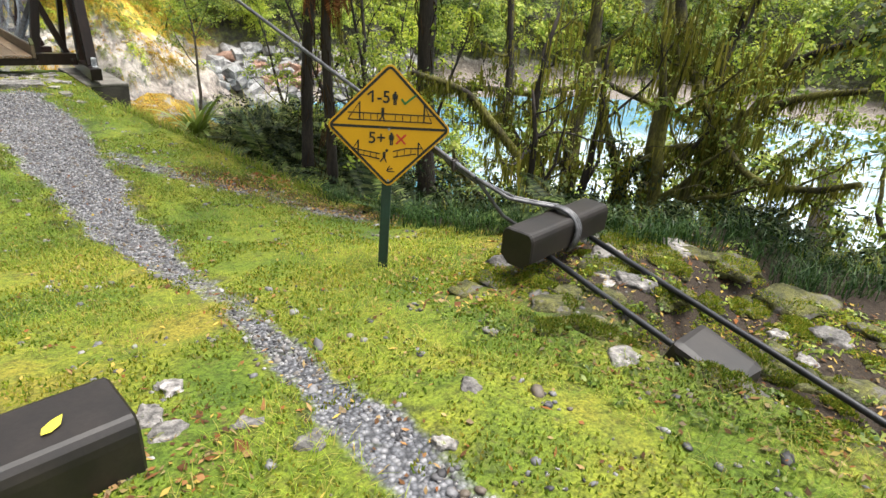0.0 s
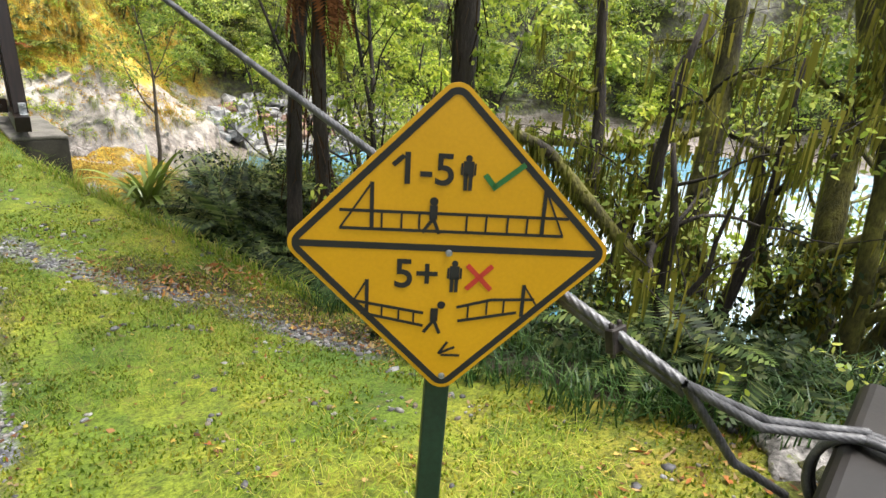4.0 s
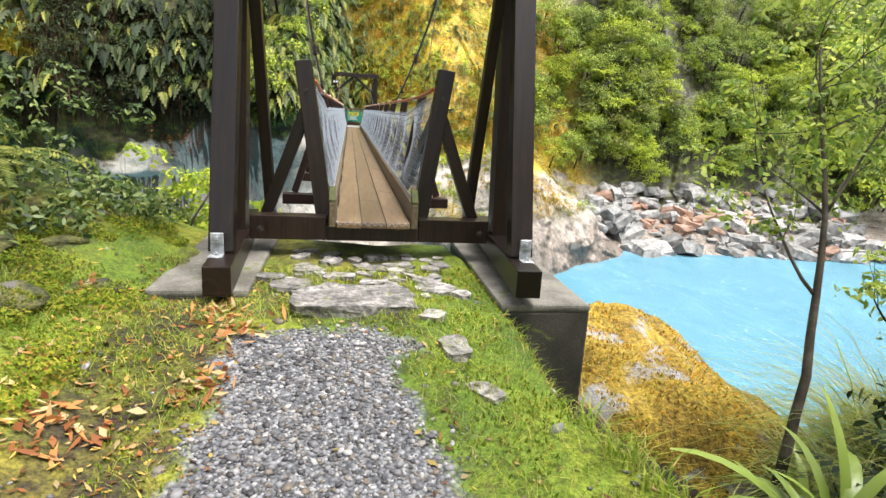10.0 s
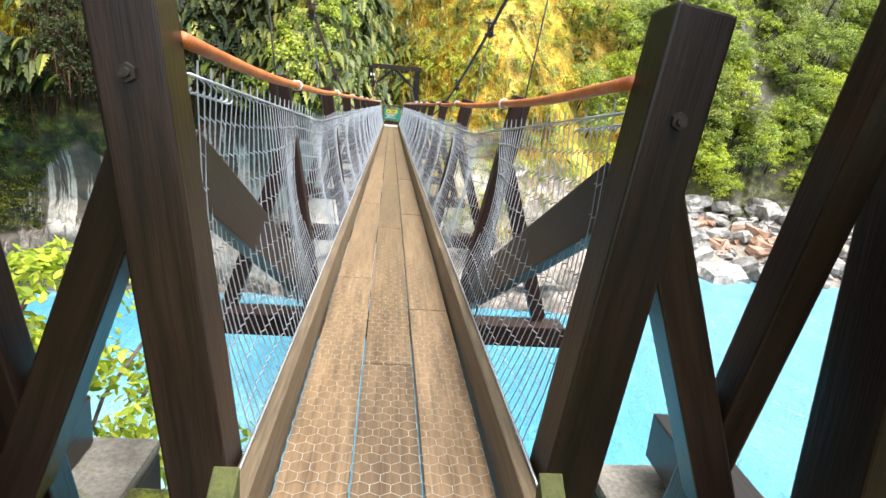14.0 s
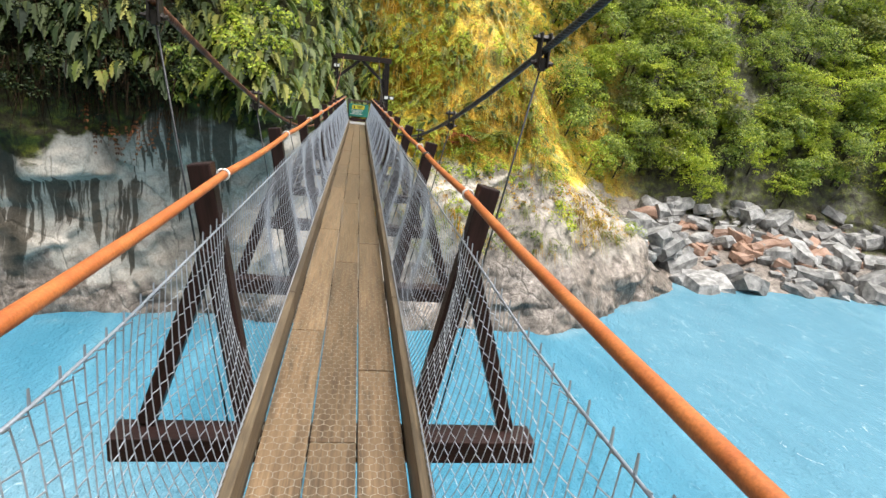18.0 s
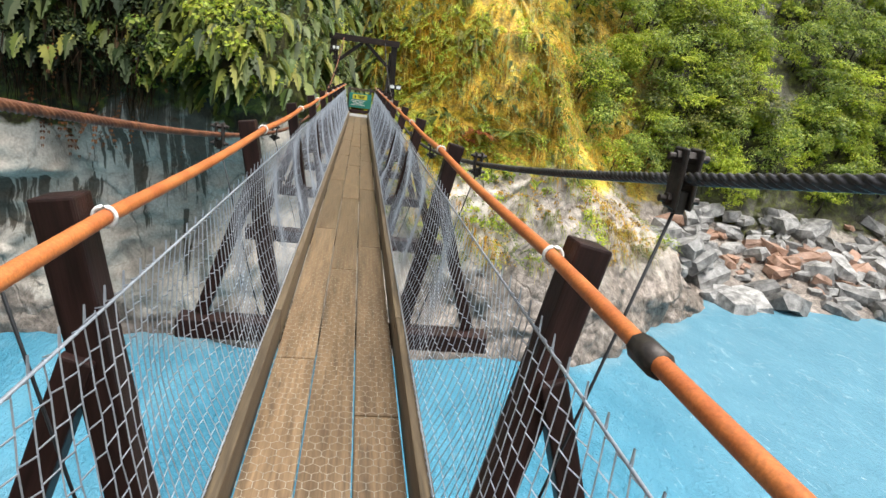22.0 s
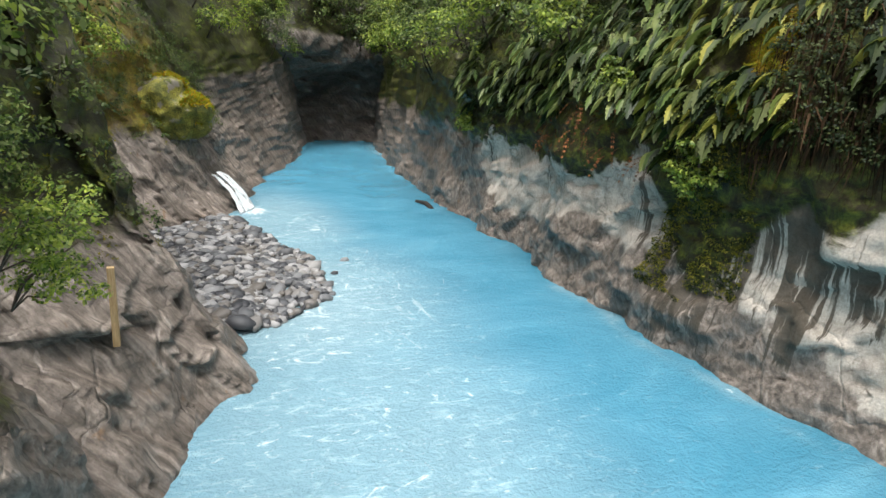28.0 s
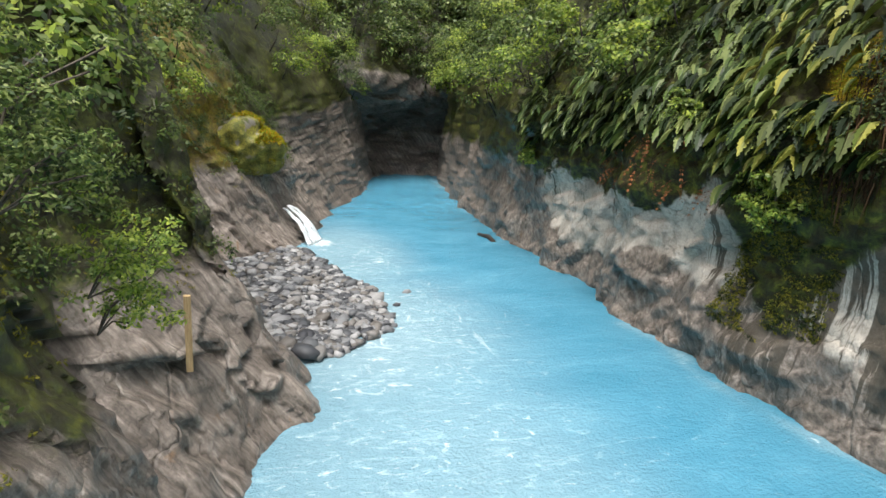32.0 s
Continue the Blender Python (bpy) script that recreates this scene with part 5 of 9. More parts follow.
for body, u, v, size in (("1-5", -0.068, 0.2, 0.112), ("5+", -0.082, -0.078, 0.112)):
    me = mesh_of_text(body, size)
    me.materials.append(M_BLACK)
    place("lettering", me, panel, "", M_S @ pose(u, v, 0.0022))
bm = bmesh.new()
stroke(bm, (0.08, 0.195), (0.105, 0.165), 0.014)
stroke(bm, (0.1, 0.163), (0.175, 0.225), 0.014)
part("tick", bm, M_GREENPRINT, panel, "green tick", M_S)
bm = bmesh.new()
stroke(bm, (0.052, -0.045), (0.115, -0.11), 0.013)
stroke(bm, (0.052, -0.11), (0.115, -0.045), 0.013)
part("cross", bm, M_REDPRINT, panel, "red cross", M_S)
for u, v in ((0.036, 0.198), (0.018, -0.078)):
    bm = bmesh.new()
    bmesh.ops.create_cone(bm, cap_ends=True, segments=16, radius1=0.0085, radius2=0.0085, depth=0.0012, matrix=pose(u, v + 0.037, 0.0032))
    stroke(bm, (u, v + 0.026), (u, v - 0.004), 0.026)
    for k in (-1, 1):
        stroke(bm, (u + 0.006 * k, v), (u + 0.006 * k, v - 0.042), 0.0095)
        stroke(bm, (u + 0.0165 * k, v + 0.024), (u + 0.0165 * k, v - 0.004), 0.005)
    part("symbol", bm, M_BLACK, panel, "", M_S)
bm = bmesh.new()
stroke(bm, (-0.148, 0.212), (-0.124, 0.234), 0.012)
part("numeral_flag", bm, M_BLACK, panel, "", M_S)
# drawn bridges
bm = bmesh.new()
stroke(bm, (-0.28, 0.092), (0.3, 0.092), 0.008)
stroke(bm, (-0.28, 0.045), (0.29, 0.045), 0.008)
for u in (-0.175, -0.125, -0.08, 0.04, 0.09, 0.145, 0.195):
    stroke(bm, (u, 0.045), (u, 0.092), 0.005)
for u, o in ((-0.2, -0.28), (0.235, 0.29)):
    stroke(bm, (u, 0.045), (u, 0.165), 0.01)
    stroke(bm, (u, 0.165), (o, 0.045), 0.005)
part("symbol", bm, M_BLACK, panel, "", M_S)
bm = bmesh.new()
stroke(bm, (-0.245, -0.155), (-0.06, -0.185), 0.008)
stroke(bm, (-0.225, -0.19), (-0.06, -0.222), 0.008)
stroke(bm, (0.03, -0.165), (0.12, -0.14), 0.008)
stroke(bm, (0.12, -0.14), (0.235, -0.135), 0.008)
stroke(bm, (0.035, -0.205), (0.19, -0.175), 0.008)
for u, v in ((-0.17, -0.183), (-0.125, -0.192), (-0.085, -0.2), (0.06, -0.177), (0.11, -0.165), (0.155, -0.158)):
    stroke(bm, (u, v - 0.018), (u, v + 0.018), 0.005)
for u in (-0.21, 0.205):
    stroke(bm, (u, -0.185), (u, -0.095), 0.01)
    stroke(bm, (u, -0.095), (u + (0.04 if u > 0 else -0.035), -0.155), 0.005)
part("symbol", bm, M_BLACK, panel, "", M_S)
bm = bmesh.new()
for u, v in ((-0.045, 0.078), (-0.03, -0.205)):
    bmesh.ops.create_cone(bm, cap_ends=True, segments=14, radius1=0.011, radius2=0.011, depth=0.0012, matrix=pose(u + (0.0 if v > 0 else 0.018), v + 0.045, 0.0036))
    stroke(bm, (u, v + 0.032), (u, v), 0.02, 0.0036)
    stroke(bm, (u, v), (u - 0.026, v - 0.036), 0.009, 0.0036)
    stroke(bm, (u, v), (u + 0.016, v - 0.038), 0.009, 0.0036)
for a, b in (((-0.012, -0.305), (0.03, -0.285)), ((-0.012, -0.305), (0.01, -0.27)), ((-0.005, -0.31), (0.045, -0.31))):
    stroke(bm, a, b, 0.007)
part("symbol", bm, M_BLACK, panel, "", M_S)
for v in (-0.012, -0.375):
    b = part("bolt", bolt_bm(0.006, 0.003), M_ZINC, panel, "", M_S @ pose(0.0, v, 0.003))


# ---- cable anchors ----
def anchor_block_bm(l, w=0.245, h=0.255):
    """A heavy casing: flat top with rounded shoulders, straight sides, keeled underside."""
    prof = [(-w / 2, -h * 0.28), (-w / 2, h * 0.26)]
    prof += [(-w / 2 + 0.045 - 0.045 * math.cos(a), h * 0.26 + (h * 0.24) * math.sin(a)) for a in np.linspace(0.35, math.pi / 2, 4)]
    prof += [(w / 2 - 0.045 + 0.045 * math.sin(a), h * 0.26 + (h * 0.24) * math.cos(a)) for a in np.linspace(0, math.pi / 2 - 0.35, 4)]
    prof += [(w / 2, h * 0.26), (w / 2, -h * 0.28), (w * 0.22, -h * 0.5), (-w * 0.22, -h * 0.5)]
    bm = bmesh.new()
    rows = [[bm.verts.new((x * k, y * k, z)) for x, y in prof] for z, k in ((0, 0.94), (0.012, 1), (l - 0.012, 1), (l, 0.94))]
    n = len(prof)
    for a, b in zip(rows[:-1], rows[1:]):
        for i in range(n):
            j = (i + 1) % n
            bm.faces.new((a[i], a[j], b[j], b[i]))
    bm.faces.new(rows[0][::-1])
    bm.faces.new(rows[-1])
    bmesh.ops.recalc_face_normals(bm, faces=bm.faces[:])
    return bm


anchor = thing("cable_anchor", (1.8, -10.12, -0.4), "dark casing block looped by the grey bridge cable, on black rods", "cable anchor", "cable anchors")
m, l = aim((1.27, -10.16, -0.03), (2.3, -10.06, -0.03))
part("block", anchor_block_bm(l), M_LOG, anchor, "", m)
for dx in (0.0, 0.03, 0.06):
    loop = [(1.8 + dx * 0.7 + 0.012 * math.sin(3 * a), -10.1 + 0.158 * math.cos(a), -0.03 + 0.165 * math.sin(a)) for a in np.linspace(-0.6, math.pi * 1.25, 26)]
    tube("cable_loop", loop, 0.014, M_ROPE, anchor, "grey wire rope loop" if dx == 0 else "", 7)
BACKSTAY_TOP, STAY_FOOT = (0.66, 0.2, 3.27), (1.29, -9.72, 0.33)
stay = [Vector(BACKSTAY_TOP).lerp(Vector(STAY_FOOT), t) for t in np.linspace(0, 1, 40)]
for dx in (0.0, 0.05):
    rope("cable_loop", [Vector(STAY_FOOT), Vector((1.5 + dx, -9.86, 0.19)), Vector((1.68 + dx, -9.97, 0.15)), Vector((1.79 + dx, -10.05, 0.135))], 0.013, M_ROPE, anchor)
rope("cable_loop", [Vector(STAY_FOOT), Vector((1.5, -9.82, 0.05)), Vector((1.7, -9.93, -0.1))], 0.013, M_ROPE, anchor)
rope("backstay_cable", stay, 0.016, M_ROPE, anchor, "grey laid wire rope")
tail = [Vector(stay[-1]).lerp(Vector(stay[-5]), t) + Vector((0.02, 0, -0.035)) for t in np.linspace(0, 1, 16)]
rope("cable_tail", tail, 0.0145, M_ROPE, anchor)
for t in (0.905, 0.93, 0.955, 0.98):
    p = Vector(BACKSTAY_TOP).lerp(Vector(STAY_FOOT), t) - Vector((0, 0, 0.015))
    bm = bmesh.new()
    bmesh.ops.create_cube(bm, size=1, matrix=Matrix.Diagonal((0.07, 0.03, 0.07, 1)))
    for dx in (-0.02, 0.02):
        bmesh.ops.create_cone(bm, cap_ends=True, segments=8, radius1=0.008, radius2=0.008, depth=0.1, matrix=pose(dx, 0, 0.0))
    bmesh.ops.bevel(bm, geom=bm.edges[:], offset=0.004, segments=1, affect="EDGES")
    part("wire_clip", bm, M_IRON, anchor, "", pose(*p, -14, 0, 0))
for a, b in (((1.56, -10.22, -0.13), (1.22, -12.7, -0.42)), ((2.1, -10.2, -0.12), (1.66, -12.7, -0.36))):
    tube("anchor_rod", [Vector(a).lerp(Vector(b), t) for t in np.linspace(0, 1, 8)], 0.021, M_BLACKPIPE, anchor, "black sleeved rod", 10)
stub = thing("anchor_stub", (1.42, -11.4, -0.35), "short weathered dark block lying over an anchor rod", "timber block")
m, l = aim((1.33, -11.3, -0.2), (1.3, -11.68, -0.26), (0, 0, 1))
bm = box_bm(0.3, 0.24, l, 0.04, 0, 0.03)
part("block", bm, M_LOG, stub, "", m)
left_anchor = thing("cable_anchor", (-1.5, -10.35, -0.5), "dark casing block lying in moss with a yellow leaf on it", "cable anchor", "cable anchors")
m, l = aim((-2.1, -10.36, -0.17), (-1.13, -10.3, -0.17))
part("block", anchor_block_bm(l, 0.36, 0.36), M_LOG, left_anchor, "", m)
for dx in (0.0, 0.03, 0.06):
    loop = [(-1.66 + dx, -10.33 + 0.205 * math.cos(a), -0.17 + 0.205 * math.sin(a)) for a in np.linspace(-0.6, math.pi * 1.25, 26)]
    tube("cable_loop", loop, 0.016, M_ROPE, left_anchor, "", 7)
for dx in (-1.86, -1.33):
    tube("anchor_rod", [(dx, -10.42, -0.26), (dx + 0.12, -11.0, -0.34), (dx + 0.3, -12.6, -0.5)], 0.017, M_ROPE, left_anchor, "grey steel rod", 10)
rope("backstay_cable", [Vector((-0.66, 0.2, 3.27)).lerp(Vector((-1.6, -10.25, 0.02)), t) for t in np.linspace(0, 1, 30)], 0.016, M_ROPE, left_anchor)
leaf_verts = [(-0.05, 0, 0.004), (-0.02, 0.022, 0), (0.02, 0.02, 0.003), (0.055, 0.004, 0.008), (0.015, -0.02, 0.002), (-0.025, -0.018, 0.001)]
yl = raw("fallen_leaf", leaf_verts, [[0, 5, 4, 3, 2, 1][::-1]], M_BOARDYEL)
yl.matrix_basis = pose(-1.36, -10.36, 0.018, 4, 0, 40)
tagged(yl, "single yellow leaf lying on the anchor block", "leaf")


# ---- stones ----
def stone_mesh(seed, sx, sy, sz, sub=2, amount=0.3, flat=0.0):
    bm = bmesh.new()
    bmesh.ops.create_icosphere(bm, subdivisions=sub, radius=1)
    off = Vector((seed * 3.1, seed * 1.7, seed * 0.9))
    for v in bm.verts:
        n = v.co.normalized()
        k = 1 + amount * (noise.noise(n * 1.3 + off) + 0.5 * noise.noise(n * 3.1 + off) + 0.22 * noise.noise(n * 7.3 + off))
        c = n * k
        if flat:
            c.z = max(-flat, min(flat, c.z))
        v.co = Vector((c.x * sx, c.y * sy, c.z * sz))
    return bm


def flag_mesh(seed, sx, sy, sz):
    """A flat angular slab: a split block with uneven corners and a rough face."""
    bm = bmesh.new()
    bmesh.ops.create_cube(bm, size=2)
    bmesh.ops.subdivide_edges(bm, edges=bm.edges[:], cuts=3, use_grid_fill=True)
    off = Vector((seed * 2.3, seed * 5.1, seed * 1.3))
    for v in bm.verts:
        c = v.co.copy()
        r = max(1.0, math.hypot(c.x, c.y) / 1.18)
        c.x, c.y = c.x / r, c.y / r
        c += 0.32 * Vector(noise.noise_vector(Vector((c.x, c.y, 0.3 * c.z)) * 0.9 + off)) + 0.1 * Vector(noise.noise_vector(c * 3.3 + off))
        v.co = Vector((c.x * sx, c.y * sy, c.z * sz))
    return bm


def flag(name, at, size, mat, label, category, group, seed, turn=0):
    ob = part(name, flag_mesh(seed, *size), mat, None, "", pose(*at, 0, 0, turn))
    return tagged(ob, label, category, group)


def stone(name, at, size, mat, label, category="stone", group="", seed=1, turn=0, flat=0.7, sub=2, amount=0.28):
    ob = part(name, stone_mesh(seed, *size, sub, amount, flat), mat, None, "", pose(*at, 0, 0, turn), True)
    return tagged(ob, label, category, group)


STEP = "stepping stones under the tower"
flag("step_slab", (-0.18, -1.06, -0.37), (0.39, 0.23, 0.1), M_STONE, "broad grey schist slab forming the first step", "stone slab", STEP, 3, 4)
for k, (x, y, rx, ry) in enumerate([(0.1, -0.17, 0.27, 0.11), (-0.5, -0.3, 0.12, 0.1), (-0.34, -0.03, 0.1, 0.09), (0.55, -0.11, 0.1, 0.08), (0.42, -0.72, 0.14, 0.13), (-0.74, -0.54, 0.12, 0.08), (0.13, -0.45, 0.06, 0.07),
                                    (-0.23, -0.45, 0.07, 0.1), (-0.14, 0.05, 0.08, 0.05), (0.31, 0.12, 0.07, 0.05), (0.1, -0.8, 0.1, 0.1), (0.58, -0.82, 0.06, 0.1), (-0.05, -0.62, 0.06, 0.05), (0.28, -0.42, 0.07, 0.05),
                                    (-0.58, -0.72, 0.14, 0.14), (0.45, 0.05, 0.06, 0.05), (-0.6, 0.05, 0.07, 0.06), (0.4, -1.68, 0.16, 0.1), (0.48, -2.1, 0.12, 0.07), (0.33, -1.25, 0.09, 0.09), (0.02, 0.22, 0.1, 0.06), (-0.35, 0.25, 0.12, 0.08)]):
    flag("step_stone", (x, y, float(ground_z(x, y)) - 0.012), (rx * 0.85, ry * 0.85, 0.028 + 0.01 * (k % 3)), M_STONE, "grey schist stone set in moss", "stone", STEP, 5 + k, 37 * k)
gs = np.random.default_rng(17)
for k in range(46):
    x, y, r = gs.uniform(-0.62, 0.66), gs.uniform(-0.95, 0.3), gs.uniform(0.025, 0.075)
    flag("step_stone", (x, y, float(ground_z(x, y)) - 0.008), (r, r * gs.uniform(0.6, 1.0), 0.02 + 0.2 * r), M_STONE, "small grey stone bedded between the slabs", "stone", STEP, 160 + k, 61 * k)
for k, (x, y, r, mossy) in enumerate([(1.02, -10.0, 0.16, 1), (1.25, -10.05, 0.2, 1), (1.38, -10.55, 0.17, 1), (1.1, -10.83, 0.12, 1), (2.05, -10.9, 0.22, 1), (2.35, -10.75, 0.18, 1), (2.0, -10.5, 0.24, 1), (2.6, -10.55, 0.25, 1), (2.9, -10.9, 0.3, 1),
                                      (3.1, -11.4, 0.36, 1), (2.45, -11.5, 0.1, 0), (2.2, -11.75, 0.09, 0), (2.7, -11.75, 0.16, 0), (0.66, -10.55, 0.06, 0), (0.95, -11.2, 0.11, 0), (1.55, -10.75, 0.14, 1), (1.75, -11.25, 0.1, 1),
                                      (-1.0, -10.28, 0.1, 0), (-1.02, -10.12, 0.11, 0), (-0.86, -9.92, 0.1, 0), (-0.72, -10.45, 0.07, 0), (-0.6, -10.75, 0.08, 0), (0.15, -10.9, 0.08, 0), (-0.2, -11.1, 0.06, 0)]):
    stone("mossy_rock" if mossy else "pale_stone", (x, y, float(ground_z(x, y)) - (0.02 if mossy else 0.01)), (r * 0.85, r * 0.65, r * (0.34 if mossy else 0.5)), M_MOSSROCK if mossy else M_STONE,
          "low rock grown over with yellow-green moss" if mossy else "bare pale grey stone lying in moss", "rock" if mossy else "stone", "rocks by the anchor", 31 + k, 53 * k, 0.75, 3, 0.6)
for k, (x, y, r) in enumerate([(-2.05, -1.5, 0.26), (-1.75, -1.0, 0.2), (-2.3, -2.3, 0.26), (-2.5, -0.8, 0.3), (-1.75, -2.9, 0.16), (-1.55, -3.6, 0.14), (-2.2, -0.4, 0.2)]):
    stone("mossy_rock", (x, y, float(ground_z(x, y)) - 0.04), (r, r * 0.75, r * 0.4), M_MOSSROCK, "rounded bank rock under thick golden moss", "rock", "rocks on the mossy bank", 71 + k, 40 * k, 0.75, 3, 0.6)
gold = part("moss_boulder", stone_mesh(9, 1.7, 2.0, 1.6, 5, 0.25), M_MOSSROCK, None, "", pose(2.15, 0.1, -2.5, 0, 22, 20), True)
gold.data.materials[0] = plain("gold_moss_rock", (0.22, 0.14, 0.018), (0.36, 0.25, 0.028), 3.2, 0.9, 0, 0.9, 0.04, 24, 0.35, 0, space="World", spots=((0.26, 0.25, 0.24), 1.9, 0.55))
tagged(gold, "large bank boulder under golden orange moss", "boulder")

g = np.random.default_rng(66)
for k in range(88):
    x, y = g.uniform(0.95, 3.2), g.uniform(-12.2, -9.75)
    r, mossy = g.uniform(0.05, 0.17), k % 4 > 0
    if abs(x - 1.4) < 0.25 and y < -10.9:
        continue
    stone("mossy_rock" if mossy else "pale_stone", (x, y, float(ground_z(x, y)) - 0.015), (r * 1.2, r * 0.8, r * 0.5), M_MOSSROCK if mossy else M_STONE,
          "low rock grown over with yellow-green moss" if mossy else "bare pale grey stone lying in moss", "rock" if mossy else "stone", "rocks by the anchor", 131 + k, 53 * k, 0.75, 3, 0.6)
dome = part("mossy_outcrop", stone_mesh(14, 2.4, 2.2, 1.9, 5, 0.35), M_MOSSROCK, None, "", pose(-38.6, 4.3, -1.2, 0, 10, 30), True)
dome.data.materials[0] = plain("olive_moss_rock", (0.09, 0.1, 0.02), (0.26, 0.24, 0.035), 1.6, 0.9, 0, 0.9, 0.06, 12, 0.35, 0, space="World", spots=((0.2, 0.18, 0.15), 1.1, 0.56))
tagged(dome, "rounded rock dome covered in golden moss above the gorge", "rock")

# boulder beach on the far right bank
beach = thing("boulder_bank", (23, 31, -7.2), "bank of angular grey and orange boulders by the water", "boulder bank")
rng = np.random.default_rng(5)
blocks = []
for k in range(10):
    bm = bmesh.new()
    bmesh.ops.create_cube(bm, size=2)
    bmesh.ops.subdivide_edges(bm, edges=bm.edges[:], cuts=1, use_grid_fill=True)
    for v in bm.verts:
        v.co = v.co.normalized() * 0.35 + v.co * 0.62
        v.co += 0.4 * Vector(noise.noise_vector(v.co * 0.9 + Vector((k * 5.1, 3.3 * k, 1.0))))
    me = bpy.data.meshes.new("boulder")
    bm.to_mesh(me)
    bm.free()
    blocks.append(me)
reds = [m_.copy() for m_ in blocks]
for a, mat in ((blocks, M_BOULDER), (reds, M_REDROCK)):
    for m_ in a:
        m_.materials.append(mat)
count = 0
while count < 298:
    t = rng.random()
    x = 14.5 + 22 * t
    up = rng.random() ** 0.8 * (8.0 if x > 18.5 else 5.0)
    y0 = float(np.interp(x, [q[0] for q in FAR_SHORE[18:]][:10], [q[1] for q in FAR_SHORE[18:]][:10]))
    if x < 18 and up < 1.6:
        continue
    y = y0 + up + rng.normal() * 0.2
    r = float(np.clip(rng.lognormal(-0.86, 0.45), 0.2, 0.85))
    z = float(np.interp(up, [0, 5.6, 7.2, 8.2], [-7.15, -5.3, -4.5, -3.5])) + r * 0.2 + (0.9 if x < 18 else 0)
    red = (abs(x - 24.5) < 4.2 and 2.8 < up < 6.4 and rng.random() < 0.5) or rng.random() < 0.05
    o = place("boulder", (reds if red else blocks)[count % 10], beach, "orange-stained boulder" if red else "", pose(x, y, z, *rng.uniform(-25, 25, 2), rng.uniform(0, 360)) @ Matrix.Diagonal((r * 1.25, r * 0.9, r * 0.62, 1)))
    count += 1


def cobbles(name, pts, sizes, mat, seed, label, parent=None, smooth=True):
    """Many rounded stones joined as one."""
    g = np.random.default_rng(seed)
    t = (1 + 5**0.5) / 2
    ico = np.array([(-1, t, 0), (1, t, 0), (-1, -t, 0), (1, -t, 0), (0, -1, t), (0, 1, t), (0, -1, -t), (0, 1, -t), (t, 0, -1), (t, 0, 1), (-t, 0, -1), (-t, 0, 1)]) / 1.902
    tri = np.array([(0, 11, 5), (0, 5, 1), (0, 1, 7), (0, 7, 10), (0, 10, 11), (1, 5, 9), (5, 11, 4), (11, 10, 2), (10, 7, 6), (7, 1, 8), (3, 9, 4), (3, 4, 2), (3, 2, 6), (3, 6, 8), (3, 8, 9), (4, 9, 5), (2, 4, 11), (6, 2, 10), (8, 6, 7), (9, 8, 1)])
    n = len(pts)
    sc = np.stack([sizes * g.uniform(0.8, 1.5, n), sizes * g.uniform(0.7, 1.1, n), sizes * g.uniform(0.4, 0.75, n)], -1)
    a, b = g.uniform(0, 2 * np.pi, n), g.uniform(-0.5, 0.5, n)
    v = ico[None] * sc[:, None] * g.uniform(0.82, 1.18, (n, 12, 1))
    vz = v[..., 2] * np.cos(b)[:, None] + v[..., 0] * np.sin(b)[:, None]
    vx0 = v[..., 0] * np.cos(b)[:, None] - v[..., 2] * np.sin(b)[:, None]
    vx = vx0 * np.cos(a)[:, None] - v[..., 1] * np.sin(a)[:, None]
    vy = vx0 * np.sin(a)[:, None] + v[..., 1] * np.cos(a)[:, None]
    P = np.stack([vx, vy, vz], -1) + np.asarray(pts)[:, None]
    F = (tri[None] + 12 * np.arange(n)[:, None, None]).reshape(-1, 3)
    me = bpy.data.meshes.new(name)
    me.vertices.add(12 * n)
    me.vertices.foreach_set("co", P.ravel().astype(np.float32))
    me.loops.add(F.size)
    me.loops.foreach_set("vertex_index", F.ravel().astype(np.int32))
    me.polygons.add(len(F))
    me.polygons.foreach_set("loop_start", np.arange(0, F.size, 3, dtype=np.int32))
    me.materials.append(mat)
    me.update(calc_edges=True)
    if smooth:
        me.polygons.foreach_set("use_smooth", [True] * len(F))
    ob = new(name, me)
    if parent:
        ob.parent = parent
    return tagged(ob, label, "gravel", kind="stuff")


def pebble_mat(name, tones, rough=0.6):
    m, n, l, b = node_mat(name)
    geo = n.new("ShaderNodeNewGeometry")
    col = ramp(n, l, geo.outputs["Random Per Island"], [((k + 0.5) / len(tones), t) for k, t in enumerate(tones)])
    fine = noise_node(n, l, geo.outputs["Position"], 90, 3, 0.7)
    col = blend(n, l, 1.0, col, ramp(n, l, fine, [(0.3, (0.75,) * 3), (0.7, (1.15,) * 3)]), "MULTIPLY")
    l.new(col, b.inputs["Base Color"])
    b.inputs["Roughness"].default_value = rough
    return m


M_COBBLE = pebble_mat("grey_cobbles", [(0.03, 0.032, 0.038), (0.08, 0.084, 0.09), (0.15, 0.154, 0.16), (0.32, 0.32, 0.32), (0.11, 0.1, 0.09)])
M_PEBBLE = pebble_mat("grey_gravel", [(0.026, 0.025, 0.027), (0.062, 0.06, 0.064), (0.105, 0.103, 0.11), (0.155, 0.153, 0.16), (0.29, 0.285, 0.285), (0.10, 0.08, 0.06)])
g = np.random.default_rng(8)
pts, siz = [], []
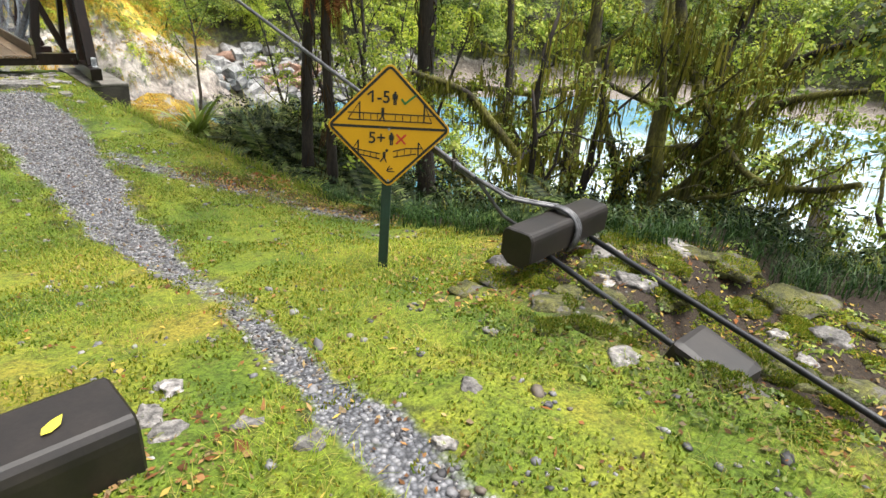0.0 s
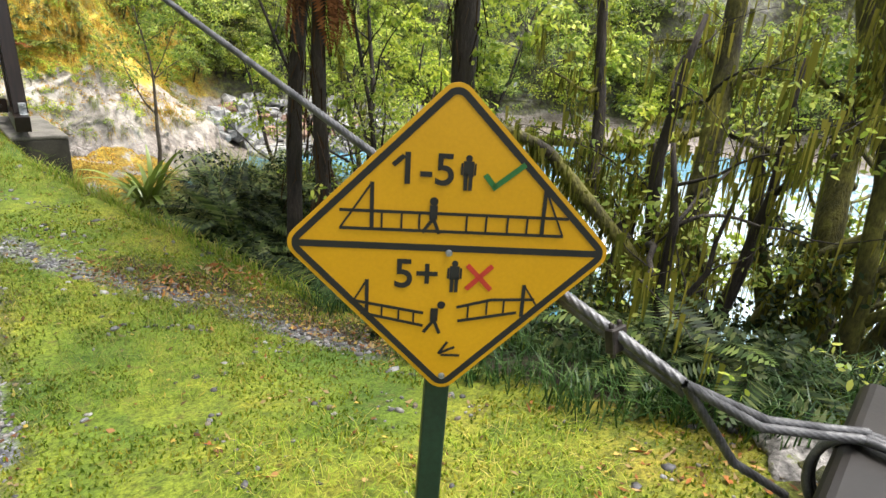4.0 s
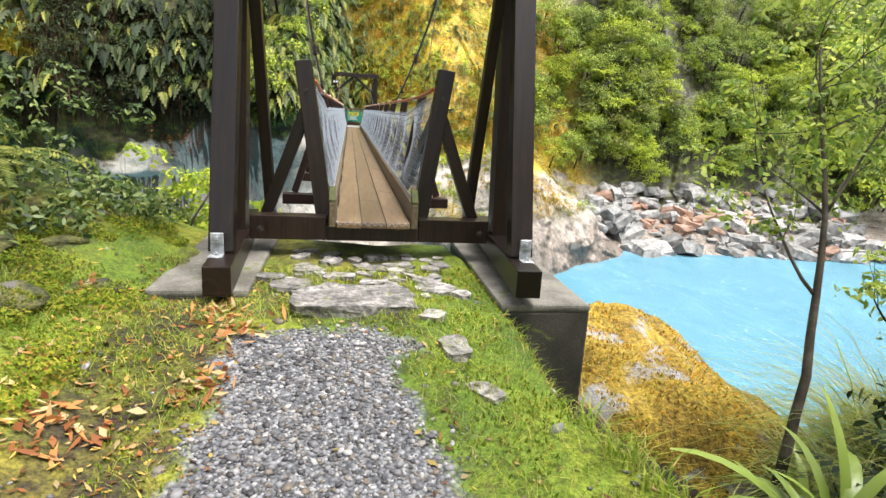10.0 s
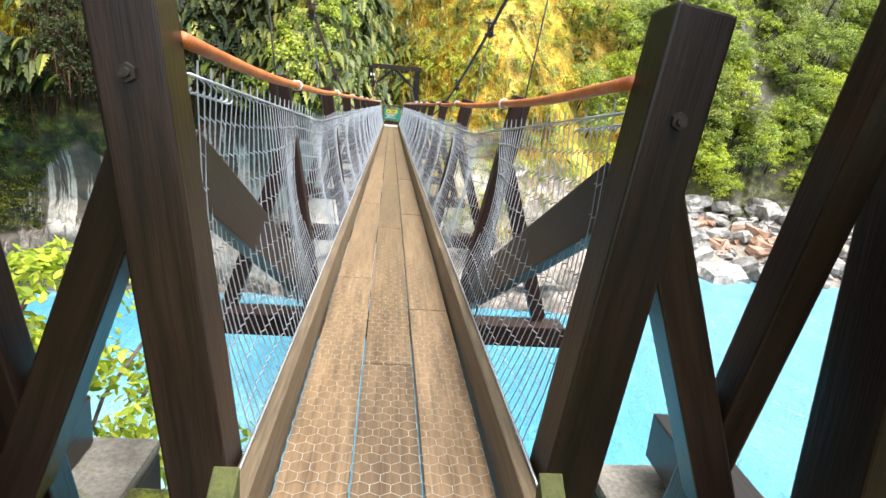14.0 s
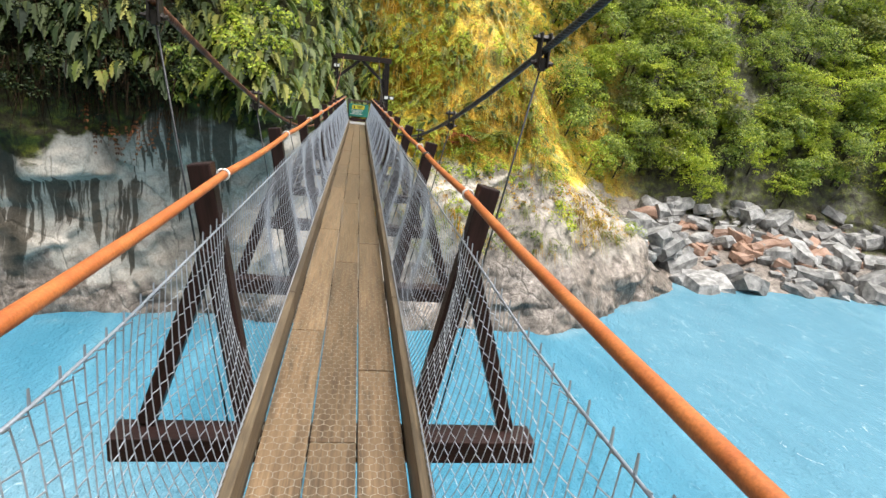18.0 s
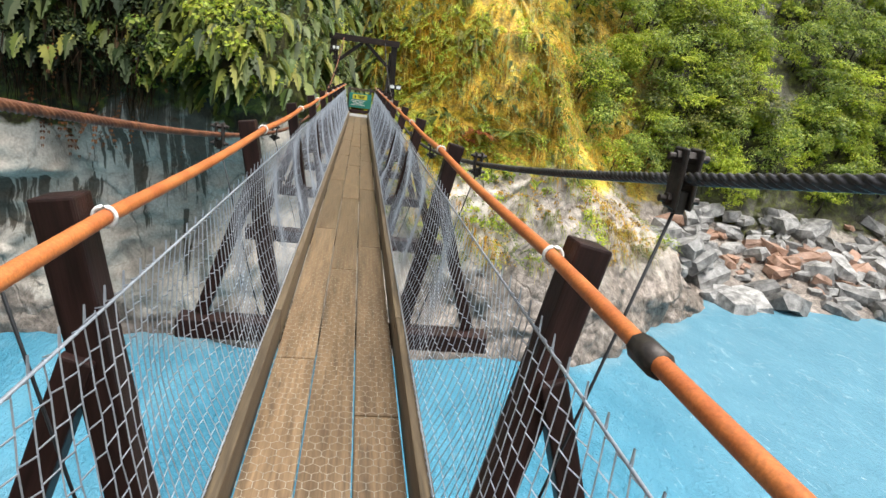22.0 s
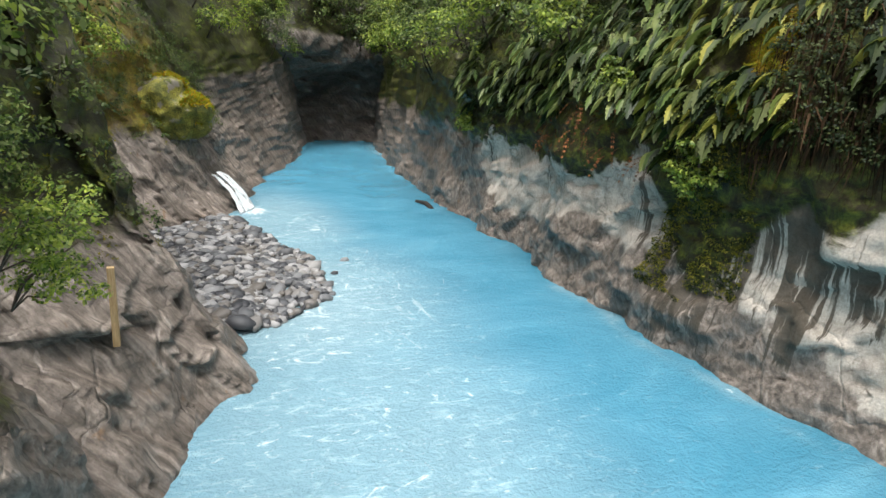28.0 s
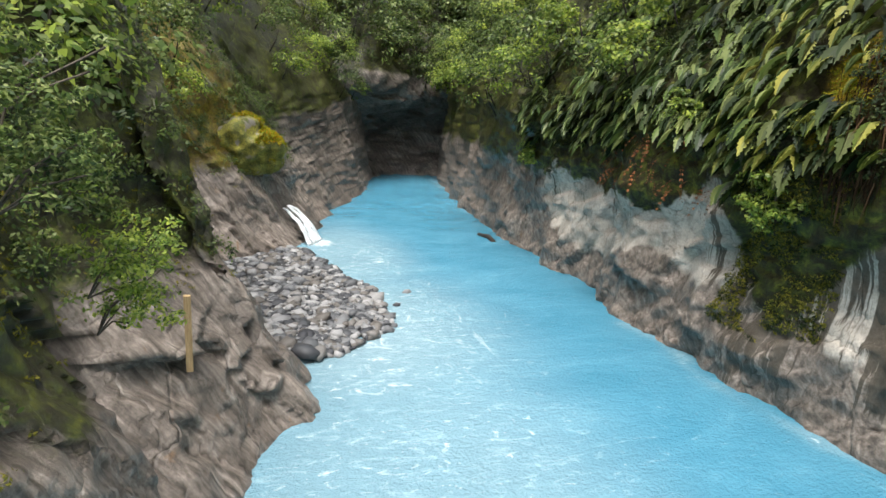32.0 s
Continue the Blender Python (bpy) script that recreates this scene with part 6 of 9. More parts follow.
while len(pts) < 3000:
    u, v = g.random(2)
    x = -19.5 - 15.5 * u
    lo = np.interp(x, [-36, -31, -24, -19.5], [6.5, 2.4, 4.0, 6.8])
    hi = np.interp(x, [-36, -33, -27, -22, -19.5], [7.5, 8.2, 10.6, 10.9, 8.4])
    y = lo + (hi - lo) * v
    r = float(np.clip(g.lognormal(-1.75, 0.42), 0.07, 0.42))
    pts.append((x, y, WATER_Z + 0.02 + 0.32 * (1 - v) ** 1.2 * (1 - 0.3 * u) + g.uniform(-0.05, 0.1)))
    siz.append(r)
pts += [(-22.9, 9.7, -6.9), (-23.6, 10.6, -6.95), (-24.5, 11.4, -6.98), (-21.6, 10.5, -6.98), (-26.3, 12.2, -7.0)]
siz += [0.42, 0.26, 0.22, 0.3, 0.25]
cobbles("cobble_bar", pts, np.array(siz), M_COBBLE, 9, "bar of rounded grey river cobbles")
bx, by = np.meshgrid(np.linspace(-37, -18.5, 50), np.linspace(1, 13, 36), indexing="ij")
bz = WATER_Z - 0.35 + 0.62 * smooth01(11.3, 6.0, by) * smooth01(-37, -33, bx) * smooth01(-18.6, -21.5, bx + 0.35 * (by - 7)) + 0.12 * (fbm(np.stack([bx, by, 0 * bx], -1), 3) - 0.5)
bar = raw("gravel_bar", np.stack([bx, by, bz], -1).reshape(-1, 3), grid_faces(50, 36), plain("dark_shingle", (0.015, 0.016, 0.018), (0.045, 0.046, 0.05), 3, 0.6, 0, 0.8, 0.03, 14, 0.4, 0, space="World"))
tagged(bar, "low grey gravel bar beside the river", "gravel bar", kind="structure")

# driftwood pole wedged in the rocks, small waterfall
M_POLE = timber_mat("pale_driftwood", (0.26, 0.17, 0.08), (0.42, 0.3, 0.16), (0.3, 0.26, 0.2), 0.6, 0.7)
pole = thing("driftwood_pole", (-13.7, 4.6, -4.5), "pale weathered pole wedged upright in the rocks", "driftwood")
beam("pole", (-13.7, 4.62, -4.5), (-13.45, 4.7, -2.62), 0.14, 0.09, M_POLE, pole)
falls = thing("waterfall", (-38.3, 6.8, -5.2), "small white waterfall sliding down rock into the river", "waterfall")
ft = np.linspace(0, 1, 26)[None, :, None]
fo = np.linspace(0, 1, 9)[:, None, None]
for k, (a0, a1, b0, b1, out_) in enumerate(((0.0, 0.3, -0.05, 0.28, 0.0), (0.24, 0.55, 0.3, 0.52, 0.12), (0.5, 0.8, 0.5, 0.78, 0.05), (0.78, 1.0, 0.86, 1.12, 0.0))):
    head = np.array((-38.35, 6.5, -5.0 + 0.12 * (k % 2))) + np.array((-0.15, 0.5, 0.03)) * (a0 + (a1 - a0) * fo)
    foot = np.array((-36.3, 8.0, -7.04)) + np.array((-1.5, 0.8, 0)) * (b0 + (b1 - b0) * fo)
    fp = head * (1 - ft) + foot * ft
    fp = fp + np.array((0.1, 0.12, 0.2)) * np.sin(np.pi * ft) * (1 + out_) + 0.2 * (fbm(fp * (2.6, 2.6, 0.6) + 9 * k, 3)[..., None] - 0.5) * np.array((1.0, 1.0, 0.7)) + np.array((0.7, 0.7, 0.2)) * out_
    strand = raw("strand", fp.reshape(-1, 3) - np.array(falls.location), grid_faces(9, 26), M_FALL, True, falls)
    sol = strand.modifiers.new("thick", "SOLIDIFY")
    sol.thickness = 0.07
log = thing("drift_log", (-37.3, 20.1, -7), "dark drift log lying in the current", "log")
tube("log", [(-38.6, 19.9, -7.02), (-37.4, 20.2, -6.86), (-36.3, 20.2, -7.02)], 0.17, M_BARK, log, "", 9)

# ---- plants ----
def unit(v):
    return v / (np.linalg.norm(v, axis=-1, keepdims=True) + 1e-9)


def leaf_quads(c, face, length, width, g, droop=0.0, six=False):
    """Pointed leaves: centres, rough facing, size; returns corner points."""
    n = len(c)
    face = unit(face + g.normal(0, 0.45, (n, 3)))
    a = unit(np.cross(face, g.normal(0, 1, (n, 3))))
    a[:, 2] -= droop
    a = unit(a)
    b = unit(np.cross(face, a))
    L = (np.broadcast_to(length, (n,)) * g.uniform(0.65, 1.25, n))[:, None]
    W = (np.broadcast_to(width, (n,)) * g.uniform(0.7, 1.2, n))[:, None]
    fold = face * W * g.uniform(-0.25, 0.25, (n, 1))
    if six:
        s0, s1 = b * W * 0.42, b * W * 0.36
        return np.stack([c - a * L / 2, c - a * L * 0.2 + s0 + fold, c + a * L * 0.18 + s1 + fold, c + a * L / 2 - face * L * 0.08, c + a * L * 0.18 - s1 + fold, c - a * L * 0.2 - s0 + fold], 1)
    return np.stack([c - a * L / 2, c + b * W / 2 + fold, c + a * L / 2, c - b * W / 2 + fold], 1)


def clumps(centres, radii, per, length, width, g, out=None, squash=0.8, droop=0.15, six=False):
    """Leafy tufts: leaves on lumpy shells round each centre."""
    centres, n = np.asarray(centres, float), len(centres)
    d = unit(g.normal(0, 1, (n, per, 3)))
    d[..., 2] = np.where(d[..., 2] < -0.35, -d[..., 2], d[..., 2])
    r = np.asarray(radii)[:, None, None] * g.uniform(0.45, 1.08, (n, per, 1)) ** 0.6
    p = centres[:, None] + d * r * (1, 1, squash)
    f = d + (0 if out is None else np.asarray(out)[:, None] * 0.6) + (0, 0, 0.35)
    L = np.repeat(np.broadcast_to(length, (n,)), per)
    W = np.repeat(np.broadcast_to(width, (n,)), per)
    return leaf_quads(p.reshape(-1, 3), f.reshape(-1, 3), L, W, g, droop, six)


def frond_quads(base, heading, length, g, pairs=12, lift=0.35, sag=1.1, wide=0.16, reach=1.0):
    """A fern frond: paired leaflets along an arching midrib."""
    h = unit(np.asarray(heading, float))
    t = np.linspace(0.06, 1, pairs)
    mid = base + length * (h * (reach * t * (1.6 - 0.6 * t) if reach < 1 else t)[:, None] + np.array([0, 0, 1.0]) * (lift * t - sag * t**2 * 0.5)[:, None])
    tan = unit(np.gradient(mid, axis=0))
    side = unit(np.cross(tan, (0.02, 0.01, 1.0)))
    w = length * wide * np.sin(np.pi * np.clip(t * 0.92 + 0.08, 0, 1)) ** 0.75
    step = length / pairs * 0.8
    out = []
    for s in (-1, 1):
        tip = mid + s * side * w[:, None] + tan * (w * 0.35)[:, None] - np.array([0, 0, 1.0]) * (0.22 * w)[:, None]
        m0, m1 = mid - tan * step * 0.8, mid + tan * step * 0.8
        knee = (mid + tip) / 2 + tan * step * 0.9
        knee2 = (mid + tip) / 2 - tan * step * 0.5
        out.append(np.stack([mid, knee2, tip, knee], 1))
    return np.concatenate(out)


def drape_quads(base, heading, length, g, sag=1.7, wide=0.17, teeth=8):
    """A hanging frond as two toothed half blades on either side of its midrib."""
    h = unit(np.asarray(heading, float))
    t = np.linspace(0, 1, 2 * teeth)
    curve = lambda u: base + length * (h * (0.5 * u * (1.6 - 0.6 * u))[:, None] + np.array([0, 0, 1.0]) * (0.3 * u - 0.5 * sag * u**1.7)[:, None])
    mid = curve(t)
    tan = unit(np.gradient(mid, axis=0))
    side = unit(np.cross(tan, (0.02, 0.01, 1.0)) + g.normal(0, 0.12, 3))
    w = length * wide * np.sin(np.pi * np.clip(t * 0.9 + 0.1, 0, 1)) ** 0.8 * np.where(np.arange(2 * teeth) % 2, 0.62, 1.0)
    rib = curve(np.linspace(0.97, 0.03, 4))
    out = []
    for s in (-1, 1):
        edge = mid + s * side * w[:, None] - np.array([0, 0, 1.0]) * (0.3 * w)[:, None]
        out.append(np.concatenate([edge, rib])[:: int(s)])
    return np.stack(out)


def wall_points(P, N, keep, n, g):
    """Random places on a rock wall where keep() holds, with the way out from the wall."""
    nu, nv = P.shape[:2]
    pts, outs = [], []
    while len(pts) < n:
        i, j = g.integers(0, nu - 1, 4000), g.integers(0, nv - 1, 4000)
        a, b = g.random((2, 4000, 1))
        p = P[i, j] * (1 - a) * (1 - b) + P[i + 1, j] * a * (1 - b) + P[i, j + 1] * (1 - a) * b + P[i + 1, j + 1] * a * b
        area = np.linalg.norm(np.cross(P[i + 1, j] - P[i, j], P[i, j + 1] - P[i, j]), axis=1)
        ok = keep(p) & (g.random(4000) < area / 0.6)
        pts += p[ok].tolist()
        outs += np.c_[-N[i[ok]], np.full(ok.sum(), 0.55)].tolist()
    return np.array(pts[:n]), unit(np.array(outs[:n]))


g = np.random.default_rng(21)
nz = lambda p, s, o=0.0: fbm(p * s + o, 3)
# hanging fern fronds and shrubs above the pale cliff
pts, out = wall_points(P_FAR, N_FAR, lambda p: (p[:, 0] < -0.9) & (p[:, 0] > -34) & (p[:, 2] > 0.1 + 2.4 * (nz(p, 0.25) - 0.5) * 2) & (p[:, 2] < 9) & (nz(p, 0.35, 9) > 0.4), 3000, g)
quads = [drape_quads(p + o * 0.3, o * (1, 1, 0) + np.r_[g.normal(0, 0.55, 2), 0], g.uniform(0.6, 1.5), g) for p, o in zip(pts, out)]
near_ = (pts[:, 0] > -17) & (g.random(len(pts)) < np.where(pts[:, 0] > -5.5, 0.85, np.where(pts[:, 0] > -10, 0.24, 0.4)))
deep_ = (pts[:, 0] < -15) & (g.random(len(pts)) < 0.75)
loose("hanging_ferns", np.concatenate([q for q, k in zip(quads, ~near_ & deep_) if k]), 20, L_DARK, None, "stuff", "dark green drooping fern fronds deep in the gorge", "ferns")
# gloom tones here: the shade of the gorge is in the frond colour
loose("hanging_ferns", np.concatenate([q for q, k in zip(quads, ~near_ & ~deep_) if k]), 20, L_GLOOM, None, "stuff", "drooping fern fronds in tones darkened for the gorge shade", "ferns")
loose("hanging_ferns", np.concatenate([q for q, k in zip(quads, near_) if k]), 20, L_FERN, None, "stuff", "drooping fern fronds over the cliff edge", "ferns")
pts, out = wall_points(P_FAR, N_FAR, lambda p: (p[:, 0] < -0.9) & (p[:, 0] > -36) & (p[:, 2] > 0.6 + 3.4 * (nz(p, 0.2, 3) - 0.5) * 2) & (p[:, 2] < 14) & ((nz(p, 0.3, 51) > 0.52) | (p[:, 2] > 6) | (p[:, 0] < -18)), 1700, g)
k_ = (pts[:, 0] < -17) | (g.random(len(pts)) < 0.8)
# this darker share stands in for shade between the ferns
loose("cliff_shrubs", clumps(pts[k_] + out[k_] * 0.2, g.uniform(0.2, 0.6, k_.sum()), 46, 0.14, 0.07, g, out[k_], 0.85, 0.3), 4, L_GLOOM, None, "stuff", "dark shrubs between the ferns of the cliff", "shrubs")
pts, out = pts[~k_], out[~k_]
loose("cliff_shrubs", clumps(pts + out * 0.25, g.uniform(0.2, 0.62, len(pts)), 46, 0.15, 0.075, g, out, 0.85, 0.3), 4, L_BUSH, None, "stuff", "dense mixed shrubs above the cliff", "shrubs")
pts, out = wall_points(P_FAR, N_FAR, lambda p: (p[:, 0] < -0.9) & (p[:, 0] > -6.8) & (p[:, 2] > 0.6) & (p[:, 2] < 9) & (nz(p, 0.3, 31) > 0.54), 110, g)
loose("bright_shrubs", clumps(pts + out * 0.4, g.uniform(0.25, 0.6, len(pts)), 60, 0.14, 0.08, g, out), 4, L_BRIGHT, None, "stuff", "bright yellow-green shrubs on the cliff", "shrubs")
# the corner beside the far tower: ferns and dark shrubs round the turn of the rock
pts, out = wall_points(P_FAR, N_FAR, lambda p: (p[:, 0] > -4.2) & (p[:, 0] < 0.9) & (p[:, 2] > 0.4) & (p[:, 2] < 8) & (nz(p, 0.5, 63) > 0.4), 620, g)
quads = [drape_quads(p + o * 0.2, o * (1, 1, 0) + np.r_[g.normal(0, 0.5, 2), 0], g.uniform(0.6, 1.4), g) for p, o in zip(pts, out)]
loose("corner_ferns", np.concatenate(quads[:380]), 20, L_DARK, None, "stuff", "dark drooping ferns at the turn of the cliff", "ferns")
loose("corner_ferns", np.concatenate(quads[380:]), 20, L_FERN, None, "stuff", "drooping ferns at the turn of the cliff", "ferns")
pts, out = wall_points(P_FAR, N_FAR, lambda p: (p[:, 0] > -4.2) & (p[:, 0] < 0.6) & (p[:, 2] > 1.4) & (p[:, 2] < 9), 160, g)
loose("corner_shrubs", clumps(pts + out * 0.2, g.uniform(0.2, 0.5, len(pts)), 44, 0.13, 0.065, g, out, 0.85, 0.3), 4, L_DARK, None, "stuff", "dark shrubs at the turn of the cliff", "shrubs")
# roots and withered stalks, with gloom-toned shrubs standing in for shade under the fern edge
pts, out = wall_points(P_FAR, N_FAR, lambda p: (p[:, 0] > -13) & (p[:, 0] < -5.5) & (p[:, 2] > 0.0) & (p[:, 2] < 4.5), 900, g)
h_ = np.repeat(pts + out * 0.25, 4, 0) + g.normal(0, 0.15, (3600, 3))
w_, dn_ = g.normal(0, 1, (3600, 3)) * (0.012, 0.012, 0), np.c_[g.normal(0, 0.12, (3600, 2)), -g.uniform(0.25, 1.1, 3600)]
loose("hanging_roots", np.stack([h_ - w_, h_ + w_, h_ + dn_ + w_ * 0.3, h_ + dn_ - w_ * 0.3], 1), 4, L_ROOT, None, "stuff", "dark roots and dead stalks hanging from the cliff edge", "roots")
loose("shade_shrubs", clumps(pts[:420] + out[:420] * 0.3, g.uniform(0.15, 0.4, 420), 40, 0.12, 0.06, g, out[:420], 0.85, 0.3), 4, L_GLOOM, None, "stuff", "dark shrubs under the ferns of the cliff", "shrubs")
# single shrubs on the pale cliff
for x, z, r in ((-14.2, -0.8, 1.15), (-33.5, -0.6, 0.9), (-5.2, 1.2, 0.8), (-19.5, 2.0, 0.9)):
    k = np.argmin(np.abs(P_FAR[..., 0] - x) + np.abs(P_FAR[..., 2] - z))
    c = P_FAR.reshape(-1, 3)[k]
    sub = c + g.normal(0, 1, (26, 3)) * (r * 0.42, r * 0.2, r * 0.42) - (0, 0.45 * r, 0)
    sh = thing("cliff_shrub", (c[0], c[1] - 0.1, c[2] - r * 0.5), "round bright green shrub rooted on the rock face", "shrub", "shrubs on the pale cliff")
    loose("foliage", clumps(sub - np.array(sh.location), g.uniform(0.18, 0.4, 26), 48, 0.16, 0.09, g), 4, L_BUSH, sh)
    tube("stem", [c + (0, 0.2, -r * 0.4), c + (0, -0.3 * r, 0), c + (0.1, -0.45 * r, 0.3 * r)], 0.04, M_TWIG, sh, "", 6)
# brown dead frond on the ferns
pts, out = wall_points(P_FAR, N_FAR, lambda p: (p[:, 0] < -2) & (p[:, 0] > -25) & (p[:, 2] > -1.2) & (p[:, 2] < 1.4) & (nz(p, 0.4, 5) > 0.5), 150, g)
quads = [frond_quads(p + o * 0.1, o * (1, 1, 0) + np.r_[g.normal(0, 0.7, 2), 0], g.uniform(0.4, 0.9), g, 7, 0.0, 2.2, 0.09) for p, o in zip(pts, out)]
loose("withered_ferns", np.concatenate(quads), 4, L_BROWN, None, "stuff", "withered brown fronds and roots under the ferns", "ferns")
# moss running down the dark band and the glowing cushion beside it
pts, out = wall_points(P_FAR, N_FAR, lambda p: (np.abs(p[:, 0] + 14.4 - 0.2 * p[:, 2] * 0.5) < 1.9) & (p[:, 2] > -5.2) & (p[:, 2] < 0.5) & (nz(p, 0.6, 8) > 0.4), 2200, g)
for half, mat, lab in ((0, L_MOSS, "olive moss trailing down the wet rock"), (1, L_GLOOM, "dark moss trailing down the wet rock")):
    loose("wall_moss", clumps(pts[half::2], g.uniform(0.06, 0.17, len(pts[half::2])), 16, 0.09, 0.03, g, out[half::2], 0.6, 0.9), 4, mat, None, "stuff", lab, "moss")
pts, out = wall_points(P_FAR, N_FAR, lambda p: (np.hypot(p[:, 0] + 13.1, (p[:, 2] - 2.2) * 0.45) < 0.75), 260, g)
loose("bright_moss", clumps(pts + out * 0.12, g.uniform(0.1, 0.22, len(pts)), 30, 0.07, 0.03, g, out, 0.8, 0.6), 4, L_MOSSGLOW, None, "stuff", "bright orange-green moss cushion among the ferns", "moss")
# gold moss slope: tufts, ferns, low shrubs
slope = lambda p: (p[:, 0] > 0.2) & (p[:, 0] < 17) & (p[:, 2] > -4.2) & (p[:, 2] < 11)
pts, out = wall_points(P_FAR, N_FAR, lambda p: slope(p) & (nz(p, 0.5, 2) > 0.4), 3600, g)
loose("moss_cushions", clumps(pts, g.uniform(0.1, 0.26, len(pts)), 16, 0.11, 0.045, g, out, 0.7, 0.5), 4, L_GOLD, None, "stuff", "golden orange moss cushions on the slope", "moss")
pts, out = wall_points(P_FAR, N_FAR, lambda p: slope(p) & (nz(p, 0.32, 14) > 0.49), 1600, g)
quads = [frond_quads(p + o * 0.05, o * (1, 1, 0) + np.r_[g.normal(0, 0.7, 2), 0], g.uniform(0.45, 1.0), g, 8, 0.4, 1.5, 0.13) for p, o in zip(pts, out)]
loose("slope_ferns", np.concatenate(quads), 4, L_FERN, None, "stuff", "scattered green ferns on the golden slope", "ferns")
pts, out = wall_points(P_FAR, N_FAR, lambda p: slope(p) & (nz(p, 0.26, 22) > 0.52), 380, g)
loose("slope_shrubs", clumps(pts + out * 0.2, g.uniform(0.2, 0.5, len(pts)), 44, 0.13, 0.07, g, out), 4, L_BRIGHT, None, "stuff", "low yellow-green shrubs on the golden slope", "shrubs")

for mat, n_, o_, lab in ((L_FERN, 420, 91, "green ferns in clumps down the golden slope"), (L_DARK, 260, 97, "dark green ferns in clumps down the golden slope"), (L_LIME, 160, 103, "lime ferns in clumps down the golden slope")):
    pts, out = wall_points(P_FAR, N_FAR, lambda p: slope(p) & (p[:, 2] > -1.5) & (nz(p, 0.55, o_) > 0.56), n_, g)
    loose("slope_ferns", np.concatenate([drape_quads(p + o * 0.15, o * (1, 1, 0) + np.r_[g.normal(0, 0.6, 2), 0], g.uniform(0.4, 0.95), g, 1.4) for p, o in zip(pts, out)]), 20, mat, None, "stuff", lab, "ferns")
# lime ferns at the bridge end, hanging grass, a red and green fern clump
pts, out = wall_points(P_FAR, N_FAR, lambda p: (p[:, 0] > 0.3) & (p[:, 0] < 4.5) & (p[:, 2] > -0.6) & (p[:, 2] < 4) & (nz(p, 0.5, 44) > 0.45), 420, g)
quads = [frond_quads(p + o * 0.05, o * (1, 1, 0) + np.r_[g.normal(0, 0.7, 2), 0], g.uniform(0.4, 0.9), g, 10, 0.5, 1.6, 0.16) for p, o in zip(pts, out)]
loose("lime_ferns", np.concatenate(quads), 4, L_LIME, None, "stuff", "yellow-lime ferns on the slope beside the tower", "ferns")
for mat, n, o_ in ((L_GOLD, 1300, 71), (L_STRAW, 450, 83)):
    pts, out = wall_points(P_FAR, N_FAR, lambda p: slope(p) & (nz(p, 0.4, o_) > 0.47), n, g)
    m_ = len(pts) * 9
    c_ = np.repeat(pts + out * 0.05, 9, 0) + g.normal(0, 0.06, (m_, 3))
    h_ = np.repeat(out * (1, 1, 0), 9, 0) + g.normal(0, 0.45, (m_, 3)) * (1, 1, 0)
    L_ = g.uniform(0.3, 0.75, (m_, 1))
    mid_, tip_ = c_ + h_ * L_ * 0.45 + (0, 0, 0.12), c_ + h_ * L_ * 0.75 - np.c_[0 * L_, 0 * L_, L_ * 0.7]
    w_ = unit(np.cross(tip_ - c_, (0, 0, 1.0))) * 0.011
    loose("slope_grass", np.concatenate([np.stack([c_ - w_, c_ + w_, mid_ + w_, mid_ - w_], 1), np.stack([mid_ - w_, mid_ + w_, tip_ + w_ * 0.2, tip_ - w_ * 0.2], 1)]), 4, mat, None, "stuff", "golden grass hanging down the slope", "grass")


def crown_things(name, xs, keep, count, R, leaf, mat, label, per=26, leaves=36, wall=(P_FAR, N_FAR), lift=0.3):
    """Domed tree crowns on a slope, each a thing of trunk and foliage."""
    pts, out = wall_points(*wall, keep, count, g)
    for p, o in zip(pts, out):
        r = g.uniform(*R)
        t = thing(name, p, label, "tree", label)
        d = unit(g.normal(0, 1, (per, 3)) + o * 0.7 + (0, 0, 0.5))
        sub = d * r * g.uniform(0.55, 1.0, (per, 1)) * (1, 1, 0.85) + o * r * 0.4 + (0, 0, r * lift)
        loose("crown", clumps(sub, g.uniform(0.2, 0.42, per) * r, leaves, leaf, leaf * 0.55, g, d), 4, mat[g.integers(len(mat))] if isinstance(mat, tuple) else mat, t)
        tube("trunk", [(0, 0, -0.4), (o[0] * r * 0.3, o[1] * r * 0.3, r * 0.3), (o[0] * r * 0.4, o[1] * r * 0.4, r * 0.6)], 0.1, M_BARK, None, "", 6, [0.07, 0.05, 0.03]).parent = t


crown_things("hillside_tree", None, lambda p: (p[:, 0] > 12.0 + 2.0 * (p[:, 2] < 0)) & (p[:, 0] < 40) & (p[:, 2] > -2.6) & (p[:, 2] < 14) & ((np.abs(p[:, 0] - 26.4) > 0.9) | (p[:, 2] < -0.5)), 260, (0.6, 1.9), 0.16, (L_BUSH, L_BRIGHT, L_BUSH, L_BRIGHT, L_BUSH, L_FERN), "dense green hillside tree with a rounded crown")
crown_things("hillside_bush", None, lambda p: (p[:, 0] > 16) & (p[:, 0] < 42) & (p[:, 2] > -3.3) & (p[:, 2] < 9) & ((np.abs(p[:, 0] - 26.4) > 0.7) | (p[:, 2] < -0.5)), 110, (0.6, 1.3), 0.13, L_BRIGHT, "bright green bush at the foot of the slope", 20)
crown_things("forest_tree", None, lambda p: (p[:, 0] > 38) & (p[:, 0] < 70) & (p[:, 2] > -4.5) & (p[:, 2] < 15), 120, (1.4, 3.2), 0.27, (L_BUSH, L_BRIGHT, L_BUSH), "broad green tree across the river", 24, 30)
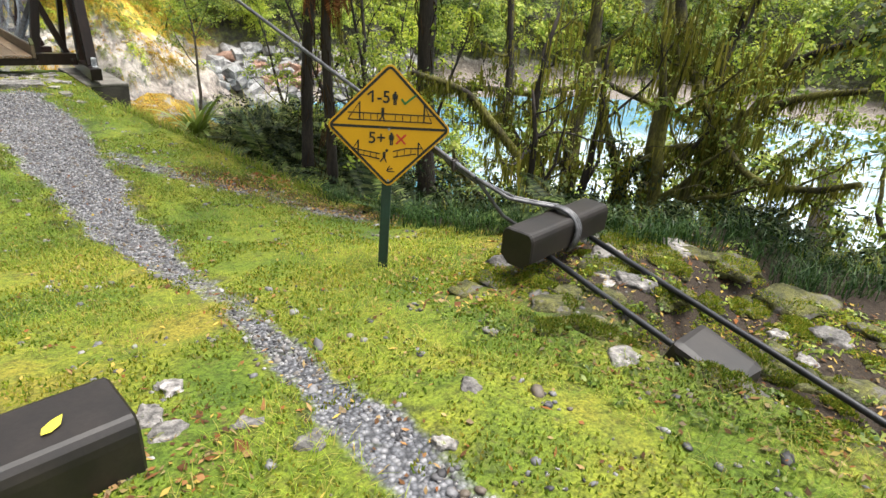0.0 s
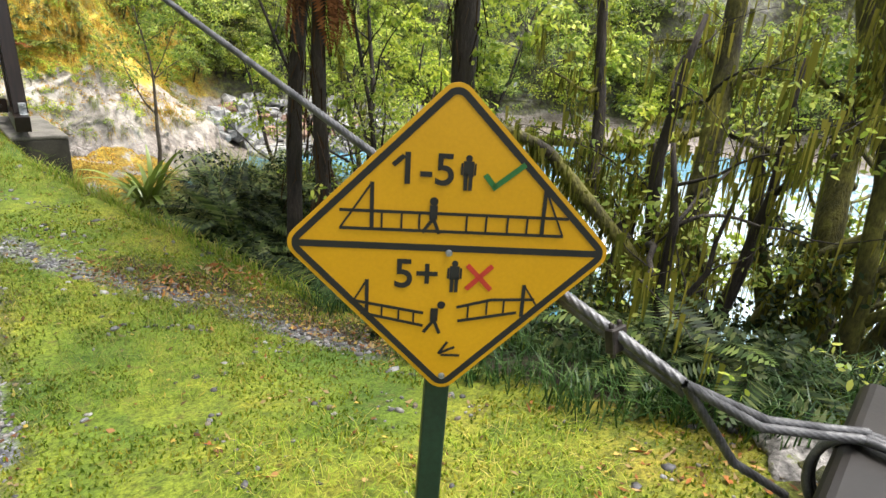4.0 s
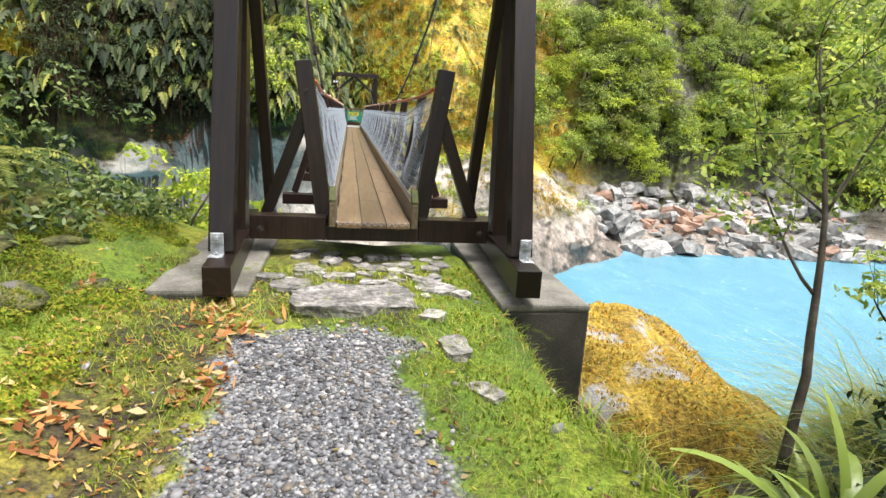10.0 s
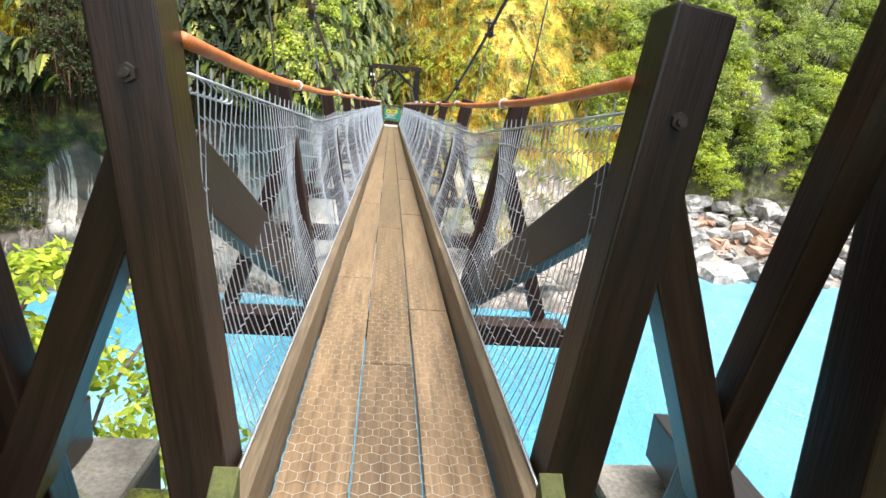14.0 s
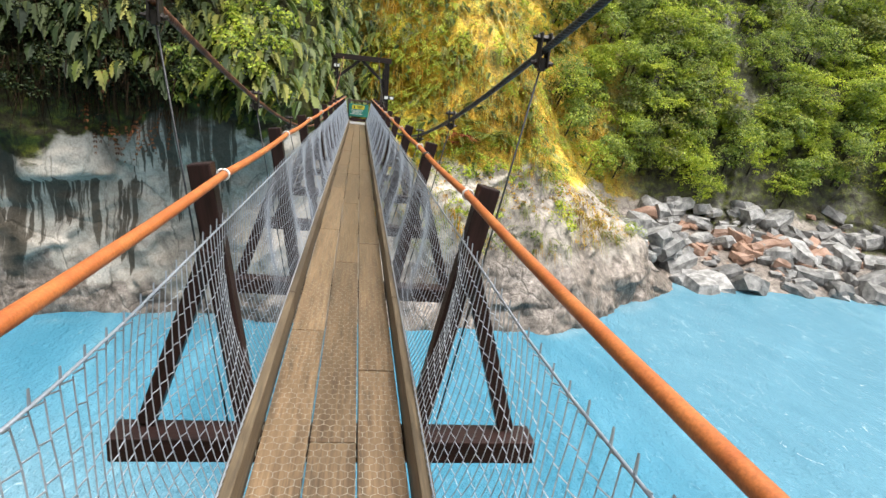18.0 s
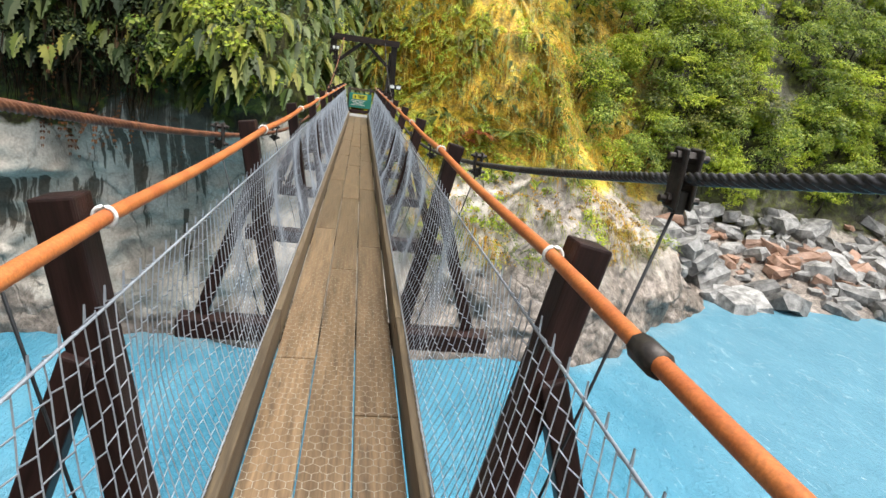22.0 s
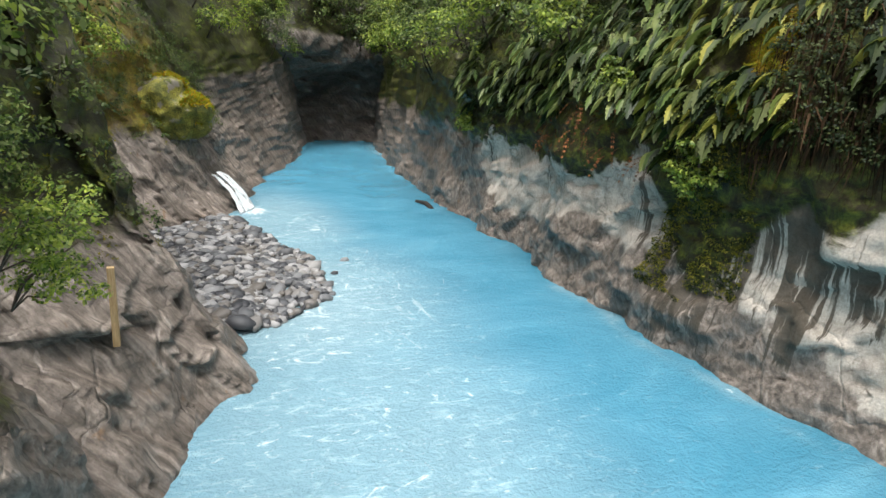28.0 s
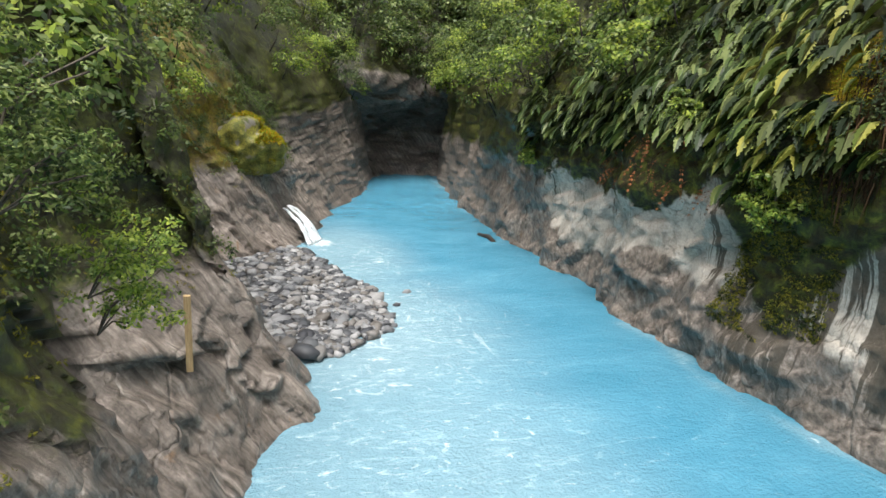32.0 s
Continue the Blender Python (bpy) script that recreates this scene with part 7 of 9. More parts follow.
crown_things("gorge_tree", None, lambda p: (p[:, 0] < -22) & (p[:, 0] > -96) & (p[:, 2] > 1.5 + 1.5 * (p[:, 0] < -45)) & (p[:, 2] < 16), 100, (1.4, 2.9), 0.26, (L_DARK, L_BUSH, L_DARK), "dark green forest tree above the gorge", 24, 32)
crown_things("gorge_tree", None, lambda p: (p[:, 0] < -14) & (p[:, 0] > -96) & (p[:, 2] > 0.6 + 1.5 * (p[:, 0] < -45)) & (p[:, 2] < 15), 105, (1.3, 2.7), 0.24, (L_DARK, L_BUSH), "dark green forest tree above the gorge", 24, 32, (P_NEAR, N_NEAR))
crown_things("gorge_tree", None, lambda p: (p[:, 2] > 4.2) & (p[:, 2] < 24), 60, (2.3, 3.9), 0.4, L_DARK, "dark green forest tree above the gorge", 22, 30, (P_END, N_END))
crown_things("gorge_tree", None, lambda p: (p[:, 0] < -3) & (p[:, 0] > -24) & (p[:, 2] > 5) & (p[:, 2] < 16), 30, (1.0, 2.0), 0.18, L_DARK, "dark green forest tree above the gorge", 24, 36)
# far woods over the gorge and on the hill downstream
pts, out = wall_points(P_FAR, N_FAR, lambda p: (p[:, 0] > 54) & (p[:, 1] < 34) & (p[:, 1] > -70) & (p[:, 2] > -4.5) & (p[:, 2] < 27), 210, g)
d_ = unit(g.normal(0, 1, (210, 22, 3)) + out[:, None] * 0.7 + (0, 0, 0.5))
r_ = g.uniform(1.6, 3.6, (210, 1, 1))
sub = pts[:, None] + d_ * r_ * g.uniform(0.55, 1.0, (210, 22, 1)) + out[:, None] * r_ * 0.4
far_ = clumps(sub.reshape(-1, 3), (g.uniform(0.22, 0.45, (210, 22)) * r_[..., 0]).ravel(), 24, 0.42, 0.24, g, d_.reshape(-1, 3))
loose("far_woods", far_[::2], 4, L_BUSH, None, "stuff", "green woods on the hill downstream", "woods")
loose("far_woods", far_[1::2], 4, L_BRIGHT, None, "stuff", "light green woods on the hill downstream", "woods")
far_ = []
for w_ in ((P_FAR, N_FAR), (P_NEAR, N_NEAR), (P_END, N_END)):
    pts, out = wall_points(*w_, lambda p: (p[:, 0] < -45) & (p[:, 2] > 13) & (p[:, 2] < 28), 36, g)
    d_ = unit(g.normal(0, 1, (36, 24, 3)) + out[:, None] * 0.7 + (0, 0, 0.5))
    r_ = g.uniform(3.0, 4.8, (36, 1, 1))
    sub = pts[:, None] + d_ * r_ * g.uniform(0.55, 1.0, (36, 24, 1)) + out[:, None] * r_ * 0.4
    far_.append(clumps(sub.reshape(-1, 3), (g.uniform(0.2, 0.42, (36, 24)) * r_[..., 0]).ravel(), 30, 0.5, 0.27, g, d_.reshape(-1, 3)))
loose("far_woods", np.concatenate(far_), 4, L_DARK, None, "stuff", "dark green woods high above the gorge", "woods")
pts, out = wall_points(P_NEAR, N_NEAR, lambda p: (p[:, 0] < -5) & (p[:, 0] > -48) & (p[:, 2] > -2.2 + 3 * (nz(p, 0.25, 4) - 0.5) * 2) & (p[:, 2] < 4), 900, g)
loose("bank_shrubs", clumps(pts + out * 0.15, g.uniform(0.2, 0.55, len(pts)), 40, 0.13, 0.065, g, out, 0.85, 0.3), 4, L_DARK, None, "stuff", "dark shrubs over the gorge rocks", "shrubs")
pts, out = wall_points(P_NEAR, N_NEAR, lambda p: (p[:, 0] < -6) & (p[:, 0] > -40) & (p[:, 2] > -3.2) & (p[:, 2] < 2), 700, g)
loose("bank_moss", clumps(pts, g.uniform(0.08, 0.2, len(pts)), 14, 0.09, 0.035, g, out, 0.6, 0.8), 4, L_MOSS, None, "stuff", "moss tufts on the gorge rocks", "moss")
# shrubs leaning out over the near rocks
for c, r, mat in (((-8.9, 4.75, -0.55), 0.85, L_BUSH), ((-9.6, 4.6, -1.35), 0.6, L_BUSH), ((-7.6, 4.3, 0.75), 0.8, L_DARK), ((-9.2, 4.2, 0.5), 0.7, L_DARK), ((-8.3, 4.0, 1.6), 0.9, L_DARK)):
    sh = thing("bank_shrub", (c[0], c[1] - 0.5, c[2] - 0.6), "leafy shrub leaning from the rock over the water", "shrub", "shrubs over the near rocks")
    sub = np.array(c) + g.normal(0, 1, (30, 3)) * r * 0.45 - np.array(sh.location)
    loose("foliage", clumps(sub, g.uniform(0.12, 0.3, 30), 52, 0.085, 0.042, g, None, 0.8, 0.15, True), 6, mat, sh)
    for k in range(5):
        e = sub[k * 5] + np.array(sh.location)
        tube("branch", [sh.location, (np.array(sh.location) + e) / 2 + (0, 0, 0.12), e], 0.014, M_TWIG, sh, "", 5)


# ---- plants near the path ----
def share_mesh(name, quads, mat, extra=None):
    ob = loose(name, quads, 4, mat)
    me = ob.data
    bpy.data.objects.remove(ob)
    return me


FRONDS = []
for k in range(4):
    gg = np.random.default_rng(40 + k)
    q = frond_quads(np.zeros(3), (1, 0, 0), 1.0, gg, 30, 0.55, 1.25 + 0.2 * k, 0.17)
    FRONDS.append(q)
FROND_ME = {}


def frond_mesh(k, mat):
    if (k, mat.name) not in FROND_ME:
        FROND_ME[k, mat.name] = share_mesh("frond", FRONDS[k], mat)
    return FROND_ME[k, mat.name]


def fern(at, size, n, mat, label, tilt=0.0, spread=(0, 360), seed=0, lean=20):
    gg = random.Random(seed)
    t = thing("fern", at, label, "fern", "ferns on the bank")
    for k in range(n):
        a = spread[0] + (spread[1] - spread[0]) * (k + gg.uniform(-0.3, 0.3)) / n
        s = size * gg.uniform(0.75, 1.15)
        m = Matrix.Translation(at) @ pose(0, 0, 0, gg.uniform(-12, 12), -gg.uniform(0, lean), a) @ Matrix.Diagonal((s, s * gg.uniform(0.85, 1.15), s, 1))
        place("frond", frond_mesh(gg.randrange(4), mat), t, "", m)
    return t


def on_ground(x, y, dz=0.0):
    return (x, y, float(ground_z(x, y)) + dz)


for k, (x, y, s, n) in enumerate([(3.25, -7.3, 0.9, 9), (3.0, -8.1, 0.8, 8), (2.5, -4.35, 0.75, 9), (3.1, -4.0, 0.8, 9), (2.65, -3.5, 0.7, 8), (3.5, -5.2, 0.8, 8), (3.4, -8.8, 0.7, 8),
                                  (4.2, -9.6, 0.7, 8), (4.6, -10.4, 0.75, 8), (3.6, -3.0, 0.8, 8), (4.4, -6.2, 0.9, 8), (5.2, -8.3, 0.9, 8), (4.0, -2.2, 0.7, 8), (5.4, -10.8, 0.8, 8)]):
    fern(on_ground(x, y, 0.12), s, n, L_DARK if k % 3 else L_FERN, "dark green fern with arching feathery fronds", seed=k)
for k, (x, y, s) in enumerate([(2.55, -4.0, 1.2), (2.75, -3.35, 1.2), (3.1, -3.1, 1.2), (2.5, -4.8, 1.1), (2.95, -4.3, 1.2), (2.95, -6.5, 1.4), (3.0, -7.1, 1.2), (3.3, -5.9, 1.2), (2.75, -5.4, 0.9), (3.7, -8.2, 1.1)]):
    fern(on_ground(x, y, 0.1), s, 12, L_GLOOM if k % 3 else L_DARK, "dark glossy fern with arching feathery fronds", seed=200 + k, lean=58)
for k, (x, y, z, s) in enumerate([(-2.75, -0.3, 0.35, 0.7), (-3.1, 0.5, 0.3, 0.8), (-2.9, -1.3, 0.45, 0.5), (-3.6, -0.2, 0.5, 0.8)]):
    fern((x, y, z), s, 8, L_FERN, "green fern on a mossy bank above the path", seed=60 + k)

for k, (x, z, s_, n, mat, lab) in enumerate([(4.3, -0.2, 0.9, 14, L_RED, "red-brown withered fern on the golden slope"), (5.5, -0.15, 1.25, 16, L_FERN, "large bright green fern on the golden slope"), (4.8, 0.35, 0.9, 12, L_FERN, "bright green fern above a withered fern"),
                                           (3.9, -0.5, 0.6, 10, L_RED, "red-brown withered fern on the golden slope"), (11.7, -0.9, 1.0, 12, L_LIME, "lime green fern at the foot of the slope"), (18.9, 3.4, 1.6, 14, L_LIME, "pale tree fern crown on the hillside"),
                                           (15.5, 4.2, 1.5, 14, L_LIME, "pale tree fern crown on the hillside"), (20.5, 1.0, 1.4, 14, L_LIME, "pale tree fern crown on the hillside")]):
    q_ = P_FAR.reshape(-1, 3)[np.argmin(np.abs(P_FAR[..., 0] - x) + np.abs(P_FAR[..., 2] - z))]
    up_ = 0.15 if x < 13 else 1.4
    fern((q_[0], q_[1] - up_, q_[2] + up_), s_, n, mat, lab, seed=300 + k)
# hummocks and low plants on the mossy mound
gm = np.random.default_rng(12)
xy = np.stack([gm.uniform(0.9, 3.4, 220), gm.uniform(-12.4, -9.7, 220)], -1)
xy = xy[fbm(np.c_[xy * 1.7, 0 * xy[:, 0] + 3], 2) > 0.45]
c_ = np.c_[xy, ground_z(xy[:, 0], xy[:, 1]) - 0.02]
loose("moss_hummocks", clumps(c_, gm.uniform(0.05, 0.15, len(c_)), 260, 0.024, 0.011, gm, None, 0.4, 0.1), 4, L_MOSSTUFT, None, "stuff", "moss cushions among the stones by the anchor", "moss")
xy = np.stack([gm.uniform(0.5, 3.4, 150), gm.uniform(-12.6, -10.2, 150)], -1)
c_ = np.c_[xy, ground_z(xy[:, 0], xy[:, 1]) + 0.01]
loose("mound_plants", clumps(c_, gm.uniform(0.03, 0.09, len(c_)), 16, 0.035, 0.022, gm, None, 0.5, 0.1, True), 6, L_BUSH, None, "stuff", "small leafy herbs among the mossy stones", "plants")
xy = np.stack([gm.uniform(-3.6, -1.5, 260), gm.uniform(-6.0, 0.6, 260)], -1)
xy = xy[fbm(np.c_[xy * 1.4, 0 * xy[:, 0]], 2) > 0.47]
c_ = np.c_[xy, ground_z(xy[:, 0], xy[:, 1])]
loose("moss_hummocks", clumps(c_, gm.uniform(0.06, 0.2, len(c_)), 320, 0.03, 0.012, gm, None, 0.55, 0.1), 4, L_MOSSTUFT, None, "stuff", "soft moss hummocks on the bank", "moss")
xy = np.stack([gm.uniform(-4.2, -1.75, 300), gm.uniform(-4.0, 1.0, 300)], -1)
xy = xy[(xy[:, 0] < -2.3) | (xy[:, 1] > -0.4)]
c_ = np.c_[xy, ground_z(xy[:, 0], xy[:, 1]) + gm.uniform(0, 0.25, len(xy))]
loose("mound_plants", clumps(c_, gm.uniform(0.1, 0.26, len(c_)), 40, 0.07, 0.035, gm, None, 0.8, 0.15, True), 6, L_DARK, None, "stuff", "low leafy plants on the mossy bank", "plants")


flax_blades = []
for k in range(4):
    t = np.linspace(0, 1, 9)
    bend = (0.55, 0.9, 1.4, 2.0)[k]
    mid = np.stack([0.32 * t + 0.25 * t**2, 0 * t, t - bend * 0.5 * t**2.2], -1)
    w = 0.032 * np.sin(np.pi * np.clip(0.12 + 0.86 * t, 0, 1)) ** 0.6
    L_, R_ = mid + np.stack([0 * t, w, 0.25 * w], -1), mid - np.stack([0 * t, w, -0.25 * w], -1)
    v = np.stack([L_, mid, R_], 1).reshape(-1, 3)
    f = []
    for i in range(8):
        a = 3 * i
        f += [[a, a + 1, a + 4, a + 3], [a + 1, a + 2, a + 5, a + 4]]
    ob = raw("blade", v, f, L_FLAX)
    flax_blades.append(ob.data)
    bpy.data.objects.remove(ob)


def flax(at, size, n, seed):
    gg = random.Random(seed)
    t = thing("flax", at, "flax clump with long arching strap leaves", "flax", "flax clumps")
    for k in range(n):
        s = size * gg.uniform(0.6, 1.15)
        place("blade", flax_blades[gg.choice((0, 0, 1, 1, 2, 3, 3))], t, "", Matrix.Translation(at) @ pose(gg.uniform(-0.06, 0.06), gg.uniform(-0.06, 0.06), 0, gg.uniform(-10, 10), gg.uniform(-14, 14), gg.uniform(0, 360)) @ Matrix.Diagonal((s, s, s, 1)))
    return t


flax(on_ground(1.9, -2.85, 0.14), 1.05, 50, 3)
flax(on_ground(2.3, -2.3, 0.02), 0.8, 20, 4)
flax(on_ground(3.3, -1.75, -0.05), 0.9, 22, 6)


def tussock(at, size, n, seed, mat):
    """A clump of long fine arching blades."""
    g2 = np.random.default_rng(seed)
    t = thing("grass_tussock", at, "straw-green tussock of long arching grass", "grass", "grass tussocks")
    a, L = g2.uniform(0, 2 * np.pi, n), size * g2.uniform(0.55, 1.15, n)
    u = np.linspace(0, 1, 6)
    out_, up = g2.uniform(0.25, 0.9, n), g2.uniform(0.75, 1.1, n)
    rad = (L * out_)[:, None] * u[None] ** 1.4
    hgt = (L * up)[:, None] * (u[None] - 0.62 * u[None] ** 2.3)
    root = g2.normal(0, 0.07 * size, (n, 2))
    mid = np.stack([root[:, :1] + rad * np.cos(a)[:, None], root[:, 1:] + rad * np.sin(a)[:, None], hgt], -1)
    side = np.stack([-np.sin(a), np.cos(a), 0 * a], -1)[:, None] * (0.0075 * (1 - 0.85 * u))[None, :, None]
    q = np.stack([mid[:, :-1] - side[:, :-1], mid[:, :-1] + side[:, :-1], mid[:, 1:] + side[:, 1:], mid[:, 1:] - side[:, 1:]], 2)
    loose("blade_mass", q.reshape(-1, 4, 3), 4, mat, t, "stuff")
    return t


for k, (x, y, s_) in enumerate([(3.5, -1.8, 1.4), (4.1, -1.5, 1.5), (3.95, -2.4, 1.4), (4.7, -1.9, 1.6), (3.1, -2.5, 1.0), (5.3, -1.3, 1.6), (5.6, -2.3, 1.6), (4.5, -0.9, 1.4), (6.3, -1.6, 1.7), (2.7, -2.1, 0.8), (5.0, -3.0, 1.4), (6.0, -0.6, 1.6)]):
    tussock(on_ground(x, y, -0.02), s_, 260, 90 + k, L_STRAW if k % 3 else L_GRASS)
gt = np.random.default_rng(31)
for k in range(34):
    x = gt.uniform(2.5, 6.2)
    y = -1.75 + 0.6 * (x - 2.6) - gt.uniform(0.15, 1.9)
    tussock(on_ground(x, y, -0.03), gt.uniform(0.8, 1.35), 220, 140 + k, (L_STRAW, L_GRASS, L_STRAW, L_SHADEGRASS)[k % 4])
for k in range(16):
    x = gt.uniform(3.2, 5.6)
    tussock(on_ground(x, -1.8 + 0.6 * (x - 2.6) - gt.uniform(0.1, 0.8), -0.03), gt.uniform(1.4, 1.9), 260, 190 + k, L_STRAW if k % 4 else L_GRASS)
for k in range(16):
    x = gt.uniform(2.5, 4.4)
    y = -2.75 + 0.5 * (x - 2.4) - gt.uniform(0.0, 1.0)
    fern(on_ground(x, y, 0.12), gt.uniform(0.7, 1.15), 11, (L_GLOOM, L_DARK, L_DARK)[k % 3], "dark arching fern on the shoulder of the bank", seed=500 + k, lean=40)
for k, (x, y, s_) in enumerate([(3.05, -6.75, 0.95), (3.35, -7.3, 1.1), (3.75, -6.8, 1.1), (3.3, -6.15, 0.8), (3.6, -7.9, 1.1)]):
    fern(on_ground(x, y, 0.22), s_, 13, L_DARK if k % 3 else L_FERN, "large mid-green fern with broad feathery fronds", seed=540 + k, lean=30)


def grow(base, way, length, r, g2, bend=0.5, n=9):
    """A crooked limb: points and radii."""
    p, d, pts = np.array(base, float), unit(np.array(way, float)), []
    for k in range(n):
        pts.append(p.copy())
        d = unit(d + g2.normal(0, bend * 0.35, 3) + (0, 0, 0.05))
        p = p + d * length / (n - 1)
    return np.array(pts), r * np.linspace(1, 0.16, n), d


def tree(name, base, stems, label, seed, bark, leaf_mat_, leaf=0.07, crown=(1.0, 26), moss=False, limb_n=4, limb_len=1.4, leaves=34, bend=0.55, top_only=False):
    """Trunks with forking limbs and twigs; foliage in loose tufts round the twig ends; moss hung from the limbs."""
    g2 = np.random.default_rng(seed)
    t = thing(name, base, label, "tree", "")
    b = np.array(base, float)
    ends, hang = [], []
    for way, length, r in stems:
        pts, rad, d = grow(b - (0, 0, 0.25), way, length, r, g2, bend * 0.5, 12)
        tube("trunk", pts, r, bark, t, "", 9, rad)
        hang += pts[3:].tolist()
        for k in range(limb_n):
            i = g2.integers(4, 12)
            w = unit(d * 0.6 + g2.normal(0, 0.8, 3) * (1, 1, 0.6) + (0, 0, 0.25))
            lp, lr, ld = grow(pts[i], w, limb_len * g2.uniform(0.6, 1.3), rad[i] * 0.55, g2, bend, 9)
            tube("limb", lp, 0.02, bark, t, "", 7, lr)
            hang += lp[1:].tolist()
            for q in range(4):
                j = g2.integers(3, 9)
                tw = unit(ld + g2.normal(0, 0.9, 3))
                tp, tr_, _ = grow(lp[j], tw, limb_len * 0.45 * g2.uniform(0.6, 1.3), max(0.005, lr[j] * 0.5), g2, bend, 6)
                tube("twig", tp, 0.008, bark if moss else M_TWIG, t, "", 5, tr_ * 0.8)
                ends += tp[2:].tolist()
                hang += tp[::2].tolist()
    ends = np.array(ends)
    if crown[1]:
        c = ends[g2.integers(0, len(ends), crown[1] * 7)] + g2.normal(0, 0.14, (crown[1] * 7, 3))
        loose("foliage", clumps(c, g2.uniform(0.1, 0.26, len(c)) * crown[0], leaves, leaf, leaf * 0.5, g2, None, 0.8, 0.25, True) - b, 6, leaf_mat_, t)
    if moss:
        h = np.array(hang)
        h = h[g2.integers(0, len(h), 1000)] + g2.normal(0, 0.03, (1000, 3))
        n = len(h)
        L_ = g2.uniform(0.04, 0.24, n)[:, None]
        a = g2.uniform(0, np.pi, n)
        w = np.stack([np.cos(a), np.sin(a), 0 * a], -1) * g2.uniform(0.004, 0.015, (n, 1))
        dn = np.stack([g2.normal(0, 0.05, n), g2.normal(0, 0.05, n), -np.ones(n)], -1) * L_
        loose("hanging_moss", np.stack([h - w, h + w, h + dn + w * 0.3, h + dn - w * 0.3], 1) - b, 4, L_MOSS, t, "", "tufts of hanging moss")
    return t


MOSSY = "crooked mossy tree with moss hanging from its limbs"
tree("mossy_tree", on_ground(5.9, -7.1), [((-0.35, 0.1, 1), 3.6, 0.14), ((0.25, 0.3, 1), 4.2, 0.15), ((-0.7, 0.35, 0.7), 2.8, 0.09)], MOSSY, 1, M_MOSSBARK, L_SUNLIT, 0.085, (1.0, 13), True, 5, 1.7, 26, 1.0)
tree("mossy_tree", on_ground(6.1, -9.2), [((-0.25, -0.1, 1), 4.0, 0.17), ((0.5, 0.1, 1), 4.0, 0.13), ((0.2, -0.7, 0.8), 3.0, 0.1)], MOSSY, 2, M_MOSSBARK, L_SUNLIT, 0.085, (1.0, 13), True, 5, 1.7, 26, 1.0)
tree("mossy_tree", on_ground(7.2, -10.9), [((-0.2, 0.3, 1), 4.2, 0.16), ((-0.8, 0.1, 0.6), 2.8, 0.11), ((0.3, 0, 1), 4.0, 0.12)], MOSSY, 3, M_MOSSBARK, L_BRIGHT, 0.085, (1.0, 13), True, 5, 1.7, 26, 1.0)
tree("mossy_tree", on_ground(8.6, -8.4), [((-0.2, 0.2, 1), 5.0, 0.16), ((0.4, -0.2, 0.9), 4.5, 0.13)], MOSSY, 4, M_MOSSBARK, L_BRIGHT, 0.085, (1.1, 17), True, 5, 1.8, 28, 0.9)
tree("mossy_tree", on_ground(7.6, -5.2), [((-0.2, -0.2, 1), 4.8, 0.14), ((0.4, 0.3, 0.9), 4.2, 0.11)], MOSSY, 5, M_MOSSBARK, L_SUNLIT, 0.085, (1.1, 17), True, 5, 1.8, 28, 0.9)
tree("mossy_tree", on_ground(4.9, -12.4), [((0.05, 0.1, 1), 5.0, 0.2), ((0.5, 0.4, 0.8), 3.0, 0.1)], MOSSY, 6, M_BARK, L_DARK, 0.08, (1.2, 26), True, 4, 1.6)
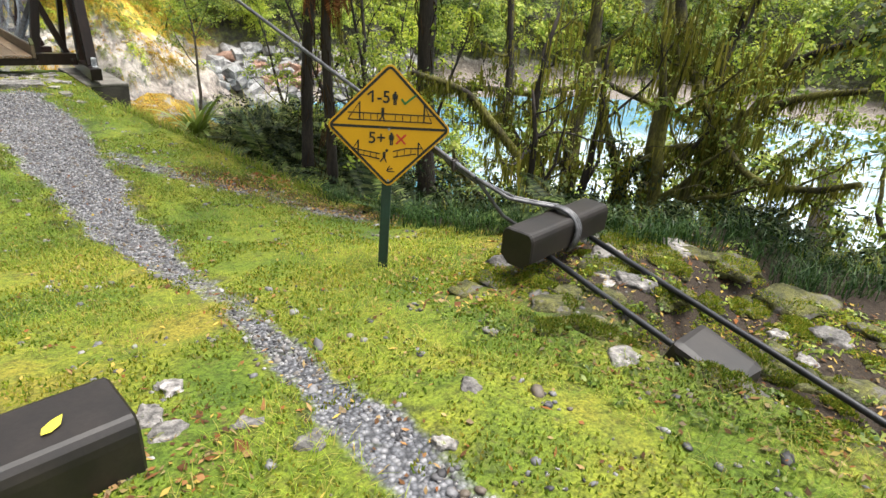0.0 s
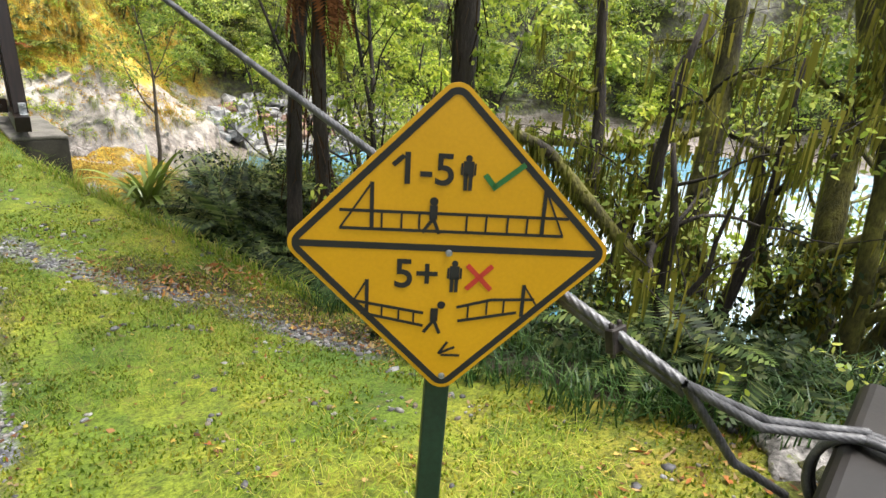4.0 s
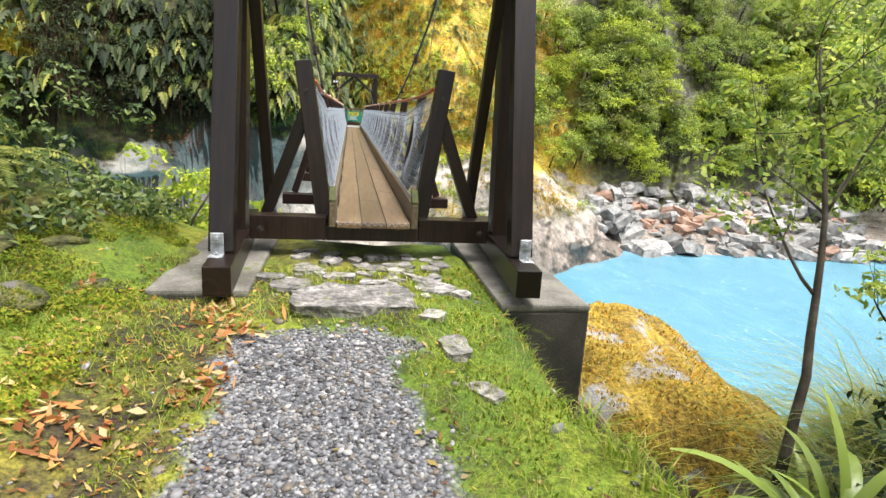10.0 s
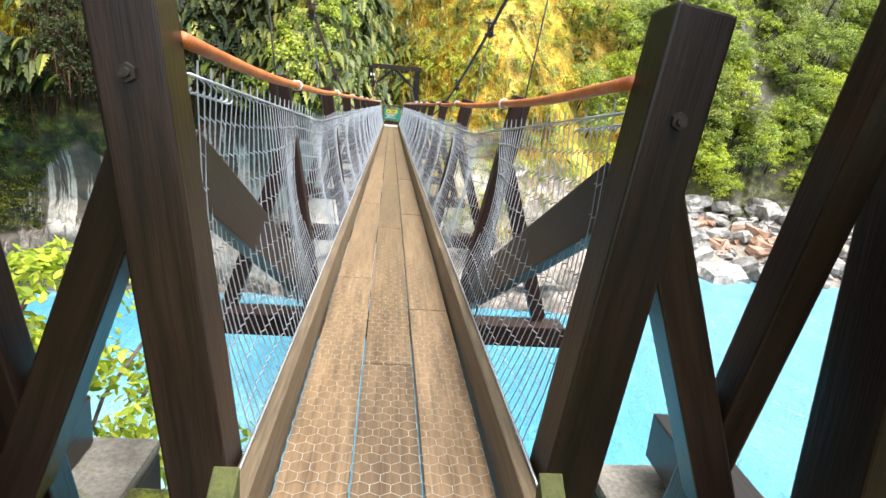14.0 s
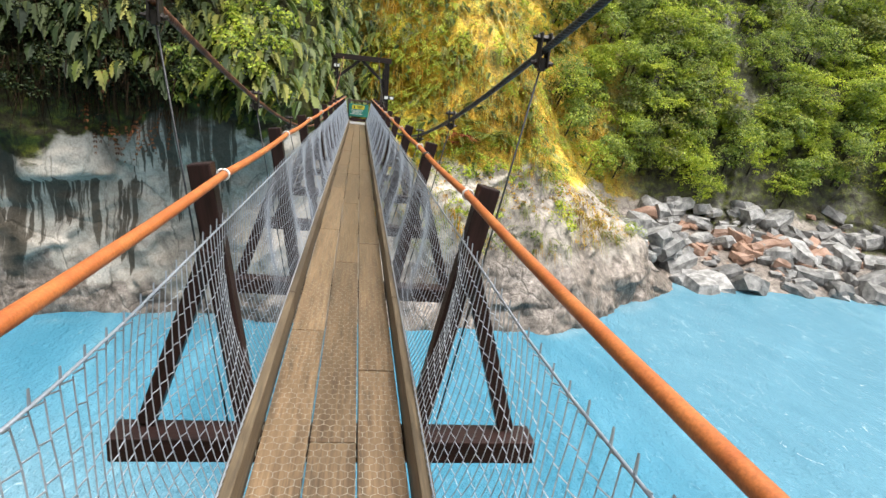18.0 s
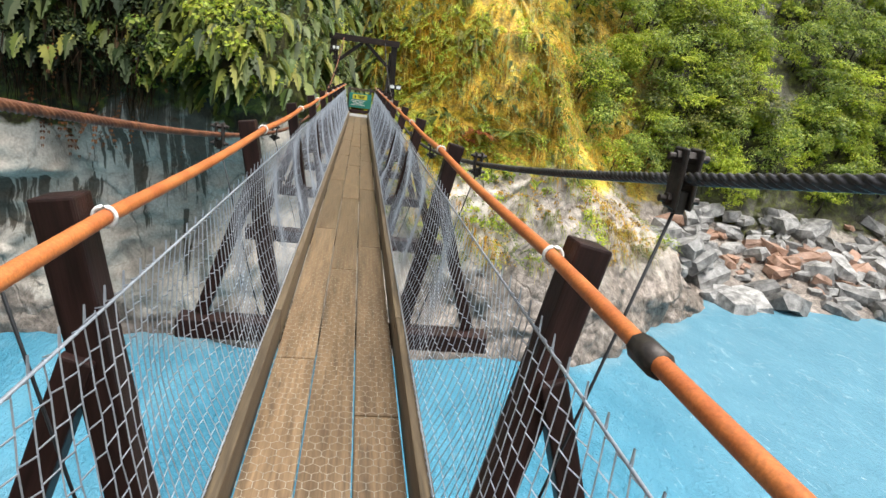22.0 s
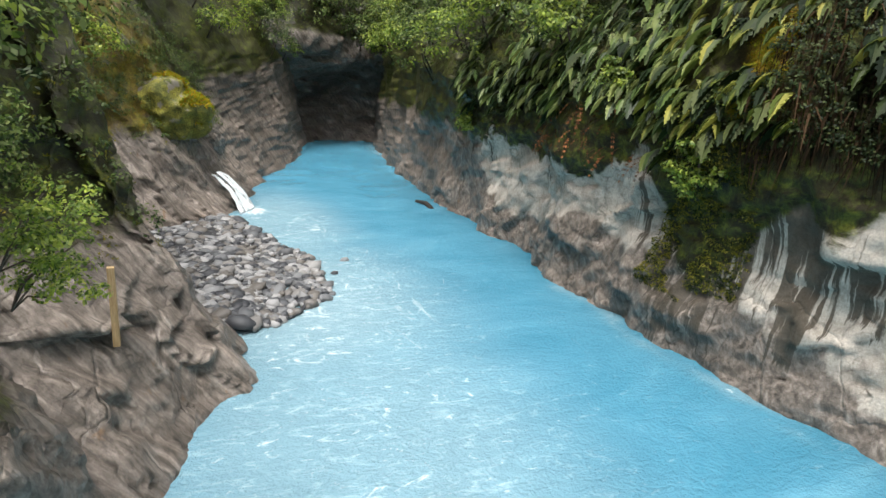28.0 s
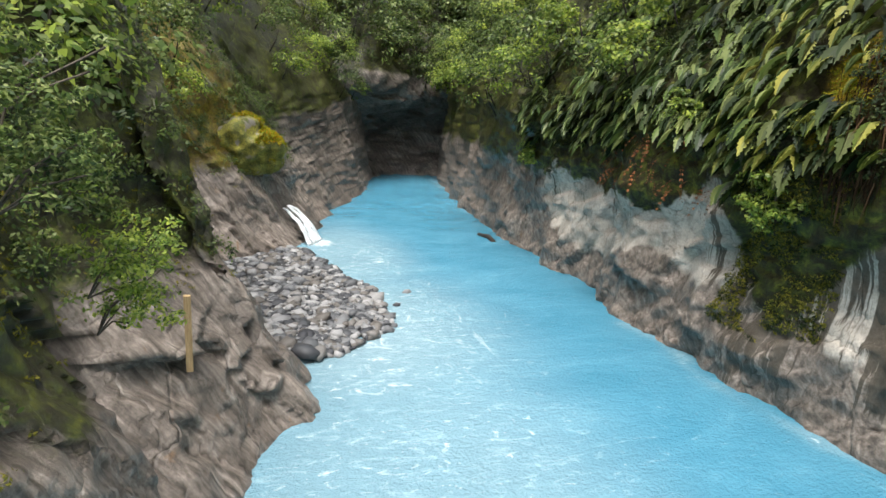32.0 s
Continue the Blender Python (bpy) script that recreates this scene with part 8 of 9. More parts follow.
# long crooked boughs that cross behind the sign and the anchor, thick with moss
def mossy_limb(pts, r0, r1, seed, twigs=7, leaves=10):
    g2 = np.random.default_rng(seed)
    p = np.array(pts, float)
    u = np.linspace(0, len(p) - 1, 8 * len(p))
    k = np.clip(u.astype(int), 0, len(p) - 2)
    f = (u - k)[:, None]
    ext = np.concatenate([2 * p[:1] - p[1:2], p, 2 * p[-1:] - p[-2:-1]])
    a, b, c, d = ext[k], ext[k + 1], ext[k + 2], ext[k + 3]
    c_ = 0.5 * (2 * b + (c - a) * f + (2 * a - 5 * b + 4 * c - d) * f**2 + (3 * b - a - 3 * c + d) * f**3)
    c_ = c_ + 0.05 * (np.stack([fbm(c_ * 2.1 + o, 3) for o in (0, 30, 60)], -1) - 0.5)
    rad = np.linspace(r0, r1, len(c_)) * (1 + 0.3 * (fbm(c_ * 6.0, 2) - 0.5))
    t = thing("mossy_tree", tuple(p[0]), "long crooked tree limb shaggy with green moss", "tree", "crooked mossy limbs")
    o = np.array(t.location)
    tube("limb", c_, r0, M_MOSSBARK if seed % 3 else M_BARK, t, "", 9, rad)
    hang, ends = [c_], []
    for q in range(twigs):
        i = g2.integers(3, len(c_) - 1)
        tp, tr_, _ = grow(c_[i], unit(g2.normal(0, 1, 3) + (0, 0, 0.35)), g2.uniform(0.35, 0.9), rad[i] * 0.4, g2, 0.9, 8)
        tube("twig", tp, 0.01, M_MOSSBARK, t, "", 6, tr_)
        hang.append(tp)
        ends.append(tp[3:])
    h = np.concatenate(hang)
    n = 1500
    h = h[g2.integers(0, len(h), n)] + g2.normal(0, 0.028, (n, 3))
    w = g2.normal(0, 1, (n, 3)) * (1, 1, 0)
    w = unit(w) * g2.uniform(0.004, 0.013, (n, 1))
    dn = np.c_[g2.normal(0, 0.02, (n, 2)), -g2.uniform(0.03, 0.2, n) ** 1.1]
    loose("hanging_moss", np.stack([h - w, h + w, h + dn + w * 0.3, h + dn - w * 0.3], 1) - o, 4, L_MOSS, t, "stuff", "tufts of hanging moss")
    e = np.concatenate(ends)
    e = e[g2.integers(0, len(e), leaves * 3)] + g2.normal(0, 0.1, (leaves * 3, 3))
    loose("foliage", clumps(e, g2.uniform(0.08, 0.2, len(e)), 22, 0.06, 0.032, g2, None, 0.8, 0.25, True) - o, 6, (L_BRIGHT, L_SUNLIT, L_BUSH)[seed % 3], t)


mossy_limb([(2.42, -7.62, 0.72), (2.83, -7.87, 0.59), (3.08, -8.04, 0.36), (3.4, -8.44, -0.18), (3.62, -8.73, -0.6)], 0.03, 0.06, 1, 6, 6)
mossy_limb([(4.4, -9.1, 1.87), (4.52, -9.3, 1.15), (4.52, -9.6, 0.86), (4.49, -9.94, 0.43), (4.41, -10.4, 0.1), (4.37, -10.9, 0.09), (4.35, -11.3, 0.26)], 0.05, 0.03, 2, 10)
mossy_limb([(4.81, -10.95, 1.43), (4.92, -10.43, 1.19), (5.03, -10.09, 0.99), (5.02, -9.8, 0.74), (4.96, -9.45, 0.44)], 0.03, 0.055, 3, 8)
mossy_limb([(4.05, -8.6, -1.2), (4.2, -8.5, -0.6), (4.44, -8.33, 0.2), (4.62, -8.24, 1.1), (4.66, -8.16, 2.2)], 0.12, 0.07, 4, 10)
mossy_limb([(4.75, -9.3, -1.2), (4.85, -9.22, -0.5), (5.0, -9.09, 0.32), (5.17, -9.04, 1.19), (5.1, -8.72, 2.2)], 0.13, 0.07, 5, 10)
mossy_limb([(3.81, -7.53, 1.9), (3.82, -7.71, 0.86), (3.7, -7.85, 0.22), (3.75, -8.24, -0.25), (3.87, -8.71, -0.9)], 0.035, 0.07, 6, 8)
mossy_limb([(5.22, -10.94, 0.95), (5.18, -10.35, 0.75), (5.1, -9.86, 0.41), (5.1, -9.7, -0.3)], 0.03, 0.06, 7, 7)
mossy_limb([(4.45, -8.94, -0.75), (4.5, -9.2, -0.13), (4.66, -9.66, 0.18), (4.69, -10.2, 0.06)], 0.06, 0.025, 8, 7)
mossy_limb([(5.42, -9.9, -1.3), (5.42, -9.81, -0.06), (5.43, -9.46, 0.78), (5.58, -9.5, 1.46), (5.72, -9.68, 2.1)], 0.08, 0.05, 9, 10)
# trees at the edge of the lawn, with roots over the ground
for k, (x, y, stems, mat) in enumerate([(3.75, -8.75, [((-0.5, 0.25, 1), 2.6, 0.085), ((-0.15, 0.1, 1), 3.2, 0.1), ((0.35, -0.1, 1), 3.0, 0.08)], L_SUNLIT), (4.3, -9.5, [((-0.1, 0.2, 1), 3.4, 0.1), ((0.3, -0.3, 1), 3.2, 0.09)], L_BUSH),
                                        (4.2, -7.7, [((-0.1, -0.1, 1), 3.2, 0.07), ((0.4, 0.1, 1), 3.0, 0.06)], L_DARK)]):
    b_ = on_ground(x, y)
    t = tree("mossy_tree", b_, stems, MOSSY, 41 + k, M_MOSSBARK if k % 2 else M_BARK, mat, 0.042, (0.8, 7), True, 4, 1.2, 16)
    for q in range(4):
        a = 90 * q + 37 * k
        e = [(x + r_ * math.cos(math.radians(a + 14 * r_)), y + r_ * math.sin(math.radians(a + 14 * r_))) for r_ in (0, 0.3, 0.65, 1.1)]
        tube("root", [(px, py, float(ground_z(px, py)) + h_) for (px, py), h_ in zip(e, (0.3, 0.12, 0.05, -0.06))], 0.06, M_MOSSBARK, t, "mossy surface root" if q == 0 else "", 7, [0.08, 0.06, 0.045, 0.02])
SLIM = "slender young tree with small light green leaves"
tree("young_tree", on_ground(4.4, -3.9), [((0.05, 0.1, 1), 5.0, 0.06), ((-0.25, 0.15, 1), 4.6, 0.05)], SLIM, 21, M_BARK, L_SUNLIT, 0.075, (0.9, 12), False, 9, 1.3, 34, 0.4)
tree("young_tree", on_ground(4.0, -5.2), [((0.1, 0.2, 1), 5.2, 0.06), ((0.3, -0.1, 1), 4.6, 0.05)], SLIM, 22, M_BARK, L_BRIGHT, 0.075, (0.9, 11), False, 9, 1.3, 34, 0.4)
tree("young_tree", on_ground(5.4, -2.6), [((-0.1, 0.0, 1), 4.6, 0.06)], SLIM, 23, M_MOSSBARK, L_SUNLIT, 0.075, (0.9, 11), True, 9, 1.3, 30, 0.4)
tree("young_tree", (2.27, -2.06, -0.85), [((0.14, 0.0, 1), 2.5, 0.034)], SLIM, 11, M_TWIG, L_BUSH, 0.05, (0.75, 17), False, 9, 0.85, 30, 0.35)
tree("young_tree", on_ground(4.6, -1.3), [((-0.25, 0.1, 1), 2.9, 0.05), ((0.2, 0.0, 1), 3.2, 0.055), ((0.5, -0.2, 0.9), 2.5, 0.035)], SLIM, 12, M_BARK, L_SUNLIT, 0.07, (0.8, 15), False, 5, 1.1, 22, 0.45)
tree("young_tree", on_ground(5.2, -3.4), [((-0.1, 0.1, 1), 3.8, 0.05), ((0.3, 0.2, 1), 3.6, 0.045)], SLIM, 13, M_BARK, L_BRIGHT, 0.07, (0.8, 15), False, 6, 1.2, 22, 0.45)
tree("young_tree", on_ground(4.4, -4.8), [((0.1, 0.1, 1), 4.0, 0.05), ((-0.25, 0.2, 1), 3.4, 0.04)], SLIM, 14, M_BARK, L_SUNLIT, 0.06, (0.8, 12), False, 6, 1.2, 22, 0.45)
tree("young_tree", on_ground(6.5, -2.4), [((0.1, 0.1, 1), 4.4, 0.06), ((-0.35, 0.1, 1), 3.9, 0.05)], SLIM, 15, M_BARK, L_SUNLIT, 0.08, (0.9, 18), False, 6, 1.4, 24, 0.45)
tree("young_tree", on_ground(7.8, -3.8), [((0.1, 0.1, 1), 4.8, 0.07), ((-0.3, -0.2, 1), 4.2, 0.05)], SLIM, 16, M_MOSSBARK, L_BRIGHT, 0.08, (1.0, 19), True, 6, 1.5, 24, 0.45)


def tree_fern(base, top, r, label, seed, skirt, crown_size, n=15):
    t = thing("tree_fern", base, label, "tree fern", "tree ferns")
    b, e = np.array(base, float), np.array(top, float)
    g2 = np.random.default_rng(seed)
    s = np.linspace(0, 1, 16)
    pts = b + (e - b) * s[:, None] + np.stack([0.04 * np.sin(5 * s + seed), 0.04 * np.sin(4 * s), 0 * s], -1)
    tube("trunk", pts, r, M_BARK, t, "dark fibrous trunk", 11, r * (1.25 - 0.35 * s + 0.06 * np.sin(23 * s)))
    gg = random.Random(seed)
    for k in range(n):
        sz = crown_size * gg.uniform(0.8, 1.1)
        place("frond", frond_mesh(gg.randrange(4), L_FERN if k % 2 else L_DARK), t, "", Matrix.Translation(top) @ pose(0, 0, 0, gg.uniform(-10, 10), -gg.uniform(0, 25), 360 / n * k + gg.uniform(-10, 10)) @ Matrix.Diagonal((sz, sz, sz, 1)))
    if skirt:
        for k in range(skirt):
            sz = gg.uniform(0.55, 0.95)
            p = Vector(e) + Vector((0, 0, -gg.uniform(0.05, 0.5)))
            place("dead_frond", frond_mesh(gg.randrange(4), L_BROWN), t, "hanging dead frond" if k == 0 else "", Matrix.Translation(p) @ pose(0, 0, 0, gg.uniform(-20, 20), gg.uniform(55, 80), gg.uniform(0, 360)) @ Matrix.Diagonal((sz, sz * 0.8, sz, 1)))
    n = 240
    h = pts[g2.integers(0, 16, n)] + g2.normal(0, r * 0.9, (n, 3)) * (1, 1, 2)
    a = g2.uniform(0, np.pi, n)
    w = np.stack([np.cos(a), np.sin(a), 0 * a], -1) * 0.006
    dn = np.stack([g2.normal(0, 0.04, n), g2.normal(0, 0.04, n), -g2.uniform(0.1, 0.35, n)], -1)
    loose("root_mat", np.stack([h - w, h + w, h + dn + w, h + dn - w], 1) - b, 4, L_ROOT, t, "stuff")
    return t


tree_fern((2.71, -5.6, -1.15), (2.72, -5.55, 2.1), 0.062, "tall tree fern with a skirt of red-brown dead fronds", 1, 16, 1.5)
tree_fern((2.95, -4.5, -1.35), (3.35, -4.25, 2.6), 0.075, "leaning tree fern with shaggy brown roots on its trunk", 2, 7, 1.5)
tree_fern((3.85, -6.42, -1.45), (3.72, -6.2, 2.9), 0.108, "stout dark tree fern hung with roots", 3, 6, 1.7)
tree_fern((-3.6, -1.7, 0.2), (-3.3, -1.5, 2.1), 0.09, "tree fern with wide fronds beside the path", 4, 3, 1.6)
# mossy bough across the stout trunk
bough = thing("mossy_bough", (3.8, -6.5, 0.1), "thick horizontal bough wrapped in golden moss", "bough")
tube("bough", [(3.75, -6.35, 0.25), (4.2, -6.9, 0.38), (4.7, -7.5, 0.36), (5.3, -8.0, 0.6), (6.0, -9.0, 0.2)], 0.04, M_MOSSBARK, bough, "", 8)
pts = np.array([(3.75, -6.35, 0.28), (4.0, -6.65, 0.34), (4.2, -6.9, 0.4), (4.45, -7.2, 0.4), (4.7, -7.5, 0.38)])
c = pts[g.integers(0, 5, 60)] + g.normal(0, 0.07, (60, 3))
loose("moss", clumps(c, g.uniform(0.04, 0.1, 60), 22, 0.05, 0.02, g, None, 0.8, 1.0) - np.array(bough.location), 4, L_MOSSTUFT, bough)
fallen = thing("fallen_log", (6.5, -10.6, -1.6), "dark fallen trunk lying down the bank", "log")
tube("log", [(5.4, -11.2, -1.3), (6.8, -10.6, -0.9), (8.4, -10.2, -0.5)], 0.13, M_BARK, fallen, "", 9)

# bushes by the bridge and on the left bank
for c, r, n, lf, mat in (((-2.0, 2.1, -0.15), 0.5, 26, 0.075, L_BRIGHT), ((-1.75, 2.3, -0.75), 0.6, 30, 0.075, L_BRIGHT), ((-3.3, 1.7, -0.2), 0.5, 30, 0.07, L_FERN), ((-1.3, 2.6, -1.5), 0.6, 26, 0.075, L_BRIGHT), ((-3.8, 1.4, 0.5), 0.9, 36, 0.08, L_DARK),
                         ((-5.0, 1.0, 0.9), 1.2, 40, 0.09, L_GLOOM), ((-6.6, 1.6, 1.2), 1.4, 40, 0.09, L_GLOOM), ((-4.4, -0.8, 1.0), 1.0, 36, 0.08, L_GLOOM), ((-8.5, 2.4, 1.5), 1.5, 40, 0.1, L_GLOOM), ((-2.3, 2.6, -2.2), 0.8, 30, 0.08, L_BUSH)):
    base = (c[0], c[1] - 0.35, c[2] - 0.75 * r - 0.25)
    sh = thing("bank_bush", base, "leafy green bush growing from the bank beside the bridge", "bush", "bushes on the bank")
    sub = np.array(c) + g.normal(0, 1, (n, 3)) * r * (0.5, 0.5, 0.42) - np.array(base)
    loose("foliage", clumps(sub, g.uniform(0.1, 0.24, n) * (r + 0.4), 46, lf, lf * 0.5, g, None, 0.8, 0.15, True), 6, mat, sh)
    for k in range(7):
        e = sub[k * 3] + np.array(base)
        tube("branch", [base, (np.array(base) * 0.45 + e * 0.55) + g.normal(0, 0.06, 3), e], 0.012, M_TWIG, sh, "", 5)

# undergrowth and grasses down the right bank
def bank_spots(n, d0, d1, y0, y1, gg):
    out_ = []
    while len(out_) < n:
        x, y = gg.uniform(0.8, 11, 4000), gg.uniform(y0, y1, 4000)
        d = side_of(BANK_EDGE, x, y)
        ok = (d > d0) & (d < d1) & ((d0 < 0) | (np.hypot(x - 2.0, y + 2.6) > 0.9)) & ((d0 < 0) | (y < -4.6) | (x > 2.2))
        out_ += np.stack([x[ok], y[ok]], -1).tolist()
    xy = np.array(out_[:n])
    return np.c_[xy, ground_z(xy[:, 0], xy[:, 1])]


for k, (x, y, r) in enumerate([(3.5, -4.6, 0.55), (3.9, -5.6, 0.6), (4.2, -4.0, 0.6), (4.6, -6.6, 0.65), (4.3, -7.9, 0.6), (5.1, -7.2, 0.7), (4.9, -9.1, 0.6), (5.6, -9.9, 0.65), (5.3, -5.2, 0.7),
                                (5.9, -6.1, 0.7), (5.0, -3.2, 0.6), (6.3, -4.4, 0.7), (6.6, -8.0, 0.7), (6.4, -11.4, 0.7), (3.0, -2.6, 0.4), (4.1, -2.6, 0.5), (5.9, -12.6, 0.8), (3.9, -4.9, 0.8), (4.6, -4.6, 0.9), (4.4, -5.6, 0.9), (3.4, -7.9, 0.6), (3.9, -8.6, 0.7), (4.4, -9.4, 0.7), (3.0, -7.3, 0.5), (4.9, -10.2, 0.7), (3.5, -5.3, 0.7), (3.5, -6.4, 0.6), (5.4, -6.4, 0.9), (5.8, -5.0, 0.9), (4.8, -3.8, 0.8), (5.6, -3.9, 0.8)]):
    base = on_ground(x, y, -0.05)
    sh = thing("bank_bush", base, "dark shaded bush on the steep river bank", "bush", "bushes on the river bank")
    sub = g.normal(0, 1, (26, 3)) * r * (0.6, 0.6, 0.5) + (0, 0, r * 1.15)
    # gloom leaves hold the shade of the trees above
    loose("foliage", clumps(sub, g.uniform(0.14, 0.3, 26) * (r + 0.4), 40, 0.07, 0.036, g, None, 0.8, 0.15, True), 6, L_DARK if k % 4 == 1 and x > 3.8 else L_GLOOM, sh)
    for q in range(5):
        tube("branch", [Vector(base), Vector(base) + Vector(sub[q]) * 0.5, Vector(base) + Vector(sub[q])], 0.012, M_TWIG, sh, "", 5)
# dark leaf tones stand in for the canopy's shade
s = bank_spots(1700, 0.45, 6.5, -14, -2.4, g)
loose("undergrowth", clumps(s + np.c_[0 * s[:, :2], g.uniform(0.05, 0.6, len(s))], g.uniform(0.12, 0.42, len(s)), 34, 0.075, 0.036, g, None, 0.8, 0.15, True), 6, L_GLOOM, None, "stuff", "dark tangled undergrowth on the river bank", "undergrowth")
s = bank_spots(700, 0.5, 7, -13, -1.4, g)
quads = [frond_quads(p + (0, 0, 0.15), np.r_[g.normal(0, 1, 2), 0.2], g.uniform(0.35, 0.8), g, 12, 0.6, 1.3, 0.15) for p in s]
loose("bank_ferns", np.concatenate(quads), 4, L_DARK, None, "stuff", "small ferns among the undergrowth", "ferns")


def blades(spots, height, width, gg, mat, name, label, lean=0.5):
    n = len(spots)
    a = gg.uniform(0, 2 * np.pi, n)
    h = height * gg.uniform(0.5, 1.3, n)
    side = np.stack([-np.sin(a), np.cos(a), 0 * a], -1) * (width * gg.uniform(0.7, 1.3, n))[:, None]
    out_ = np.stack([np.cos(a), np.sin(a), 0 * a], -1) * (h * lean * gg.uniform(0.4, 1.6, n))[:, None]
    up = np.stack([0 * a, 0 * a, h], -1)
    b0, mid, tip = spots, spots + out_ * 0.35 + up * 0.65, spots + out_ + up * 0.85
    q1 = np.stack([b0 - side, b0 + side, mid + side * 0.8, mid - side * 0.8], 1)
    q2 = np.stack([mid - side * 0.8, mid + side * 0.8, tip + side * 0.08, tip - side * 0.08], 1)
    loose(name, np.concatenate([q1, q2]), 4, mat, None, "stuff", label, "grass")


# grass, ferns and low bushes beside the sign and the anchor, shade put into their tones
def wood_spots(n, d0, d1, gg):
    y = gg.uniform(-12.2, -5.8, n)
    x = wood_edge(y) + gg.uniform(d0, d1, n) + 0.3 * (fbm(np.stack([y * 1.5, 0 * y, 0 * y], -1), 3) - 0.5)
    return np.c_[x, y, ground_z(x, y)]


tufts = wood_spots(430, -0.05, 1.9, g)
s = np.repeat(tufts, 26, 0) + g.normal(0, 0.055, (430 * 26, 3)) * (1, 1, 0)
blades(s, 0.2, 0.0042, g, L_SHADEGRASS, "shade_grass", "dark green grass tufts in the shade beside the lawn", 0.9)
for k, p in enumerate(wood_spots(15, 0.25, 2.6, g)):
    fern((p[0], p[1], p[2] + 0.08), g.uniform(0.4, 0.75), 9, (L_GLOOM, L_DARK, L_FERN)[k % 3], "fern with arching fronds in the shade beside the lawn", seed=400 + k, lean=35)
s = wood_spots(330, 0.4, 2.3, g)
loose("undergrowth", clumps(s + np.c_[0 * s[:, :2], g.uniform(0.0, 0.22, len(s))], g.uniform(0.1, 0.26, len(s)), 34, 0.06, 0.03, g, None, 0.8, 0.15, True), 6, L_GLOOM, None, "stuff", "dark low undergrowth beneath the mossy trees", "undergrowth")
for k, p in enumerate(wood_spots(7, 1.1, 2.6, g)):
    base, r = (p[0], p[1], p[2] - 0.05), g.uniform(0.28, 0.42)
    sh = thing("bank_bush", base, "dark shaded bush beneath the mossy trees", "bush", "bushes on the river bank")
    sub = g.normal(0, 1, (24, 3)) * r * (0.6, 0.6, 0.6) + (0, 0, r * 1.2)
    loose("foliage", clumps(sub, g.uniform(0.14, 0.3, 24) * (r + 0.4), 36, 0.065, 0.034, g, None, 0.8, 0.15, True), 6, (L_GLOOM, L_DARK)[k % 2], sh)
    for q in range(5):
        tube("branch", [Vector(base), Vector(base) + Vector(sub[q]) * 0.5, Vector(base) + Vector(sub[q])], 0.012, M_TWIG, sh, "", 5)
s = bank_spots(14000, -0.06, 0.75, -13, -2.2, g)
s = s[fbm(s * 1.7, 2) > 0.42]
blades(s + g.normal(0, 0.02, s.shape) * (1, 1, 0), 0.15, 0.0042, g, L_GRASS, "edge_grass", "long grass along the edge of the bank", 0.9)
# blades darkened to carry the shade of the bank
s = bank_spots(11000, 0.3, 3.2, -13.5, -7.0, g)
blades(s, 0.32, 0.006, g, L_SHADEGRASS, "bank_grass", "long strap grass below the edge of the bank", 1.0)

# ---- small ground cover ----
def path_spots(n, want, gg, xr=(-3.0, 3.4), yr=(-13, -0.2)):
    out_ = []
    while len(out_) < n:
        x, y = gg.uniform(*xr, 8000), gg.uniform(*yr, 8000)
        nw = np.abs(x - way_x(y)) / way_half(y) + 1.1 * (fbm(np.stack([x * 2.6, y * 2.6, 0 * x + 40], -1), 4) - 0.5)
        tr_ = np.interp(y, [-12, -9.6, -9, -8, -6, -4], [0.66, 0.56, 0.42, 0.56, 0.75, 0.95]) * smooth01(1.65, 0.45, nw) * smooth01(-1.25, -1.7, y)
        tr_ = np.maximum(tr_, 0.45 * smooth01(0.32, 0.04, np.abs(side_of(SIDE_WAY, x, y))) * smooth01(-8.4, -7, y))
        ok = want(x, y, tr_ + 0.9 * (fbm(np.stack([x * 5.5, y * 5.5, 0 * x], -1), 3) - 0.5)) & (side_of(BANK_EDGE, x, y) < 0.3) & ((x < wood_edge(y) + 0.2) | (y > -5.6))
        out_ += np.c_[x[ok], y[ok], ground_z(x[ok], y[ok]) - 0.03 * tr_[ok]].tolist()
    return np.array(out_[:n])


g = np.random.default_rng(77)
s = path_spots(15000, lambda x, y, t: (t > 0.48) & (g.random(len(x)) < np.interp(y, [-12, -9, -6, -2], [0.7, 0.5, 0.8, 1.0])), g)
cobbles("path_gravel", s + (0, 0, 0.002), np.clip(g.lognormal(-4.75, 0.4, len(s)), 0.004, 0.028), M_PEBBLE, 3, "crushed grey gravel on the footpath", None, False)
s = path_spots(3200, lambda x, y, t: (t > 0.1) & (t < 0.6), g)
cobbles("loose_gravel", s, np.clip(g.lognormal(-4.5, 0.5, len(s)), 0.005, 0.04), M_PEBBLE, 4, "stray gravel along the path's edge", None, False)
# moss cushions: tiny upright leaflets
s = path_spots(80000, lambda x, y, t: (t < 0.42) & ((x < 1.0) | (y > -9.9) | (fbm(np.stack([x * 2, y * 2, 0 * x + 9], -1), 3) > 0.55)) & (fbm(np.stack([x * 2.3, y * 2.3, 0 * x + 5], -1), 3) > 0.4), g)
n = len(s)
a = g.uniform(0, 2 * np.pi, n)
h = g.uniform(0.008, 0.03, n)
w = np.stack([np.cos(a), np.sin(a), 0 * a], -1) * g.uniform(0.004, 0.009, (n, 1))
tip = s + np.stack([g.normal(0, 0.008, n), g.normal(0, 0.008, n), h], -1)
